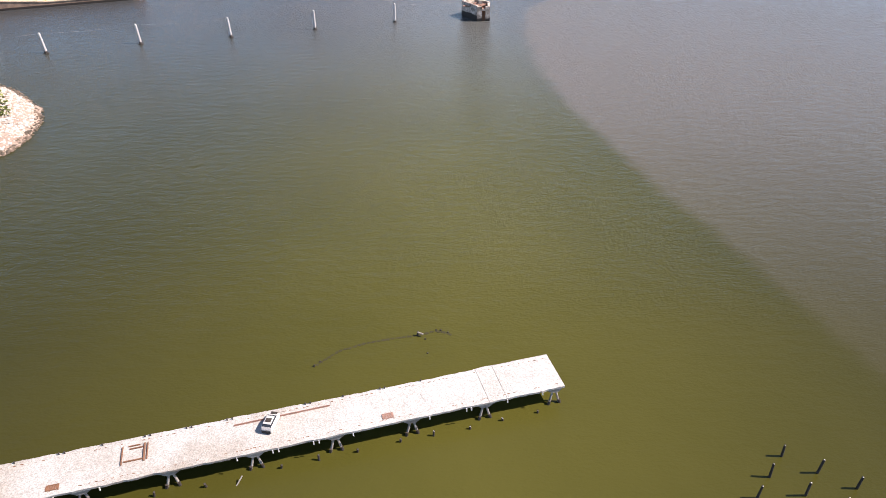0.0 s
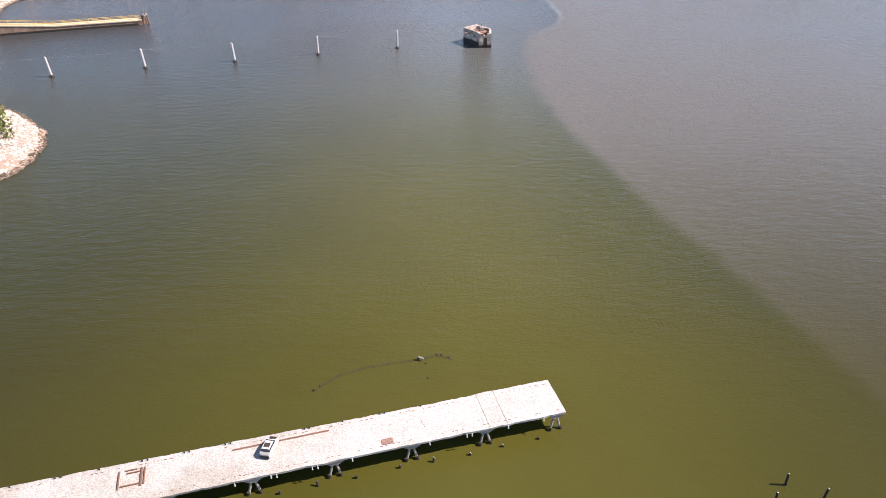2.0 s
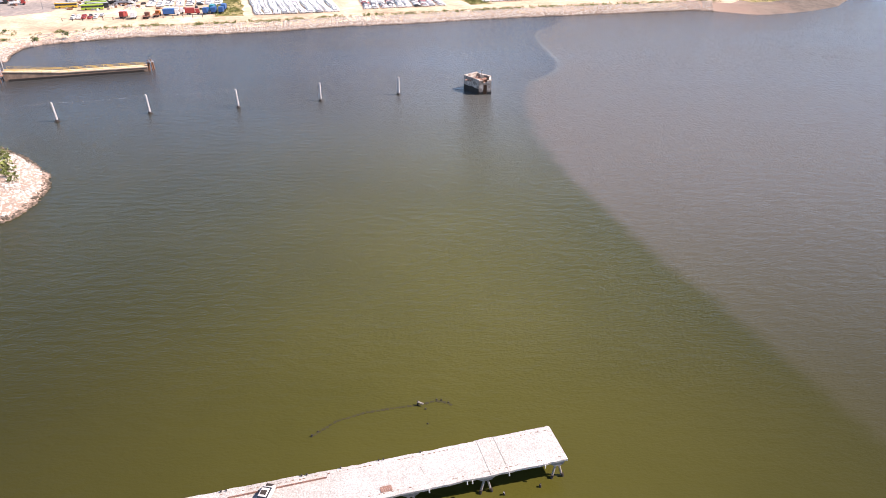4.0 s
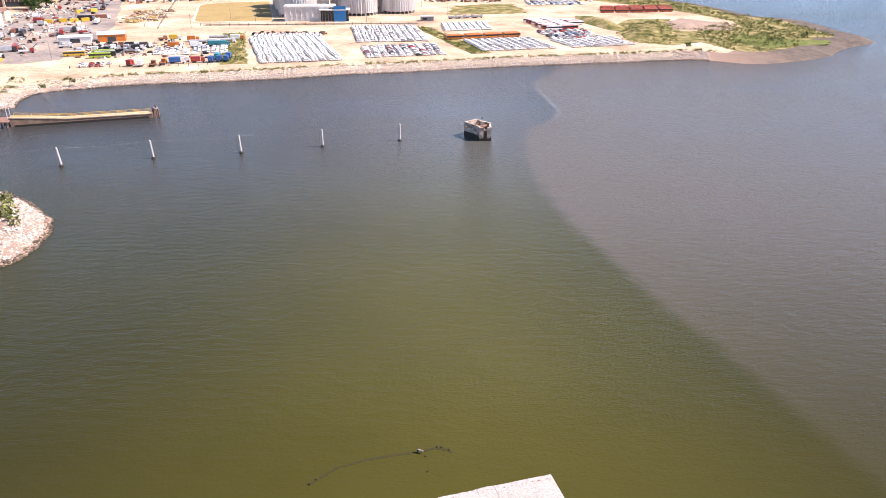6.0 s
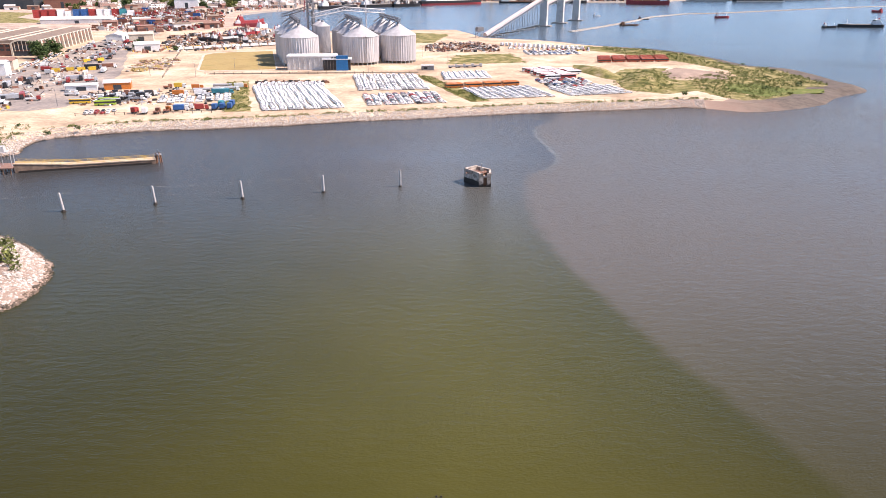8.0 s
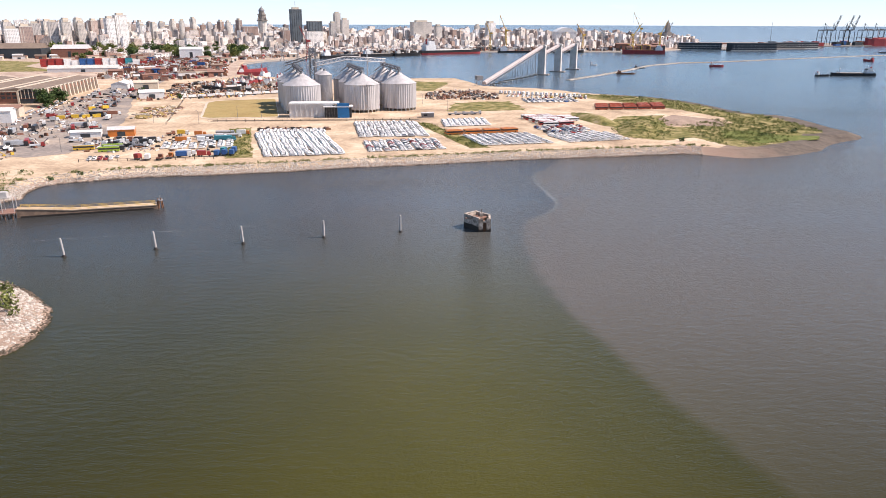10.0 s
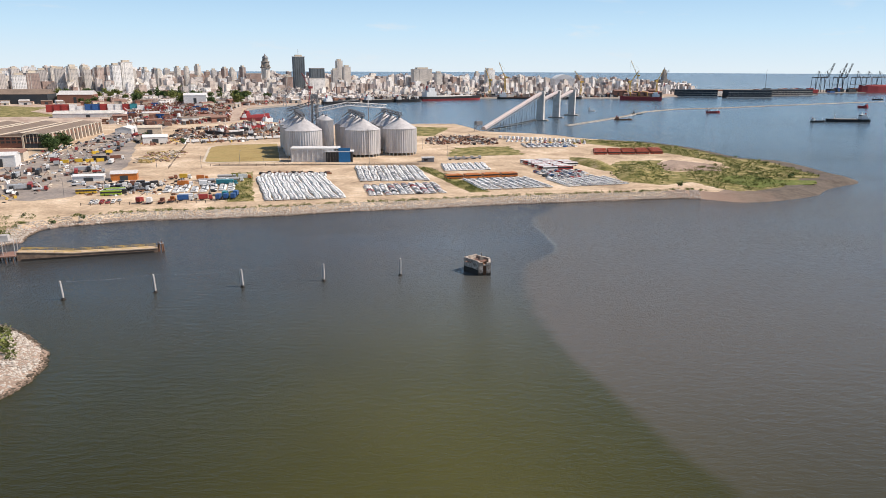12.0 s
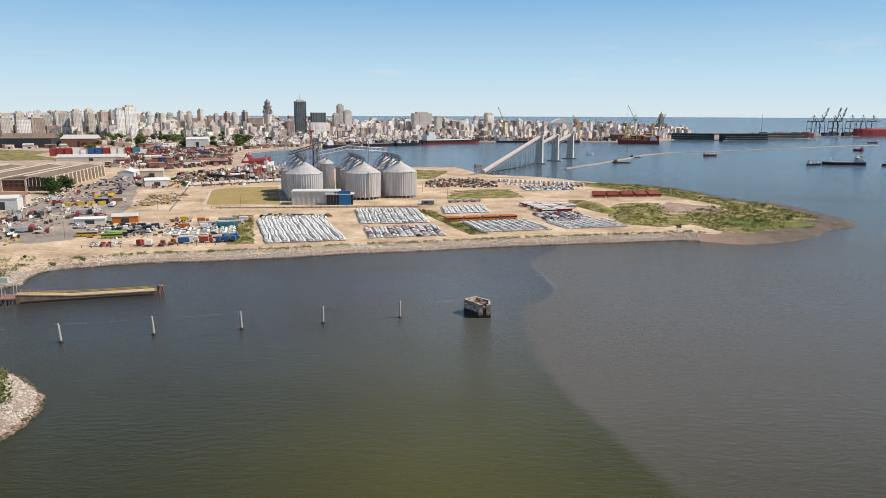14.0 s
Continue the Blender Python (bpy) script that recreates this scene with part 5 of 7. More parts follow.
def container(m, colour, label, group, L=12.0):
    key = (colour, L)
    if key not in CONT:
        g = Geo()
        # corrugated sides
        n = int(L / 0.6)
        for s in (-1, 1):
            vs, fs = [], []
            for i in range(n * 2 + 1):
                x = -L / 2 + L * i / (2 * n)
                y = s * (1.22 if i % 2 else 1.16)
                vs += [(x, y, 0.15), (x, y, 2.5)]
            fs = [(2 * i, 2 * i + 2, 2 * i + 3, 2 * i + 1) for i in range(2 * n)]
            g.add(vs, fs)
        g.box((0, 0, 0), (L, 2.44, 0.18))
        g.box((0, 0, 2.45), (L, 2.44, 0.14))
        for s in (-1, 1):
            g.box((s * (L / 2 - 0.06), 0, 0.1), (0.1, 2.4, 2.4))
        CONT[key] = g.mesh("container", PAINTS[colour])
    return solid("container", CONT[key], None, label, "container", group, m=m)


# burnt-out car shell on the pier
cs = thing("car_wreck", PIER @ pose(*pv(42.65, 4.35, PIER_Z + 0.03), 0, 0, 244), "stripped white car shell without roof lining or wheels", "car wreck")
part("body", car_body(3.5, 1.6), POST, cs)
part("glazing", car_glass(3.5, 1.6), GLASS, cs, "empty dark window openings")
g = Geo()
g.box((1.15, 0, 0.72), (0.9, 1.05, 0.22), 0, 0, 0.85)
g.box((1.2, 0.1, 0.9), (0.4, 0.5, 0.12), 0.3)
part("engine_bay", g, PILE, cs, "dark open engine bay")
g = Geo()
g.box((-0.55, 0, 1.44), (0.75, 0.8, 0.05), 0.05)
part("roof_hole", g, PILE, cs, "dark rusted-through roof")
g = Geo()
g.box((-1.7, 0, 0.2), (0.25, 1.3, 0.4))
g.box((0, 0, 0.0), (3.0, 1.3, 0.3))
part("underbody", g, TYRE, cs, "charred underbody")

# buses
for k in range(4):
    for q in range(2):
        bus(pose(10 + 13.4 * k - 1.0 * q - 2, 506.5 + 3.9 * k + 3.6 * q, LANDZ + 0.1, 0, 0, 16.5), "orange", "old orange city bus parked nose to tail on sand", "row of orange buses", "orange")
for j in range(10):
    for q in range(3 if 3 < j < 8 else 2):
        red = (j + q) % 3 > 0
        bus(pose(82 - 1.2 * j + 12.7 * q + rr.uniform(-1, 1), 553 + 4.9 * j + 3.4 * q, LANDZ + 0.1, 0, 0, 14 + rr.uniform(-1, 1)), "red" if red else "white", ("white roofed red" if red else "plain white") + " bus parked on sand beside the mixed lot", "white and red buses")
for k in range(5):
    for q in range(4):
        bus(pose(144 + 13.4 * k + 1.6 * q, 657 + 1.9 * k + 9.0 * q, LANDZ + 0.1, 0, 0, 9 + rr.uniform(-1.5, 1.5)), "vermilion", "faded red-orange bus in a long row on sand", "row of red buses", "vermilion")
# white vans by the basin
for k in range(18):
    x, y = 64 + k * 4.7, 806 - k * 2.3 + rr.uniform(-2, 2)
    truck(pose(x, y, LANDZ + 0.1, 0, 0, 70 + rr.uniform(-8, 8)), rr.choice(["white", "white", "white", "yellow", "blue"]), "white", 7.0, "small white box van parked near the basin", "white vans near the basin")

# lorries and oddments in the yard
YARD = [(-176, 409, "red", "red", 6, 90), (-170, 408, "white", "white", 7, 100), (-163, 408, "brown", "brown", 6, 95), (-159, 413, "orange", "brown", 6, 90), (-152, 416, "white", "blue", 9, 12), (-152, 421, "white", "white", 11, 14),
        (-141, 419, "red", "red", 8, 12), (-134, 421, "blue", "blue", 7, 95), (-130, 423, "blue", "blue", 7, 95), (-126, 424, "blue", "blue", 7, 98), (-133, 431, "blue", "teal", 8, 95), (-127, 433, "blue", "blue", 8, 95),
        (-171, 470, "white", "orange", 10, 10), (-158, 471, "white", "white", 8, 15), (-145, 476, "teal", "teal", 14, 8), (-150, 484, "white", "white", 8, 12), (-160, 484, "silver", "silver", 14, 10), (-145, 490, "white", "silver", 14, 9),
        (-168, 496, "orange", "orange", 8, 12), (-182, 502, "white", "yellow", 8, 8), (-153, 503, "silver", "silver", 13, 11), (-140, 502, "orange", "white", 9, 10), (-190, 500, "brown", "brown", 6, 30)]
for x, y, c1, c2, L, w in YARD:
    truck(pose(x, y, LANDZ + 0.12, 0, 0, w + rr.uniform(-4, 4)), c1, c2, L, f"{c1} cab lorry with {c2} body parked on sand", "lorries in the sandy yard", tank=(c2 == "silver"), flat=(c2 in ("brown",)))
for x, y, w, c in ((-204, 434, 16, "green"), (-203, 439, 15, "black"), (-206, 444, 17, "green"), (-222, 440, 14, "yellow")):
    bus(pose(x, y, LANDZ + 0.12, 0, 0, w), c, c + " old bus standing in the scrap yard", "old buses in the scrap yard", c if c == "green" else "silver")
for k in range(12):
    x, y = -212 + (k % 4) * 7 + rr.uniform(-1, 1), 452 + (k // 4) * 9
    truck(pose(x, y, LANDZ + 0.12, 0, 0, rr.uniform(-10, 30)), rr.choice(["silver", "black", "white"]), rr.choice(["black", "silver", "brown", "white"]), rr.choice([6, 8]), "stripped lorry parked in the scrap yard", "scrap yard lorries", flat=rr.random() < 0.5)
for i, (x, y) in enumerate(((-310, 585), (-302, 592), (-293, 592), (-286, 596), (-315, 649), (-307, 658))):
    container(pose(x, y, 3.2, 0, 0, 20 + i * 7), "yellow", "yellow site cabin on the asphalt yard", "yellow site cabins", 6.0)
for k in range(120):
    x, y = scatter([(-300, 440), (-255, 430), (-240, 470), (-275, 600), (-330, 745), (-372, 940), (-400, 940), (-385, 760), (-345, 640), (-335, 540)], 1, 100 + k)[0]
    c1 = rr.choice(["white", "white", "red", "silver", "brown", "white", "silver", "black"])
    if k % 2:
        truck(pose(x, y, 3.2, 0, 0, rr.choice([20, 108, 112]) + rr.uniform(-10, 10)), c1, rr.choice(["white", "white", "brown", "silver", "silver", "red", "black"]), rr.choice([7, 9, 14]), c1 + " lorry standing on the dusty asphalt", "lorries on the asphalt", flat=rr.random() < 0.5)
    else:
        car(pose(x, y, 3.2, 0, 0, rr.uniform(0, 180)), c1, c1 + " car standing on the dusty asphalt", "cars on the asphalt")

# ---------------- grain silos ----------------
SD = Vector((-0.276, 0.961))


def silo(x, y, R, he, ha, label, group, legs=True):
    th = thing("grain_silo", pose(x, y, LANDZ, 0, 0, rr.uniform(0, 360)), label, "silo", group)
    g = Geo()
    n = 192
    base = 2.2 if legs else 0.0
    vs = []
    for z in (base, he - LANDZ):
        for i in range(n):
            a = 2 * math.pi * i / n
            r = R + (0.36 if i % 4 == 0 else 0.0)
            vs.append((r * math.cos(a), r * math.sin(a), z))
    g.add(vs, [(i, (i + 1) % n, n + (i + 1) % n, n + i) for i in range(n)])
    g.cone((0, 0, base - 0.01), R, R, 0.05, n)
    part("shell", g, ZINC, th)
    g = Geo()
    top = ha - LANDZ
    rings = []
    for t in (0.0, 0.02, 0.5, 0.97, 1.09):
        r = (R + 0.5) * (1 - t) + 1.2 * t
        z = he - LANDZ + (top - he + LANDZ) * t
        rings.append([(r * math.cos(2 * math.pi * i / n) * (1 + (0.006 if i % 2 else 0)), r * math.sin(2 * math.pi * i / n) * (1 + (0.006 if i % 2 else 0)), z) for i in range(n)])
    g.loft(rings)
    roof = part("roof", g, ZINC, th)
    g = Geo()
    g.cone((0, 0, top), 1.3, 1.1, 1.5, 12)
    part("vent_cap", g, STEEL, roof)
    if legs:
        for i in range(24):
            a = 2 * math.pi * i / 24
            g = Geo()
            g.box((R * 0.97 * math.cos(a), R * 0.97 * math.sin(a), 0), (0.9, 0.6, 2.25), a)
            part("plinth", g, CONC_PALE, th)
    g = Geo()
    a = 3.6
    for s in (-0.35, 0.35):
        g.bar(((R + 0.5) * math.cos(a) - s * math.sin(a), (R + 0.5) * math.sin(a) + s * math.cos(a), 0.2), ((R + 0.5) * math.cos(a) - s * math.sin(a), (R + 0.5) * math.sin(a) + s * math.cos(a), he - LANDZ + 1), 0.12, 4)
    part("ladder", g, STEEL, th)
    return th


fronts = [(-123.5, 637), (-72, 646), (-40, 660)]
for fx, fy in fronts:
    for k in range(3):
        p = Vector((fx, fy)) + SD * 34.0 * k
        silo(p.x, p.y, 16.0 if fx < -100 else 15.3, 26.5, 35.5, "corrugated zinc grain silo with conical roof", "large grain silos")
for k, (x, y) in enumerate(((-107.5, 666), (-113, 682))):
    silo(x, y, 6.0, 33, 36.5, "slim corrugated zinc silo beside the elevator", "slim silos", False)


def lattice(g, a, b, w, step, r=0.14):
    """Square lattice girder between two points."""
    a, b = Vector(a), Vector(b)
    d = (b - a).normalized()
    s1 = d.cross(Vector((0, 0, 1)))
    s1 = s1.normalized() if s1.length > 0.01 else Vector((1, 0, 0))
    s2 = s1.cross(d).normalized()
    n = max(1, int((b - a).length / step))
    cor = [s1 * w / 2 + s2 * w / 2, -s1 * w / 2 + s2 * w / 2, -s1 * w / 2 - s2 * w / 2, s1 * w / 2 - s2 * w / 2]
    for c in cor:
        g.bar(a + c, b + c, r, 4)
    for i in range(n):
        p, q = a.lerp(b, i / n), a.lerp(b, (i + 1) / n)
        for k in range(4):
            u, v = (cor[k], cor[(k + 1) % 4]) if i % 2 else (cor[(k + 1) % 4], cor[k])
            g.bar(p + u, q + v, r * 0.7, 3)
    return g


for fx, fy in fronts:
    a, b = Vector((fx, fy)) + SD * -5, Vector((fx, fy)) + SD * 78
    th = thing("silo_catwalk", pose(0, 0, 0), "steel conveyor catwalk over the silo roofs", "catwalk", "silo catwalks")
    part("girder", lattice(Geo(), (a.x, a.y, 39.0), (b.x, b.y, 39.0), 2.6, 3.0, 0.28), STEEL, th)
    g = Geo()
    m_ = (a + b) / 2
    g.box((m_.x, m_.y, 37.9), (1.9, (b - a).length, 0.5), math.atan2(SD.y, SD.x) - math.pi / 2)
    part("belt", g, STEEL, th)
    for k in range(3):
        p = Vector((fx, fy)) + SD * 34.0 * k
        g = Geo()
        for s in (-1, 1):
            g.bar((p.x + 3.5 * s, p.y, 34.0), (p.x + 0.8 * s, p.y, 38.2), 0.16, 4)
            g.bar((p.x, p.y + 3.5 * s, 34.0), (p.x, p.y + 0.8 * s, 38.2), 0.16, 4)
        part("trestle", g, STEEL, th)
        g = Geo()
        q = p - Vector((0.6, 0.6))
        g.bar((q.x, q.y, 38.5), (q.x - 8, q.y - 3, 33), 0.5, 6)
        part("chute", g, STEEL, th)
tw_ = thing("elevator_tower", pose(-122, 690, LANDZ), "dark steel lattice grain elevator tower", "tower")
part("lattice", lattice(Geo(), (0, 0, 0), (0, 0, 52), 5.5, 4.2, 0.4), STEEL, tw_)
g = Geo()
for z in (10, 20, 30, 40):
    g.box((0, 0, z), (5.4, 5.4, 0.3))
g.box((0, 0, 48.3), (5.2, 4.4, 4.0), 0, 0, 0.9)
g.box((1.2, 0, 0), (1.0, 1.0, 42))
part("decks", g, STEEL, tw_)
th = thing("silo_bridge_conveyor", pose(0, 0, 0), "long steel lattice bridge between the silo rows", "catwalk")
part("girder", lattice(Geo(), (-122, 690, 40), (-92, 700, 46), 3.2, 4.0, 0.36), ZINC, th)
part("girder", lattice(Geo(), (-92, 700, 46), (-56, 714, 43), 3.2, 4.0, 0.36), ZINC, th)
g = Geo()
g.bar((-73, 708, LANDZ), (-73, 708, 52), 0.5, 6)
part("mast", g, ZINC, th)
part("girder", lattice(Geo(), (-150, 700, 40), (-122, 690, 48), 2.4, 3.5, 0.28), STEEL, th)

# loading shed with blue entrance
sh = thing("loading_shed", pose(-99, 598, LANDZ, 0, 0, 5), "pale clad loading shed with a blue corner block", "shed")
g = Geo()
g.box((-10, 9, 0), (36, 15, 10.8))
part("wall", g, GREYW, sh)
g = Geo()
g.box((-8, 9, 10.8), (41, 16, 0.9), 0, 0, 0.985)
part("roof", g, WHITE, sh, "white flat roof")
for i in range(9):
    g = Geo()
    g.box((-27 + 4.2 * i, 1.35, 1.09), (0.25, 0.3, 9.6))
    part("pilaster", g, WHITE, sh)
g = Geo()
g.box((12.2, 4.5, 0), (22, 11, 8.6))
part("glazed_block", g, GLASS, sh, "dark glazed entrance block")
for i in range(5):
    g = Geo()
    g.box((2.4 + 2.3 * i, -1.05, 0.4), (0.16, 0.12, 8.0))
    part("mullion", g, STEEL, sh)
g = Geo()
g.box((12.2, 3.5, 8.6), (24, 12, 0.7))
part("canopy", g, WHITE, sh, "white canopy roof")
g = Geo()
g.box((16.5, -1.3, 0), (9.5, 2.2, 11.8))
part("blue_panel", g, BLUE, sh, "plain blue clad portal")
for i in range(3):
    g = Geo()
    g.box((8.6 + 2.2 * i, 1.0, 9.3), (1.6, 0.15, 1.09))
    part("sign_bar", g, DARK, sh, "dark sign bar")
ks = thing("kiosk", pose(-13, 603, LANDZ, 0, 0, 8), "small grey gatehouse with flat roof", "gatehouse")
g = Geo()
g.box((0, 0, 0), (10, 6, 3.6))
part("wall", g, STEEL, ks)
g = Geo()
g.box((0, 0, 3.6), (11, 7, 0.4), 0, 0, 0.98)
part("roof", g, GREYW, ks)
g = Geo()
g.box((-2, -3.02, 1.2), (3, 0.1, 1.4))
part("window", g, GLASS, ks)
for k in range(4):
    truck(pose(8 + 7 * k, 616 + 2 * k, LANDZ + 0.1, 0, 0, 10), "silver", "silver", 8, "grey equipment trailer by the gatehouse", "trailers by the gatehouse", flat=True)

# fences and lamp posts
def fence(pts, label, h=2.0, step=7.0):
    th = thing("fence", pose(0, 0, 0), label, "fence", "yard fences")
    for (ax, ay), (bx, by) in zip(pts, pts[1:]):
        L = math.hypot(bx - ax, by - ay)
        n = int(L / step)
        for i in range(n):
            t = i / n
            g = Geo()
            g.box((ax + (bx - ax) * t, ay + (by - ay) * t, LANDZ), (0.25, 0.25, h))
            part("post", g, PILE, th)
        for z in (0.6, h - 0.1):
            g = Geo()
            g.bar((ax, ay, LANDZ + z), (bx, by, LANDZ + z), 0.05, 4)
            part("wire", g, STEEL, th)


fence([(-186, 570), (-20, 583)], "dark post fence along the rail siding")
fence([(-213, 553), (-273, 777)], "overgrown dark fence beside the track")
fence([(-206, 400), (-128, 412)], "timber post fence along the shore yard", 1.6, 5)
for i, (x, y) in enumerate(((-150, 596), (-168, 590), (-128, 592), (-20, 700), (4, 640), (-225, 560), (-245, 470), (-262, 500), (-305, 620), (-232, 432), (-190, 560), (-60, 584))):
    th = thing("lamp_post", pose(x, y, LANDZ, 0, 0, i * 60), "slim grey steel lamp post", "lamp post", "yard lamp posts")
    g = Geo()
    g.cone((0, 0, 0), 0.16, 0.09, 10, 6)
    part("pole", g, STEEL, th)
    g = Geo()
    g.bar((0, 0, 9.9), (1.6, 0, 10.3), 0.07, 5)
    g.box((1.7, 0, 10.2), (0.8, 0.35, 0.18))
    part("lamp_head", g, STEEL, th)
# railway wagons on the siding behind the field
for k in range(11):
    x, y = -268 + 8.3 * k, 748 + 5.2 * k
    th = thing("rail_wagon", pose(x, y, LANDZ, 0, 0, 32), "pale hopper wagon standing on a siding", "wagon", "row of wagons")
    g = Geo()
    g.box((0, 0, 1.1), (8.2, 2.6, 2.2), 0, 0, 0.92)
    part("hopper", g, WHITE, th)
    g = Geo()
    g.box((0, 0, 0.5), (8.6, 2.2, 0.6))
    part("underframe", g, TYRE, th)

# ---------------- long grain conveyor with pylons ----------------
cv_ = thing("conveyor_gallery", pose(0, 0, 0), "long inclined pink-grey conveyor gallery on tall concrete pylons", "conveyor")
PY = [(153, 1143), (188.5, 1212), (225, 1275)]


def gallery(a, b, w, h):
    a, b = Vector(a), Vector(b)
    d = (b - a).normalized()
    s = Vector((d.y, -d.x, 0)).normalized()
    up = s.cross(d)
    rings = []
    for p in (a, b):
        rings.append([p - s * w / 2, p + s * w / 2, p + s * w / 2 + up * h * 0.7, p + s * w * 0.25 + up * h, p - s * w * 0.25 + up * h, p - s * w / 2 + up * h * 0.7])
    g = Geo()
    g.loft([[tuple(q) for q in r] for r in rings])
    return g


for i, (a, b) in enumerate((((51, 914, 4), (151, 1140, 40.5)), ((158, 1152, 31), (187, 1209, 40)), ((194, 1222, 31), (223, 1272, 40)))):
    part("gallery", gallery(a, b, 5.6, 3.8), PINKCOVER, cv_)
    g = Geo()
    lattice(g, (a[0], a[1], a[2] - 1.8), (b[0], b[1], b[2] - 1.8), 3.4, 6, 0.3)
    part("girder", g, STEEL, cv_)
for i, (x, y) in enumerate(PY):
    g = Geo()
    g.box((x, y, -1), (11.5, 7.0, 46.0 - 1.2 * i), -0.45, 0, 0.94)
    g.box((x, y, 41), (12.5, 8.0, 2.5), -0.45)
    part("pylon", g, CONC_PALE, cv_, "pale concrete slab pylon")
    g = Geo()
    g.box((x, y, -1), (24, 14, 2.4), 0.42 - 0.8)
    part("pile_cap", g, CONC, cv_, "dark concrete pile cap")
for i in range(9):
    t = (i + 1) / 10.5
    x, y, zt = 51 + 100 * t, 914 + 226 * t, 4 + 36.5 * t - 3.4
    g = Geo()
    for s in (-1, 1):
        g.bar((x + 2.8 * s, y - 1.2 * s, 0.5), (x + 1.6 * s, y - 0.7 * s, zt), 0.32, 5)
    for k in range(1, int(zt / 7) + 1):
        g.bar((x - 2.4, y + 1.0, 7 * k - 3), (x + 2.4, y - 1.0, 7 * k), 0.16, 4)
    part("trestle", g, STEEL, cv_, "slim steel trestle")
    g = Geo()
    g.box((x, y, 1.5), (12, 3.2, 1.2), -0.4)
    for s in (-1, 0, 1):
        g.bar((x + 4.4 * s, y - 1.9 * s, -1), (x + 4.4 * s, y - 1.9 * s, 1.6), 0.5, 6)
    part("pile_cap", g, CONC, cv_, "low concrete pile cap")
tr = thing("transfer_tower", pose(44, 905, LANDZ, 0, 0, 20), "dark steel transfer tower at the conveyor foot", "tower")
g = lattice(Geo(), (0, 0, 0), (0, 0, 12), 7, 4, 0.35)
part("frame", g, STEEL, tr)
g = Geo()
g.box((0, 0, 8), (8, 8, 4.5), 0, 0, 0.95)
part("housing", g, STEEL, tr)


# ---------------- breakwater, boats and ships ----------------
BW = [(177, 1036), (210, 1086), (243, 1136), (307, 1240), (386, 1385), (470, 1475), (566, 1517), (690, 1600), (809, 1676), (1011, 1803), (1120, 1860)]
PALESTONE = island_tones("bleached_stone", [(0.46, 0.41, 0.36), (0.38, 0.33, 0.28), (0.52, 0.48, 0.43), (0.30, 0.25, 0.21)])
rg = Geo()
for (ax, ay), (bx, by) in zip(BW, BW[1:]):
    d_ = Vector((bx - ax, by - ay)).normalized()
    q_ = Vector((-d_.y, d_.x))
    rg.loft([[(px + q_.x * o, py + q_.y * o, z) for o, z in ((-6, -0.5), (-2, 0.7), (2, 0.7), (6, -0.5))] for px, py in ((ax, ay), (bx, by))])
    L = math.hypot(bx - ax, by - ay)
    nx, ny = -(by - ay) / L, (bx - ax) / L
    for _ in range(int(L * 4.5)):
        t, o = rr.random(), rr.gauss(0, 2.2)
        rg.put(rr.choice(STONES), ax + (bx - ax) * t + nx * o, ay + (by - ay) * t + ny * o, max(0.0, 1.0 - abs(o) * 0.25), rr.uniform(0, 6), rr.uniform(0.9, 2.4))
solid("breakwater", rg, PALESTONE, "low stone breakwater across the bay", "breakwater", kind="stuff")


def hull_geo(L, B, D, sheer=0.25):
    g = Geo()
    secs = []
    for t, w, sh in ((-0.5, 0.72, 0.3), (-0.42, 0.95, 0.15), (-0.1, 1, 0), (0.25, 1, 0.05), (0.4, 0.7, 0.35), (0.47, 0.35, 0.7), (0.5, 0.04, 1)):
        z = D * (1 + sheer * sh)
        secs.append([(t * L * 0.96 if sh == 1 else t * L, 0, -1.0), (t * L, B / 2 * w * 0.9, 0.0), (t * L, B / 2 * w, z), (t * L, B / 2 * w * 0.9, z), (t * L, B / 2 * w * 0.9, z - 0.4), (t * L, -B / 2 * w * 0.9, z - 0.4), (t * L, -B / 2 * w * 0.9, z), (t * L, -B / 2 * w, z), (t * L, -B / 2 * w * 0.9, 0.0)])
    g.loft(secs)
    return g


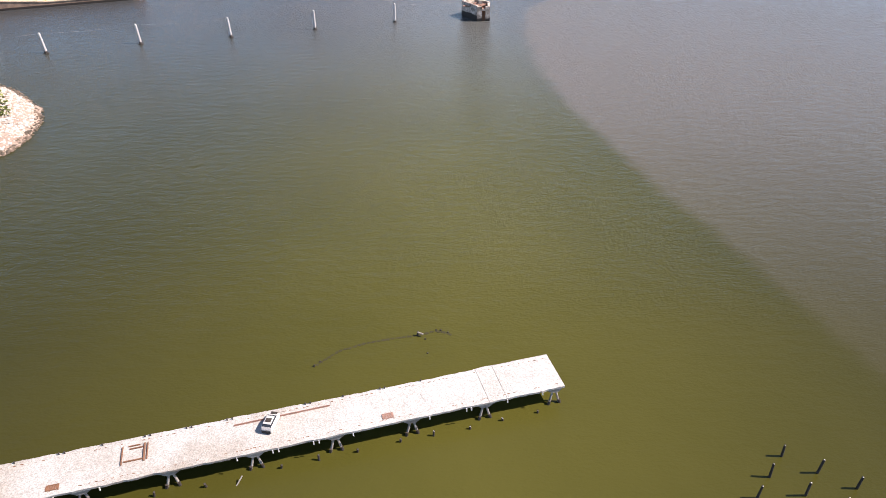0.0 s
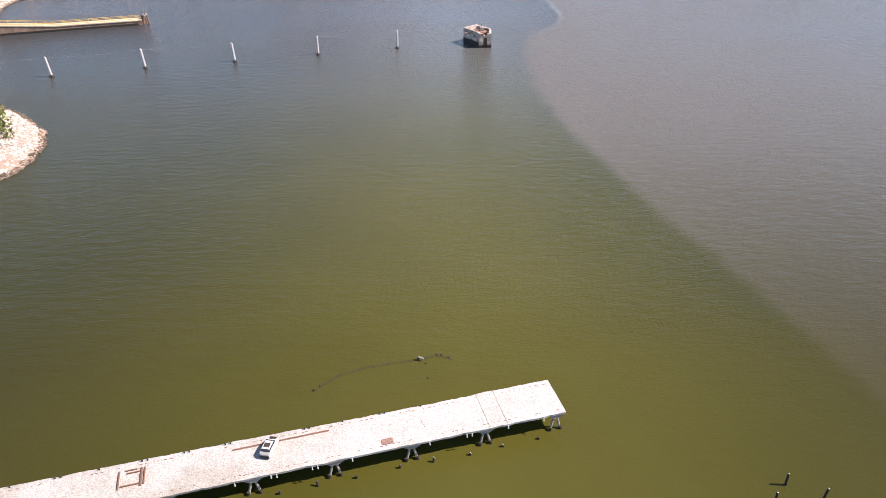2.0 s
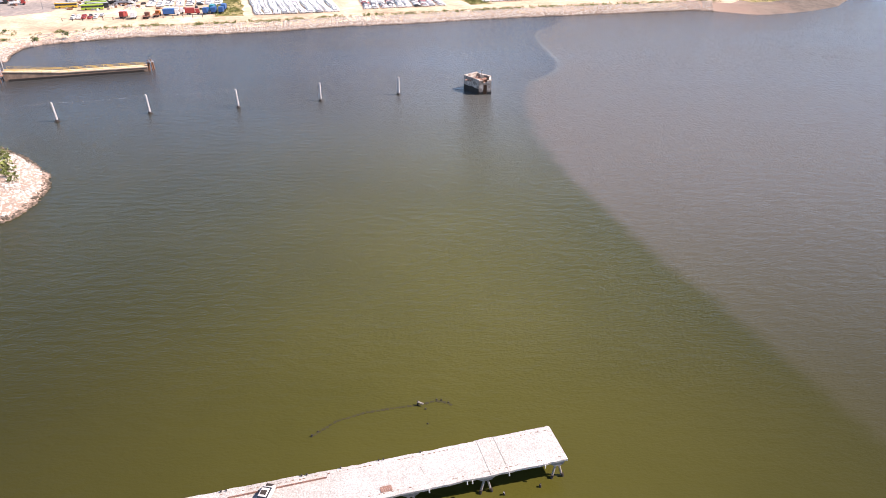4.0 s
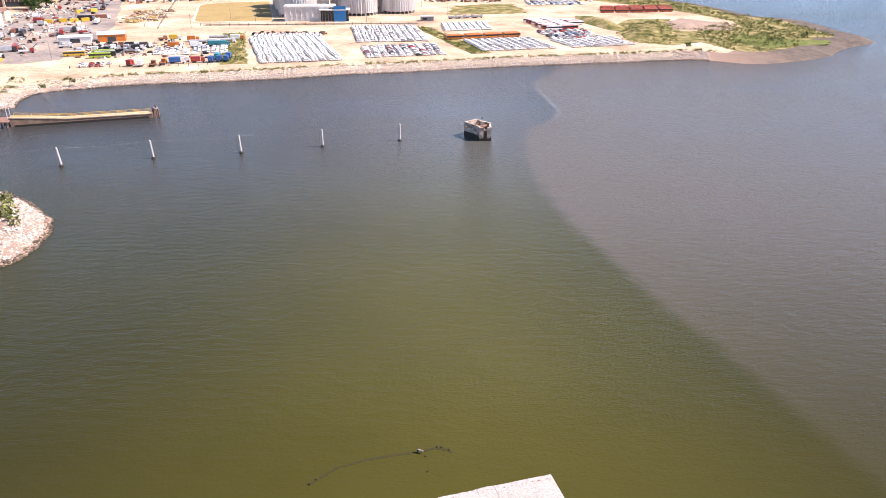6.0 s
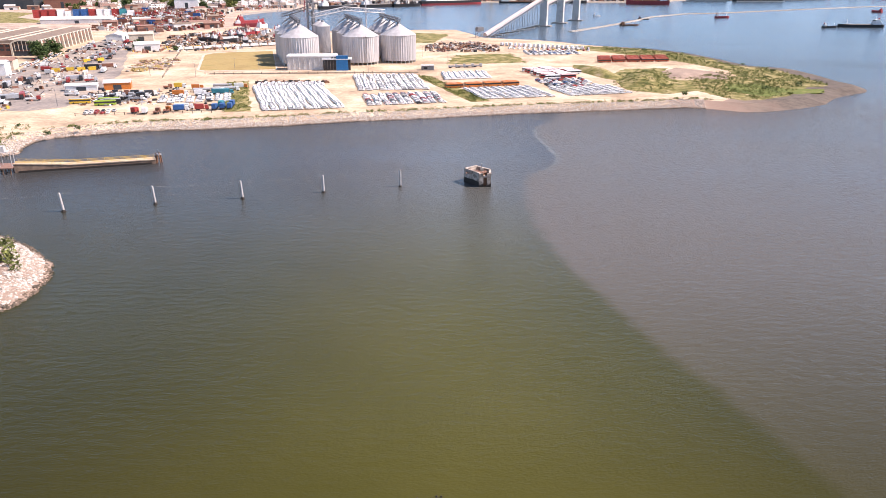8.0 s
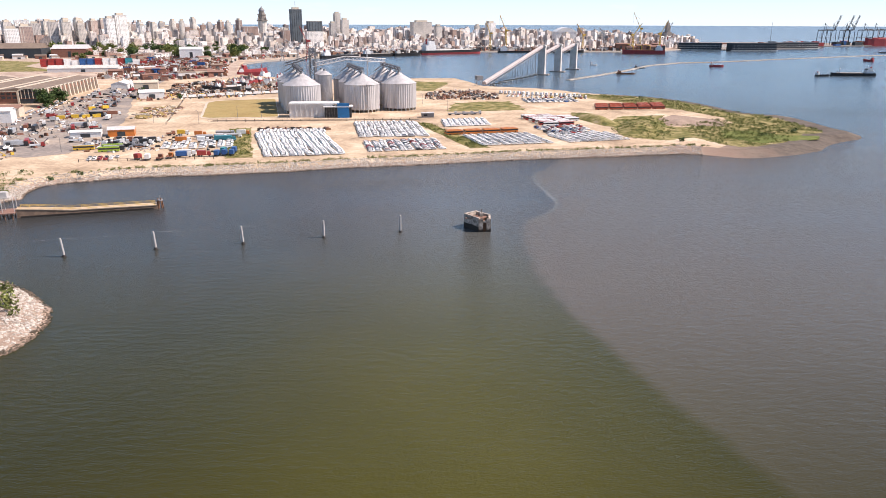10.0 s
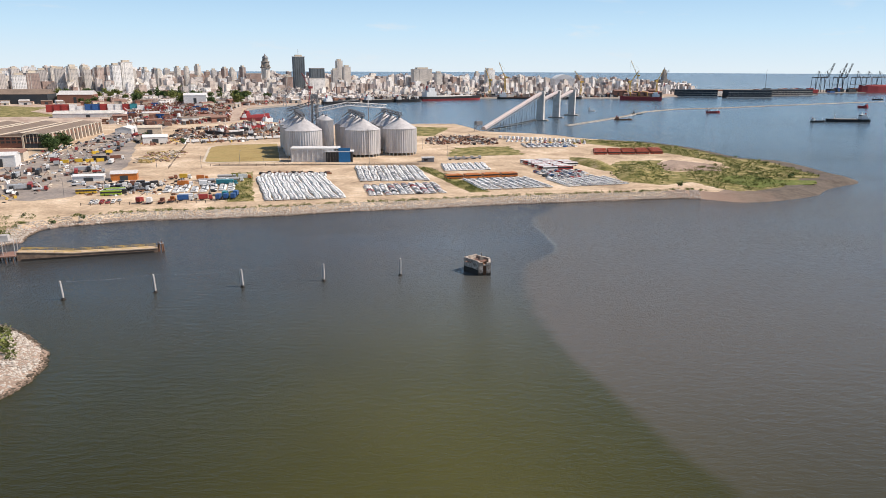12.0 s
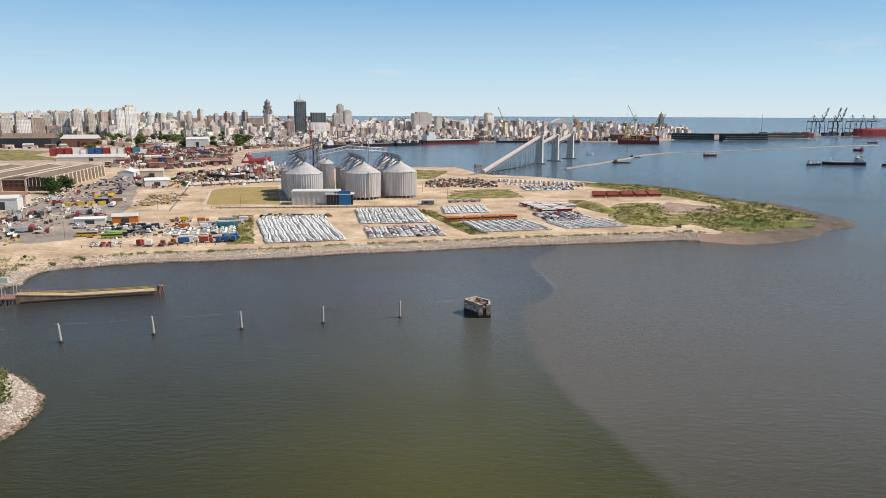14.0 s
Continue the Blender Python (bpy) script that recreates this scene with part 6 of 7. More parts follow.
def ship(x, y, yaw, L, B, D, hull, label, group="", boot=None, house=WHITE, cranes=0, deck=None, cat="ship"):
    th = thing("ship" if cat == "ship" else "boat", pose(x, y, 0, 0, 0, yaw), label, cat, group)
    part("hull", hull_geo(L, B, D), hull, th)
    if boot:
        g = hull_geo(L * 1.002, B * 1.02, D * 0.45, 0.0)
        part("boot_topping", g, boot, th, "red lower hull")
    if deck:
        g = Geo()
        g.box((0.05 * L, 0, D - 0.35), (L * 0.6, B * 0.7, D * 0.25), 0, 0, 0.9)
        part("hatch_cover", g, deck, th)
    g = Geo()
    h = max(2.5, L * 0.07)
    g.box((-0.36 * L, 0, D - 0.4), (L * 0.16, B * 0.8, h))
    g.box((-0.35 * L, 0, D - 0.4 + h), (L * 0.10, B * 0.7, h * 0.7))
    dh = part("deckhouse", g, house, th)
    g = Geo()
    g.box((-0.295 * L, 0, D - 0.4 + h * 1.2), (L * 0.012, B * 0.66, h * 0.3))
    part("bridge_window", g, GLASS, dh)
    g = Geo()
    g.cone((-0.40 * L, 0, D + h * 1.2), B * 0.10, B * 0.08, h * 0.9, 8)
    part("funnel", g, HULLRED, th)
    g = Geo()
    g.bar((0.3 * L, 0, D), (0.3 * L, 0, D + h * 1.7), 0.02 * L ** 0.7 + 0.05, 5)
    g.bar((-0.33 * L, 0, D + h * 1.6), (-0.33 * L, 0, D + h * 2.6), 0.02 * L ** 0.6 + 0.05, 5)
    part("mast", g, house, th)
    for k in range(cranes):
        g = Geo()
        cx = -0.15 * L + 0.2 * L * k
        g.bar((cx, 0, D), (cx, 0, D + h * 1.6), 0.9, 6)
        g.bar((cx, 0, D + h * 1.5), (cx + 0.14 * L, 0, D + h * 2.0), 0.6, 5)
        part("deck_crane", g, YELLOW, th)
    return th


ship(504, 1358, 4, 26, 7, 3.2, HULLRED, "small red and white fishing vessel at anchor", "boats in the bay", cat="boat")
ship(289, 1163, 8, 30, 7, 1.6, RUST, "rusty low work barge beside the breakwater", "boats in the bay", cat="boat", house=RUST)
ship(634, 1138, 176, 66, 14, 4.2, HULLBLK, "long dark bunker barge with pale deck gear", "barges in the bay", deck=CONC)
ship(583, 1128, 10, 24, 7, 2.4, HULLBLK, "dark harbour tug moored to a barge", "boats in the bay", cat="boat")
ship(700, 1120, 186, 34, 9, 3.0, HULLBLK, "dark tug with pale deckhouse", "boats in the bay", cat="boat")
ship(898, 1560, 120, 22, 8, 4.0, HULLRED, "small red tug in the bay", "boats in the bay", cat="boat", house=HULLRED)
ship(285, 1395, 10, 14, 4.5, 2.0, WHITE, "small white launch in the harbour", "boats in the bay", cat="boat")
ship(350, 1310, 15, 22, 5, 0.9, HULLBLK, "low dark pontoon in the harbour", "boats in the bay", cat="boat", house=HULLBLK)
ship(1180, 1985, 185, 30, 7, 2.4, HULLBLK, "dark pilot boat near the terminal", "boats in the bay", cat="boat")
ship(20, 1862, 35, 185, 26, 10, HULLBLK, "black cargo ship with red boot topping at the quay", "ships at the quay", boot=HULLRED, deck=CONC_PALE)
ship(-230, 1655, 40, 100, 16, 6, HULLBLK, "dark coaster moored at the quay", "ships at the quay", deck=DARK)
ship(-150, 1730, 35, 90, 15, 6, HULLBLK, "dark moored freighter with grey deck", "ships at the quay", deck=CONC)
ship(-85, 1762, 30, 70, 13, 6, HULLBLK, "dark moored trawler beside the quay", "ships at the quay", house=CONC_PALE)
ship(200, 1968, 4, 110, 15, 4, HULLBLK, "long dark barge at the quay", "ships at the quay", deck=RUST)
ship(330, 1975, 2, 90, 14, 5, HULLBLK, "dark freighter at the quay", "ships at the quay", deck=RUST)
ship(512, 1895, 168, 105, 18, 9, HULLRED, "red bulk carrier with white bridge and yellow gear", "ships at the quay", cranes=3, deck=RUST)
ship(760, 2330, 5, 150, 24, 13, HULLBLK, "dark ship behind the harbour mole", "ships at the quay")
ship(1600, 2640, 203, 300, 40, 22, HULLRED, "large red container ship at the terminal", "ships at the quay", deck=HULLRED)
for k in range(22):
    x, y = rr.uniform(-275, -190), rr.uniform(800, 1000)
    col = rr.choice([HULLRED, WHITE, WHITE, CONC, HULLBLK, HULLRED, RUST])
    o = ship(x, y, rr.uniform(20, 160), rr.uniform(15, 28), rr.uniform(5, 7), 3.2, col, "fishing boat laid up on the boatyard ground", "boats in the boatyard", cat="boat", house=rr.choice([WHITE, WHITE, CONC_PALE, RUSTRED]))
    o.matrix_basis = pose(x, y, LANDZ + 1.2, 0, 0, rr.uniform(20, 160))
ship(-300, 1165, 60, 60, 10, 6, HULLRED, "red trawler at the inner basin", "boats in the boatyard", cat="boat", house=HULLRED)
ship(-285, 1100, 20, 45, 9, 6, HULLRED, "red trawler moored by the boatyard", "boats in the boatyard", cat="boat")
ship(-262, 1085, 75, 26, 7, 5, WHITE, "white trawler moored by the boatyard", "boats in the boatyard", cat="boat")


# ---------------- cranes ----------------
def tower_crane(x, y, h, boom, yaw, mat, label, z=LANDZ):
    th = thing("harbour_crane", pose(x, y, z, 0, 0, yaw), label, "crane", "harbour cranes")
    g = Geo()
    for a in (-1, 1):
        for b in (-1, 1):
            g.bar((4 * a, 4 * b, 0), (1.6 * a, 1.6 * b, h * 0.25), 0.6, 4)
    part("portal", g, mat, th)
    part("tower", lattice(Geo(), (0, 0, h * 0.25), (0, 0, h * 0.6), 3.0, 4, 0.42), mat, th)
    g = Geo()
    g.box((-2, 0, h * 0.55), (8, 4.5, 4.5))
    part("cab", g, mat, th)
    part("boom", lattice(Geo(), (1, 0, h * 0.58), (boom, 0, h), 1.5, 6, 0.24), mat, th)
    g = Geo()
    g.bar((-3, 0, h * 0.75), (boom, 0, h), 0.16, 4)
    g.bar((boom, 0, h), (boom, 0, h * 0.5), 0.12, 4)
    part("stay", g, STEEL, th)
    return th


for x, y, h, boom, yaw, mat, lb in ((169, 2010, 92, 18, 190, YELLOW, "yellow"), (127, 2010, 78, 14, 150, YELLOW, "yellow"), (385, 2050, 70, 22, 200, YELLOW, "yellow"), (520, 2040, 72, 26, 20, YELLOW, "yellow"),
                                    (560, 2120, 100, 22, 170, YELLOW, "yellow"), (600, 2060, 76, 20, 20, YELLOW, "yellow"), (-265, 1452, 66, 14, 200, HULLRED, "red"), (640, 2150, 74, 20, 10, STEEL, "grey"), (450, 2060, 60, 20, 150, STEEL, "grey"),
                                    (-290, 1480, 40, 26, 160, POST, "white"), (-315, 1450, 36, 24, 20, POST, "white"), (-350, 1520, 36, 28, 15, POST, "white")):
    tower_crane(x, y, h, boom, yaw, mat, lb + " lattice harbour crane on a portal")


def quay_crane(x, y, yaw, up):
    th = thing("container_crane", pose(x, y, 3, 0, 0, yaw), "tall grey container crane at the terminal", "crane", "container cranes")
    for a in (-1, 1):
        g = Geo()
        for b in (-1, 1):
            g.bar((12 * b, 11 * a, 0), (12 * b, 8 * a, 50), 1.1, 4)
        g.bar((-12, 9.5 * a, 24), (12, 9.5 * a, 24), 0.8, 4)
        part("leg_frame", g, DARK, th)
    g = Geo()
    g.box((-4, 0, 48), (32, 4, 3))
    part("trolley_beam", g, DARK, th)
    g = lattice(Geo(), (12, 0, 50), (34, 0, 98) if up else (46, 0, 50), 3.4, 14, 0.55)
    part("boom", g, DARK, th)
    g = Geo()
    g.bar((12, -6, 50), (6, 0, 72), 0.8, 4)
    g.bar((12, 6, 50), (6, 0, 72), 0.8, 4)
    g.bar((6, 0, 72), (-19, 0, 51), 0.4, 4)
    g.bar((6, 0, 72), (28, 0, 86) if up else (36, 0, 52), 0.4, 4)
    part("pylon", g, DARK, th)


for i, (x, y, up) in enumerate(((1300, 2560, False), (1335, 2570, True), (1385, 2580, True), (1410, 2590, True), (1470, 2620, False), (1520, 2640, False), (1570, 2660, False))):
    quay_crane(x, y, 20, up)
pg = Geo()
pg.prism([(660, 2195), (820, 2160), (1190, 2330), (1230, 2480), (1330, 2520), (1800, 2700), (1800, 3000), (900, 2900), (700, 2500)], -2, 2.2)
solid("ground_terminal", pg, CONC, "grey concrete port terminal mole", "ground", kind="structure")
for x0, y0, L, yaw, h in ((752, 2182, 120, -14, 19), (884, 2130, 128, 2, 20), (1085, 2310, 165, 18, 17)):
    th = thing("dark_warehouse", pose(x0, y0, 0, 0, 0, yaw), "long dark stacked terminal warehouse on the mole", "warehouse", "terminal warehouses")
    g = Geo()
    g.box((0, 0, -1), (L, 40, h + 1))
    part("wall", g, DARK, th)
    for i in range(int(L / 12)):
        g = Geo()
        g.box((-L / 2 + 6 + 12 * i, -20.2, 1.5), (0.7, 0.5, h - 3), 0, 0)
        part("pilaster", g, STEEL, th)
    g = Geo()
    g.box((0, 0, h), (L + 2, 42, 1.2), 0, 0, 0.99)
    part("roof", g, DARK, th)
    for z in (h * 0.35, h * 0.68):
        g = Geo()
        g.box((0, -20.5, z), (L - 2, 1.0, 0.7))
        part("ledge", g, CONC_PALE, th)
    g = Geo()
    g.box((0, -21, -1), (L + 8, 3, 2.8))
    part("quay_edge", g, CONC_PALE, th)
for k in range(70):
    x = rr.uniform(760, 1560)
    y = 2260 + (x - 760) * 0.42 + rr.uniform(10, 120)
    g = Geo()
    solid("container_block", Geo().box((0, 0, 0), (rr.choice([12, 24, 36]), 12, rr.choice([5, 8, 11, 14])), 0, 0, 1, 0.05), rr.choice([PAINTS["red"], DARK, PAINTS["brown"], CONC_PALE, PAINTS["blue"], DARK]), "stacked shipping containers on the terminal", "container stack", "terminal container stacks", m=pose(x, y, 2.2, 0, 0, 22))
g = Geo()
g.bar((1010, 2300, 2), (1010, 2300, 78), 0.9, 6, 0, 0.4)
solid("radio_mast", g, STEEL, "thin grey radio mast on the mole", "mast")
g = Geo()
g.prism([(1230, 1990), (1600, 1960), (1600, 1972), (1230, 2000)], -2, 2.2)
solid("outer_mole", g, DARK, "low dark outer mole", "mole")

# ---------------- left warehouse block ----------------
wh = thing("warehouse", pose(-386, 699, LANDZ, 0, 0, 8.5), "big old warehouse with brown shallow roofs and cream buttresses", "warehouse")
# local: -x along the front, +y along the side
WL, WD, WH_ = 168.0, 172.0, 12.0
g = Geo()
g.box((-WL / 2, WD / 2, 0), (WL, WD, WH_))
part("wall", g, BRICK, wh)
nb_ = 4
w = WL / nb_
for k in range(nb_):
    x1 = -k * w
    g = Geo()
    rings = [[(x1 - w * t, y, WH_ + (2.6 * (1 - abs(2 * t - 1)) if 0 < t < 1 else 0.02)) for t in (0, 0.1, 0.5, 0.9, 1.0)] for y in (-0.6, WD + 0.8)]
    g.loft([r + [(r[-1][0], r[-1][1], WH_ - 0.6), (r[0][0], r[0][1], WH_ - 0.6)] for r in rings])
    part("roof", g, ROOFB, wh)
    for t, wd in ((0.04, 2.2), (0.5, 3.0)):
        g = Geo()
        g.box((x1 - w * t, WD / 2, WH_ + 2.6 * (1 - abs(2 * t - 1)) - 0.1), (wd, WD + 1, 0.6), 0, 0, 0.96)
        part("ridge_strip", g, CREAM, wh, "pale roof light strip")
    # arched bay, half as wide as the roof span
    ca_, hw = x1 - w * 0.25, w * 0.25
    n = 14
    vs = []
    for y in (-1.5, -0.5):
        vs += [(ca_ + hw * math.cos(math.pi * i / n), y, WH_ - 1.5 + 4.5 * math.sin(math.pi * i / n)) for i in range(n + 1)]
        vs += [(ca_ + (hw - 1.4) * math.cos(math.pi * i / n), y, WH_ - 1.5 + 3.2 * math.sin(math.pi * i / n)) for i in range(n + 1)]
    m2 = n + 1
    fs = []
    for i in range(n):
        fs += [(i, i + 1, m2 + i + 1, m2 + i), (2 * m2 + i, 3 * m2 + i, 3 * m2 + i + 1, 2 * m2 + i + 1), (i, 2 * m2 + i, 2 * m2 + i + 1, i + 1), (m2 + i, m2 + i + 1, 3 * m2 + i + 1, 3 * m2 + i)]
    g = Geo().add(vs, fs)
    part("arch_trim", g, CREAM, wh, "cream arched gable trim")
    g = Geo()
    g.loft([[(ca_ + (hw - 1.2) * math.cos(math.pi * i / n), y, WH_ - 1.6 + 3.4 * math.sin(math.pi * i / n)) for i in range(n + 1)] for y in (-0.9, 0.2)])
    part("arch_glazing", g, GLASS, wh, "dark arched window")
    for dx in (-0.66, -0.33, 0.0, 0.33, 0.66):
        g = Geo()
        g.box((ca_ + hw * dx, -1.0, 4.5), (0.5, 0.4, WH_ - 4.5 + 1.5 * (1 - abs(dx))))
        part("mullion", g, CREAM, wh)
    for z0, z1 in ((0.0, 4.2), (5.4, 9.6)):
        g = Geo()
        g.box((ca_, -0.3, z0), (2 * hw - 3.4, 0.7, z1 - z0))
        part("door" if z0 == 0 else "window_band", g, DARK, wh)
    for dx in (-1, 1):
        g = Geo()
        g.box((ca_ + dx * (hw - 0.8), -1.0, 0), (1.7, 1.8, WH_ - 1.2), 0, 0, 0.95)
        part("pier", g, CREAM, wh)
    # brick bay beside it with two rows of windows
    for z in (4.6, 8.0):
        for i in range(4):
            g = Geo()
            g.box((x1 - w * (0.57 + 0.12 * i), -0.2, z), (3.2, 0.6, 2.0))
            part("window", g, GLASS, wh)
    g = Geo()
    g.box((x1 - w * 0.75, -0.4, WH_ - 1.0), (w * 0.5 - 1.0, 0.9, 0.6))
    part("cornice", g, CREAM, wh)
for i in range(15):
    g = Geo()
    y = 3 + (WD - 6) * i / 14
    g.loft([[(0, y - 1.6, 0), (2.6, y - 1.6, 0), (2.6, y + 1.6, 0), (0, y + 1.6, 0)], [(0, y - 1.6, WH_ + 1), (1.6, y - 1.6, WH_ + 1), (1.6, y + 1.6, WH_ + 1), (0, y + 1.6, WH_ + 1)]])
    part("buttress", g, CREAM, wh)
    if i < 14:
        g = Geo()
        g.box((0.2, y + 5.9, 1), (0.5, 5.6, 6.5))
        part("gate", g, DARK, wh)


def shed(x, y, L, W, h, yaw, wall, roof, label, group="port sheds"):
    th = thing("shed", pose(x, y, LANDZ, 0, 0, yaw), label, "shed", group)
    g = Geo()
    g.box((0, 0, 0), (L, W, h))
    part("wall", g, wall, th)
    g = Geo()
    r = h + W * 0.16
    g.loft([[(sx * (L / 2 + 0.5), -W / 2 - 0.5, h), (sx * (L / 2 + 0.5), 0, r), (sx * (L / 2 + 0.5), W / 2 + 0.5, h), (sx * (L / 2 + 0.5), 0, r - 0.4 - W * 0.02)] for sx in (-1, 1)])
    g.loft([[(sx * (L / 2 - 0.1), -W / 2, h - 0.02), (sx * (L / 2 - 0.1), 0, r - 0.3), (sx * (L / 2 - 0.1), W / 2, h - 0.02)] for sx in (-1, 1)])
    part("roof", g, roof, th)
    g = Geo()
    g.box((0, -W / 2 - 0.03, 0), (min(6, L * 0.3), 0.2, h * 0.7))
    part("door", g, DARK, th)
    return th


shed(-350, 566, 24, 14, 9, 14, WHITE, WHITE, "white block shed beside the asphalt yard")
shed(-372, 600, 40, 16, 7, 15, CREAM, RUSTRED, "low shed with a rusty roof")
shed(-224, 500, 17, 11, 4.6, 18, PAINTS["orange"], GREYW, "open orange shed with a pale roof")
shed(-245, 492, 20, 7, 3.8, 14, WHITE, WHITE, "long white shed in the scrap yard")
shed(-300, 750, 24, 15, 6.5, 22, WHITE, WHITE, "white gabled shed beside the track")
shed(-378, 862, 30, 18, 6, 100, WHITE, WHITE, "white tent hall beside the warehouse")
shed(-345, 850, 26, 16, 8, 18, CREAM, CREAM, "cream two storey office by the road")
shed(-556, 1142, 100, 26, 6, 15, GREYW, CONC_PALE, "long low pale grey shed before the container row")
shed(-526, 1552, 46, 30, 19, 12, WHITE, WHITE, "tall white store block among port yards")
th_ = shed(-890, 1560, 100, 62, 20, 12, DARK, ROOFB, "big dark arched hall with open front")
shed(-800, 1600, 70, 50, 18, 12, BRICK, GREYW, "old hall with a pale roof")
for k in range(140):
    x, y = scatter([(-330, 960), (-300, 1080), (-385, 1330), (-400, 1480), (-330, 1620), (-260, 1700), (-150, 1790), (-500, 1950), (-1150, 2000), (-950, 1500), (-760, 1420), (-560, 1150), (-500, 1000)], 1, 400 + k)[0]
    if -740 < x < -490 and y < 1330:
        continue
    wall, roof, nm = rr.choice([(CREAM, RUSTRED, "cream shed with a rusty roof"), (WHITE, GREYW, "white port shed with a pale roof"), (BRICK, ROOFB, "brick shed with a brown roof"), (BRICK, RUSTRED, "red brick store with a rusty roof"), (CREAM, GREYW, "cream store with a pale roof"), (GREYW, ROOFB, "grey shed with a brown roof")])
    shed(x, y, rr.uniform(10, 30), rr.uniform(8, 17), rr.uniform(3.5, 8), rr.uniform(15, 50), wall, roof, nm + " among the port yards")
for k in range(15):
    t = k / 14
    x, y = -678 + 160 * t, 1254 + 56 * t
    col = ["red", "red", "red", "white", "white", "blue", "blue", "red", "white", "white", "red", "teal", "white", "red", "brown"][k]
    for lv in range([5, 5, 5, 5, 4, 5, 5, 5, 5, 5, 5, 5, 4, 3, 2][k]):
        container(pose(x, y, LANDZ + 0.1 + 2.62 * lv, 0, 0, 27), col, col + " shipping container in a tall stacked row", "tall container row")
for k in range(150):
    zone = [(-600, 1320), (-520, 1330), (-500, 1365), (-690, 1320)] if k < 30 else [(-420, 1000), (-330, 1040), (-400, 1300), (-410, 1480), (-520, 1650), (-640, 1500), (-520, 1200)]
    x, y = scatter(zone, 1, 900 + k)[0]
    col = rr.choice(["red", "brown", "white", "blue", "brown", "red", "white", "silver", "brown"])
    for lv in range(rr.choice([1, 2, 3]) if k < 60 else rr.choice([1, 1, 2])):
        container(pose(x, y, LANDZ + 0.1 + 2.62 * lv, 0, 0, rr.choice([6, 8, 10, 96])), col, col + " shipping container stacked in the port yard", "port yard containers")


# mixed scrap, machinery and stored goods lying about the yards
def clutter(name, poly, n, mats, label, seed, size=(1.5, 5.0), hmax=2.2):
    g = Geo()
    r = random.Random(seed)
    for x, y in scatter(poly, n, seed):
        k = r.random()
        if k < 0.5:
            g.box((x, y, LANDZ), (r.uniform(*size), r.uniform(1, 2.5), r.uniform(0.4, hmax)), r.uniform(0, 3.1), r.randrange(len(mats)), r.uniform(0.6, 1))
        elif k < 0.8:
            a = r.uniform(0, 6.3)
            L = r.uniform(*size)
            g.bar((x, y, LANDZ + 0.3), (x + L * math.cos(a), y + L * math.sin(a), LANDZ + r.uniform(0.2, hmax * 1.4)), r.uniform(0.15, 0.4), 6, r.randrange(len(mats)))
        else:
            g.put(STONES[r.randrange(6)], x, y, LANDZ + 0.3, r.uniform(0, 6), r.uniform(1, 2.6))
            g.m[-20:] = [r.randrange(len(mats))] * 20
    return solid(name, g, mats, label, "clutter", kind="stuff")


clutter("scrap_heap", [(-20, 742), (56, 739), (60, 800), (30, 850), (-16, 818)], 480, [RUST, RUST, STEEL, CONC, PAINTS["brown"], TYRE, RUSTRED, CONC_PALE], "heaps of scrap metal and machinery by the basin", 21)
clutter("stored_goods", [(-228, 445), (-186, 440), (-186, 480), (-235, 478)], 160, [RUST, TYRE, STEEL, PAINTS["silver"], WHITE], "scrap parts lying between old lorries", 22, (1, 4), 1.6)
clutter("timber_stack", [(-252, 582), (-228, 600), (-240, 668), (-272, 668)], 170, [DRYGRASS, RUSTRED, CREAM, CONC, DRYGRASS], "yellowish stacked timber and rubble", 23, (3, 9), 1.6)
clutter("boatyard_clutter", [(-300, 790), (-170, 820), (-190, 980), (-280, 1010), (-330, 900)], 1100, [RUST, STEEL, CONC, WHITE, TYRE, BRICK, CONC_PALE, RUSTRED, CONC, RUST, TYRE, CONC_BROWN], "mixed boatyard gear and machinery", 24, (2, 8), 3.0)
clutter("port_clutter", [(-380, 960), (-310, 1050), (-390, 1330), (-410, 1480), (-330, 1640), (-600, 1700), (-560, 1250), (-470, 1000)], 2800, [RUST, STEEL, CONC, WHITE, TYRE, BRICK, CONC_PALE, RUSTRED, CREAM, BRICK, RUST, CONC_BROWN, PAINTS["red"]], "mixed stored goods and vehicles in the port yards", 25, (2, 12), 5.0)
clutter("siding_clutter", [(-135, 524), (-84, 526), (-84, 536), (-136, 534)], 70, [RUST, TYRE, PAINTS["brown"]], "rusty machine parts behind the cars", 26, (1, 4), 1.8)
clutter("quay_clutter", [(-280, 1650), (-180, 1740), (-50, 1812), (110, 1992), (330, 2010), (590, 2030), (600, 2080), (100, 2060), (-100, 1900), (-300, 1720)], 1500, [RUST, STEEL, CONC, WHITE, WHITE, BRICK, DARK, HULLBLK, CONC_PALE, CREAM], "stored goods along the quay", 27, (5, 22), 9.0)
clutter("yard_oddments", [(-228, 424), (-132, 436), (-140, 505), (-232, 490)], 150, [RUST, TYRE, CONC, WHITE, STEEL, PAINTS["silver"]], "small parts and pallets lying in the lorry yard", 29, (0.8, 3.5), 1.4)
clutter("asphalt_oddments", [(-300, 440), (-252, 436), (-280, 600), (-335, 745), (-392, 900), (-352, 640), (-338, 540)], 260, [RUST, TYRE, CONC, WHITE, STEEL, BRICK, CREAM], "crates and scrap standing about the asphalt yard", 30, (1, 4.5), 2.2)
clutter("track_oddments", [(-300, 720), (-210, 760), (-190, 800), (-300, 800), (-340, 780)], 260, [RUST, TYRE, CONC, WHITE, STEEL, BRICK, CONC_BROWN, YELLOW], "machines and materials behind the track", 31, (1.5, 6), 2.6)
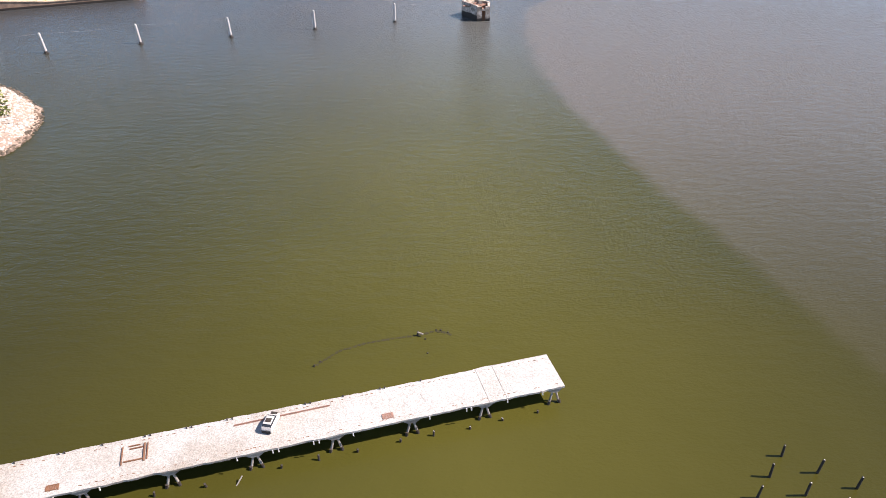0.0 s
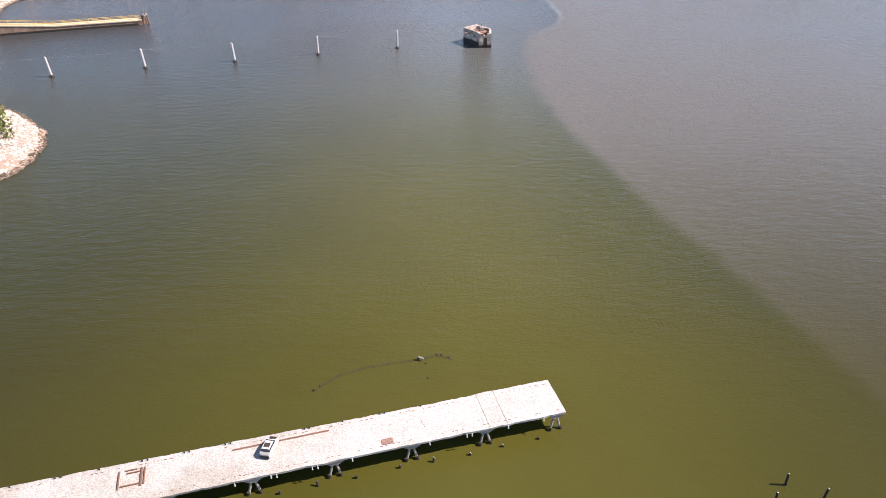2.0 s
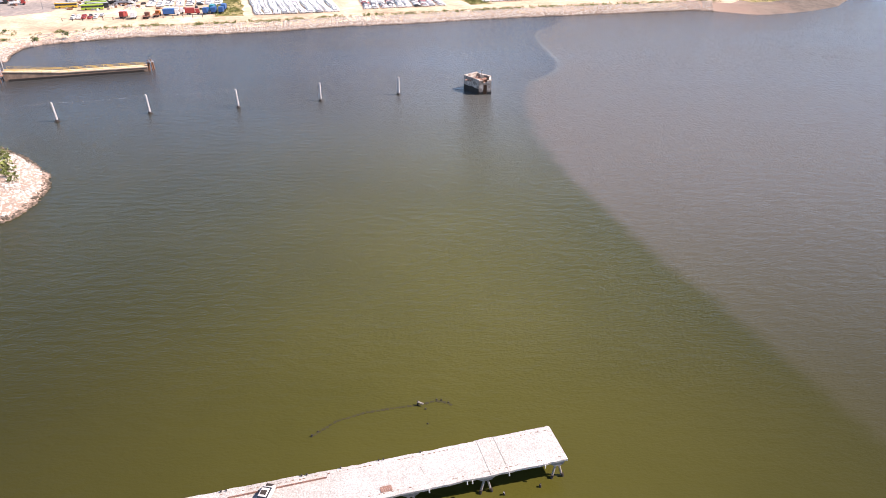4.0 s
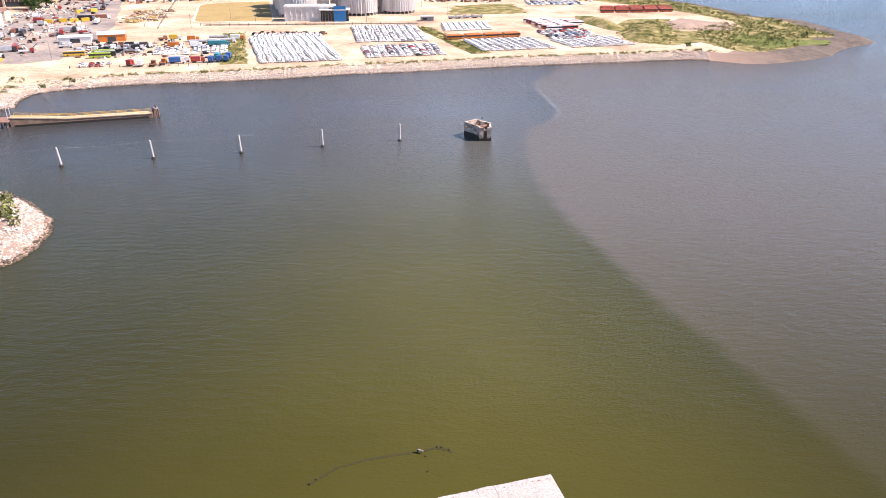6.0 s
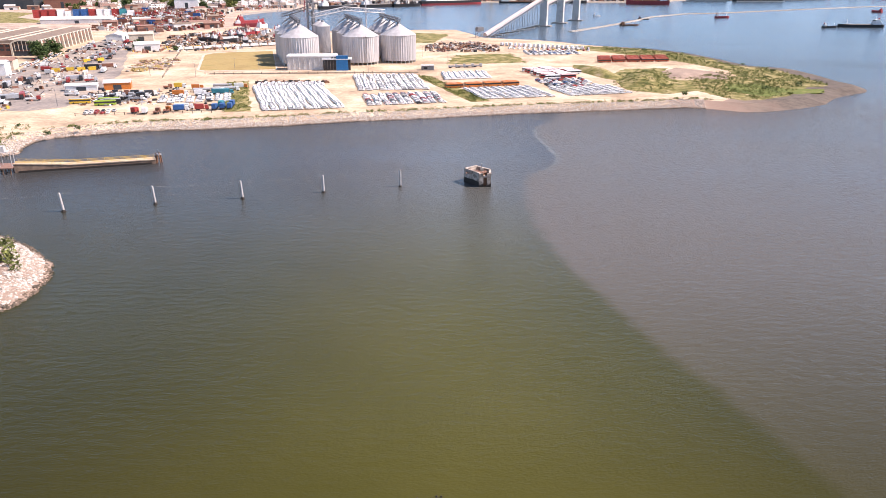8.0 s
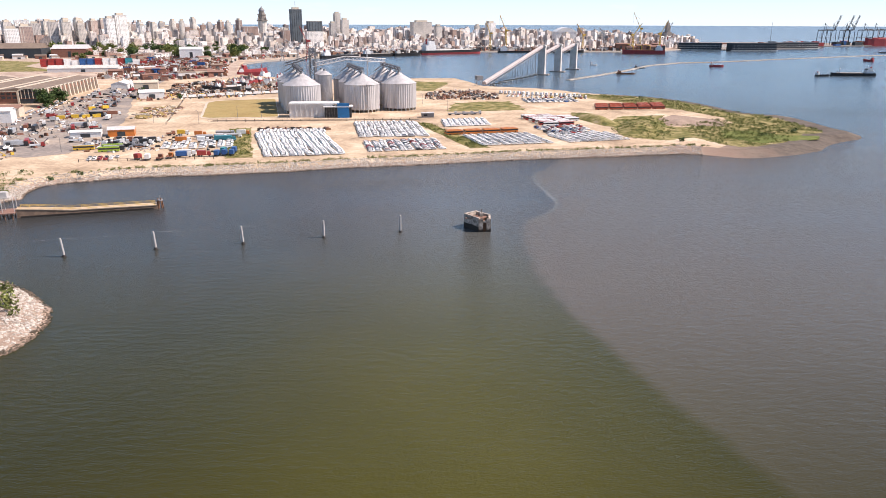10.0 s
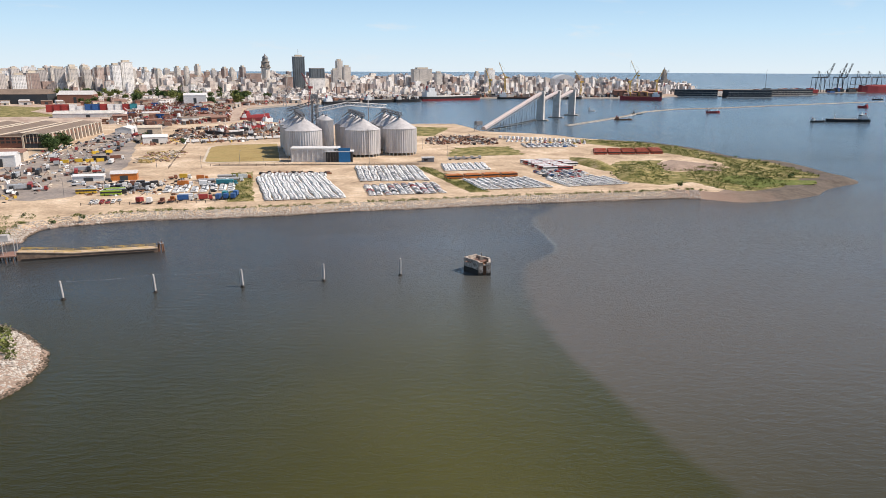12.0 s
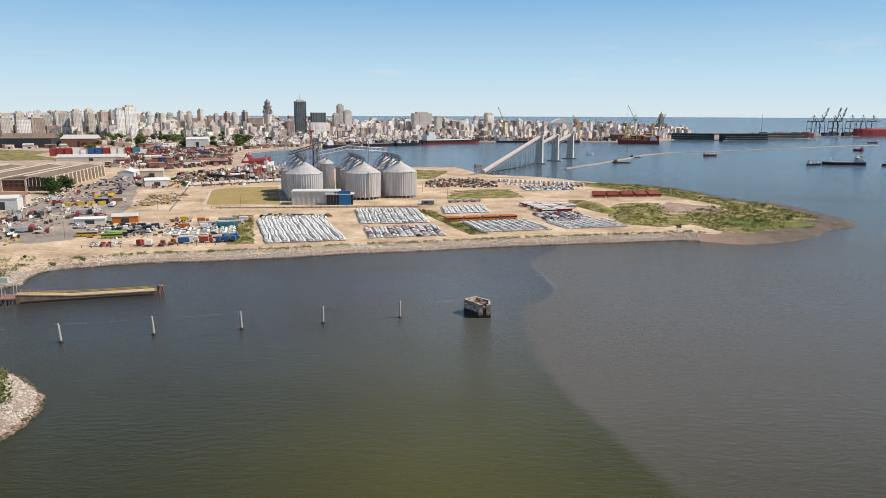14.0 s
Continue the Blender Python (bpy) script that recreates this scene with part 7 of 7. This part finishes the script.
clutter("gate_clutter", [(-330, 400), (-255, 395), (-250, 425), (-300, 470), (-350, 480)], 90, [RUST, TYRE, CONC, YELLOW], "oddments on the yard edge", 28, (1.5, 5), 2)


# ---------------- trees ----------------
def tree(x, y, h, mat, label, group, z=LANDZ):
    r = random.Random(int(x * 13 + y * 7))
    th = thing("tree", pose(x, y, z, 0, 0, r.uniform(0, 360)), label, "tree", group)
    g = Geo()
    g.cone((0, 0, -0.2), h * 0.04, h * 0.022, h * 0.5, 7)
    tips = []
    for i in range(5):
        a = i * 1.257 + r.uniform(-0.3, 0.3)
        tip = (h * 0.24 * math.cos(a), h * 0.24 * math.sin(a), h * r.uniform(0.55, 0.8))
        tips.append(tip)
        g.bar((0, 0, h * 0.42), tip, h * 0.018, 5, 0, h * 0.007)
    tips.append((0, 0, h * 0.85))
    part("trunk", g, PILE, th)
    c = Geo()
    for tx, ty, tz in tips:
        c.put(CLUMPS[r.randrange(5)], tx, ty, tz - h * 0.24, r.uniform(0, 6), h * r.uniform(0.30, 0.40))
        c.put(CLUMPS[r.randrange(5)], tx * 1.3, ty * 1.3, tz - h * 0.45, r.uniform(0, 6), h * r.uniform(0.24, 0.32))
    part("crown", c, mat, th, "leafy green crown")
    return th


for x, y, h in ((-362, 664, 13), (-372, 676, 17), (-364, 690, 17), (-459, 741, 14), (-470, 736, 12), (-300, 770, 6), (-318, 765, 7), (-330, 800, 7), (-268, 740, 6)):
    tree(x, y, h, LEAF_DARK, "dark leafy tree beside the warehouse yard", "trees by the warehouse")
for k in range(150):
    zone = [(-1100, 1720), (-820, 1600), (-560, 1580), (-420, 1720), (-560, 1850), (-1150, 1850)] if k >= 110 else [(-1250, 1900), (-620, 1900), (-560, 2100), (-1200, 2300)] if k < 60 else [(-760, 1450), (-420, 1500), (-420, 1900), (-800, 1900)] if k < 85 else [(-760, 2100), (-560, 2150), (-540, 2450), (-760, 2450)]
    x, y = scatter(zone, 1, 2000 + k)[0]
    tree(x, y, rr.uniform(12, 26), LEAF_DARK if k % 2 else LEAF, "full green street tree in the town", "town trees")

# ---------------- town ----------------
SKY = [(-40, 74), (-29, 77), (-27, 80), (-23, 74), (-19, 66), (-15, 62), (-8, 54), (0, 53), (5, 55), (10, 50), (14, 40), (18, 32), (22, 20)]


def sky_top(az):
    for (a, b), (c, d) in zip(SKY, SKY[1:]):
        if a <= az <= c:
            return b + (d - b) * (az - a) / (c - a)
    return 20.0


def block(g, x, y, w, d, h, yaw, r):
    g.box((x, y, LANDZ - 0.5), (w, d, h + 0.5), yaw)
    if r.random() < 0.6:
        g.box((x + r.uniform(-w, w) * 0.2, y + r.uniform(-d, d) * 0.2, LANDZ + h), (w * r.uniform(0.25, 0.5), d * r.uniform(0.25, 0.5), r.uniform(2, 5)), yaw)


TOWNPOLY = [(-2300, 1500), (-1250, 1830), (-640, 2000), (-420, 1900), (-230, 1800), (-60, 1880), (95, 2060), (335, 2080), (600, 2110), (640, 2200), (880, 2440), (880, 2740), (300, 2830), (-700, 2930), (-2300, 2880)]
mass = Geo()
r = random.Random(77)
count = 0
while count < 4300:
    az, d = r.uniform(-40, 19), 1800 + 1050 * math.sqrt(r.random())
    x, y = d * math.sin(radians(az)), d * math.cos(radians(az))
    if not inside(x, y, TOWNPOLY):
        continue
    near = min(1.0, max(0.0, (d - 1850) / 650))
    top = sky_top(az) * (d / 2400)
    h = 7 + (top * 0.92 - 7) * (r.random() ** (2.6 if az > -18 else 1.7)) * (0.30 + 0.70 * near)
    w, dd = (r.uniform(9, 22), r.uniform(9, 20)) if az < -12 else (r.uniform(7, 16), r.uniform(7, 14))
    if h > 35:
        w, dd = r.uniform(13, 24), r.uniform(12, 20)
    yaw = radians(r.choice([32, 38, 44, 50]) + r.uniform(-5, 5))
    count += 1
    if count <= 240 and h > 12:
        th = thing("apartment_building", pose(x, y, LANDZ, 0, 0, math.degrees(yaw)), r.choice(["pale plastered apartment block in the old town", "weathered stone-coloured apartment block among houses", "tall town apartment block with flat roof"]), "building", "town buildings")
        g = Geo()
        g.box((0, 0, -0.5), (w, dd, h + 0.5))
        part("wall", g, TOWN, th)
        g = Geo()
        g.box((0, 0, h), (w + 0.6, dd + 0.6, 0.9))
        rf = part("roof", g, CONC_PALE, th)
        g = Geo()
        g.box((w * 0.1, 0, h + 0.9), (w * 0.4, dd * 0.4, r.uniform(2, 5)))
        part("stair_house", g, CREAM, rf)
        for k in range(int(h / 10)):
            g = Geo()
            g.box((0, -dd / 2 - 0.5, 4 + 10 * k), (w * 0.6, 1.2, 1.1))
            part("balcony", g, CREAM, th)
    else:
        block(mass, x, y, w, dd, h, yaw, r)
for x, y in scatter([(-1180, 1760), (-820, 1640), (-520, 1560), (-420, 1650), (-300, 1760), (-150, 1850), (60, 2050), (330, 2060), (330, 2150), (-200, 2080), (-560, 2120), (-1200, 2080)], 1300, 55):
    block(mass, x, y, r.uniform(8, 20), r.uniform(8, 18), r.uniform(4, 11), radians(r.choice([26, 32, 40])), r)
solid("town_buildings", mass, TOWN_MASS, "dense pale town houses and apartment blocks", "buildings", kind="stuff")


def at(az, d):
    return d * math.sin(radians(az)), d * math.cos(radians(az))


def tower(az, d, w, dd, h, mat, label, yaw=30, crown=True, name="tower_block"):
    x, y = at(az, d)
    th = thing(name, pose(x, y, LANDZ, 0, 0, yaw), label, "building", "landmark buildings")
    g = Geo()
    g.box((0, 0, 0), (w, dd, h))
    part("wall", g, mat, th)
    g = Geo()
    g.box((0, 0, h), (w + 0.8, dd + 0.8, 1.2))
    rf = part("roof", g, CONC_PALE, th)
    if crown:
        g = Geo()
        g.box((0, 0, h + 1.2), (w * 0.6, dd * 0.6, 5))
        part("plant_room", g, CREAM, rf)
    for k in range(5 if mat is GLAZED else 2):
        g = Geo()
        g.box((-w / 2 + w * (k + 0.5) / 5, -dd / 2 - 0.25, 3), (0.9, 0.5, h - 4))
        part("pilaster", g, CONC_PALE if mat is not GLAZED else DARK, th)
    return th


tk = tower(-11.1, 2300, 33, 24, 108, GLAZED, "dark glass office tower with a roof mast", 24)
g = Geo()
g.bar((0, 0, 112), (0, 0, 130), 0.5, 5)
part("mast", g, STEEL, tk)
tower(-9.75, 2250, 42, 24, 74, GLAZED, "greenish glazed slab block", 24, False)
tower(-9.8, 2150, 46, 24, 46, PALE_TOWER, "wide pale slab block in front of the towers", 24, False)
tower(-11.9, 2150, 20, 20, 50, BRICK_TOWER, "brown brick mid-rise block", 24)
tower(-8.05, 2500, 20, 18, 98, PALE_TOWER, "slim grey-beige office tower", 28)
tower(-7.5, 2350, 22, 20, 78, PALE_TOWER, "white stepped apartment tower", 28)
tower(-8.4, 2330, 18, 18, 68, PALE_TOWER, "cream plastered apartment tower", 28)
tower(-14.5, 2350, 46, 26, 58, BRICK_TOWER, "broad red brick building", 26, False)
tower(-1.7, 2400, 62, 34, 72, PALE_TOWER, "broad beige stepped public building", 22)
tower(-0.4, 2350, 20, 22, 60, PALE_TOWER, "narrow beige apartment tower", 22)
tower(3.6, 2500, 30, 20, 70, PALE_TOWER, "stepped grey tower in the old town", 31)
tower(2.6, 2500, 14, 14, 60, PALE_TOWER, "pale stepped corner house", 31)
tower(-23.3, 2200, 30, 24, 88, PALE_TOWER, "cream twin apartment tower", 41)
tower(-24.0, 2190, 22, 24, 80, PALE_TOWER, "darker half of a twin apartment tower", 41)
for az, d, w, h, mt in ((-31.5, 2150, 44, 58, PALE_TOWER), (-29.6, 2120, 60, 60, BRICK_TOWER), (-30.6, 2300, 40, 70, PALE_TOWER), (-28.2, 2300, 50, 72, PALE_TOWER), (-27.1, 2260, 46, 76, PALE_TOWER), (-26.3, 2240, 40, 76, PALE_TOWER), (-25.4, 2260, 36, 74, BRICK_TOWER),
                        (-32.3, 2050, 30, 60, PALE_TOWER), (-33.6, 2150, 40, 74, PALE_TOWER), (-24.8, 2350, 34, 76, BRICK_TOWER), (-21.5, 2350, 30, 66, PALE_TOWER), (-20.2, 2500, 26, 74, PALE_TOWER), (-18.8, 2450, 24, 80, PALE_TOWER), (-16.9, 2450, 26, 72, BRICK_TOWER), (-15.6, 2400, 22, 76, BRICK_TOWER), (-22.4, 2450, 26, 70, PALE_TOWER)):
    for q, kh in ((-0.42, 0.92), (0.36, 1.0)):
        m3 = PALE_TOWER if (mt is PALE_TOWER or q < 0) else BRICK_TOWER
        tower(az + q, d + 40 * q, w * 0.52, 18, h * kh, m3, "tall " + ("brown brick" if m3 is BRICK_TOWER else "cream plastered") + " apartment block on the skyline", 42 + 20 * q)
x, y = at(-13.55, 2600)
pal = thing("ornate_tower", pose(x, y, LANDZ, 0, 0, 15), "ornate old stone tower with a domed lantern", "building", "landmark buildings")
for nm, prof_, mt in (("shaft", ((0, 15), (74, 15)), PALE_TOWER), ("balcony_tier", ((74, 18), (78, 18), (78.5, 14), (94, 13)), CONC), ("lantern", ((94, 15), (96, 15), (97, 10), (106, 9)), CONC), ("dome", ((106, 10.5), (110, 9.5), (114, 6.5), (117, 2.5), (122, 0.6)), STEEL)):
    g = Geo()
    g.loft([[(rad * math.cos(2 * math.pi * i / 12), rad * math.sin(2 * math.pi * i / 12), z) for i in range(12)] for z, rad in prof_])
    part(nm, g, mt, pal)
for s in (-1, 1):
    for q in (-1, 1):
        g = Geo()
        g.cone((12 * s, 12 * q, 74), 3, 2.4, 9, 8)
        g.cone((12 * s, 12 * q, 83), 2.8, 0.3, 5, 8)
        part("corner_turret", g, CONC, pal)
x, y = at(9.2, 2480)
hall = thing("vaulted_hall", pose(x, y, LANDZ, 0, 0, 8), "large pale hall with a vaulted roof near the quay", "building", "landmark buildings")
g = Geo()
g.box((0, 0, 0), (68, 50, 44))
part("wall", g, PALE_TOWER, hall)
g = Geo()
g.loft([[(-34 + 68 * i / 10, yv, 44 + 13 * math.sin(math.pi * i / 10)) for i in range(11)] + [(34, yv, 43), (-34, yv, 43)] for yv in (-26, 26)])
part("roof", g, WHITE, hall)
x, y = at(16.7, 2800)
lt = thing("harbour_tower", pose(x, y, LANDZ), "grey stone harbour tower with a stepped top", "building", "landmark buildings")
for nm, z0, z1, w in (("base", 0, 40, 26), ("shaft", 40, 62, 15), ("top_stage", 62, 72, 11), ("spire", 72, 82, 5)):
    g = Geo()
    g.box((0, 0, z0), (w, w, z1 - z0), 0.3, 0, 0.9 if nm != "spire" else 0.2)
    part(nm, g, CONC, lt)
shed(800, 2600, 150, 40, 22, 25, WHITE, GREYW, "long white port building on the quay end")
for k in range(10):
    x, y = 470 + 15 * k, 2030 + rr.uniform(0, 50)
    shed(x, y, 24, 18, rr.uniform(8, 18), 4, rr.choice([BRICK, DARK, RUSTRED]), RUSTRED, "dark red quay shed behind the ships")
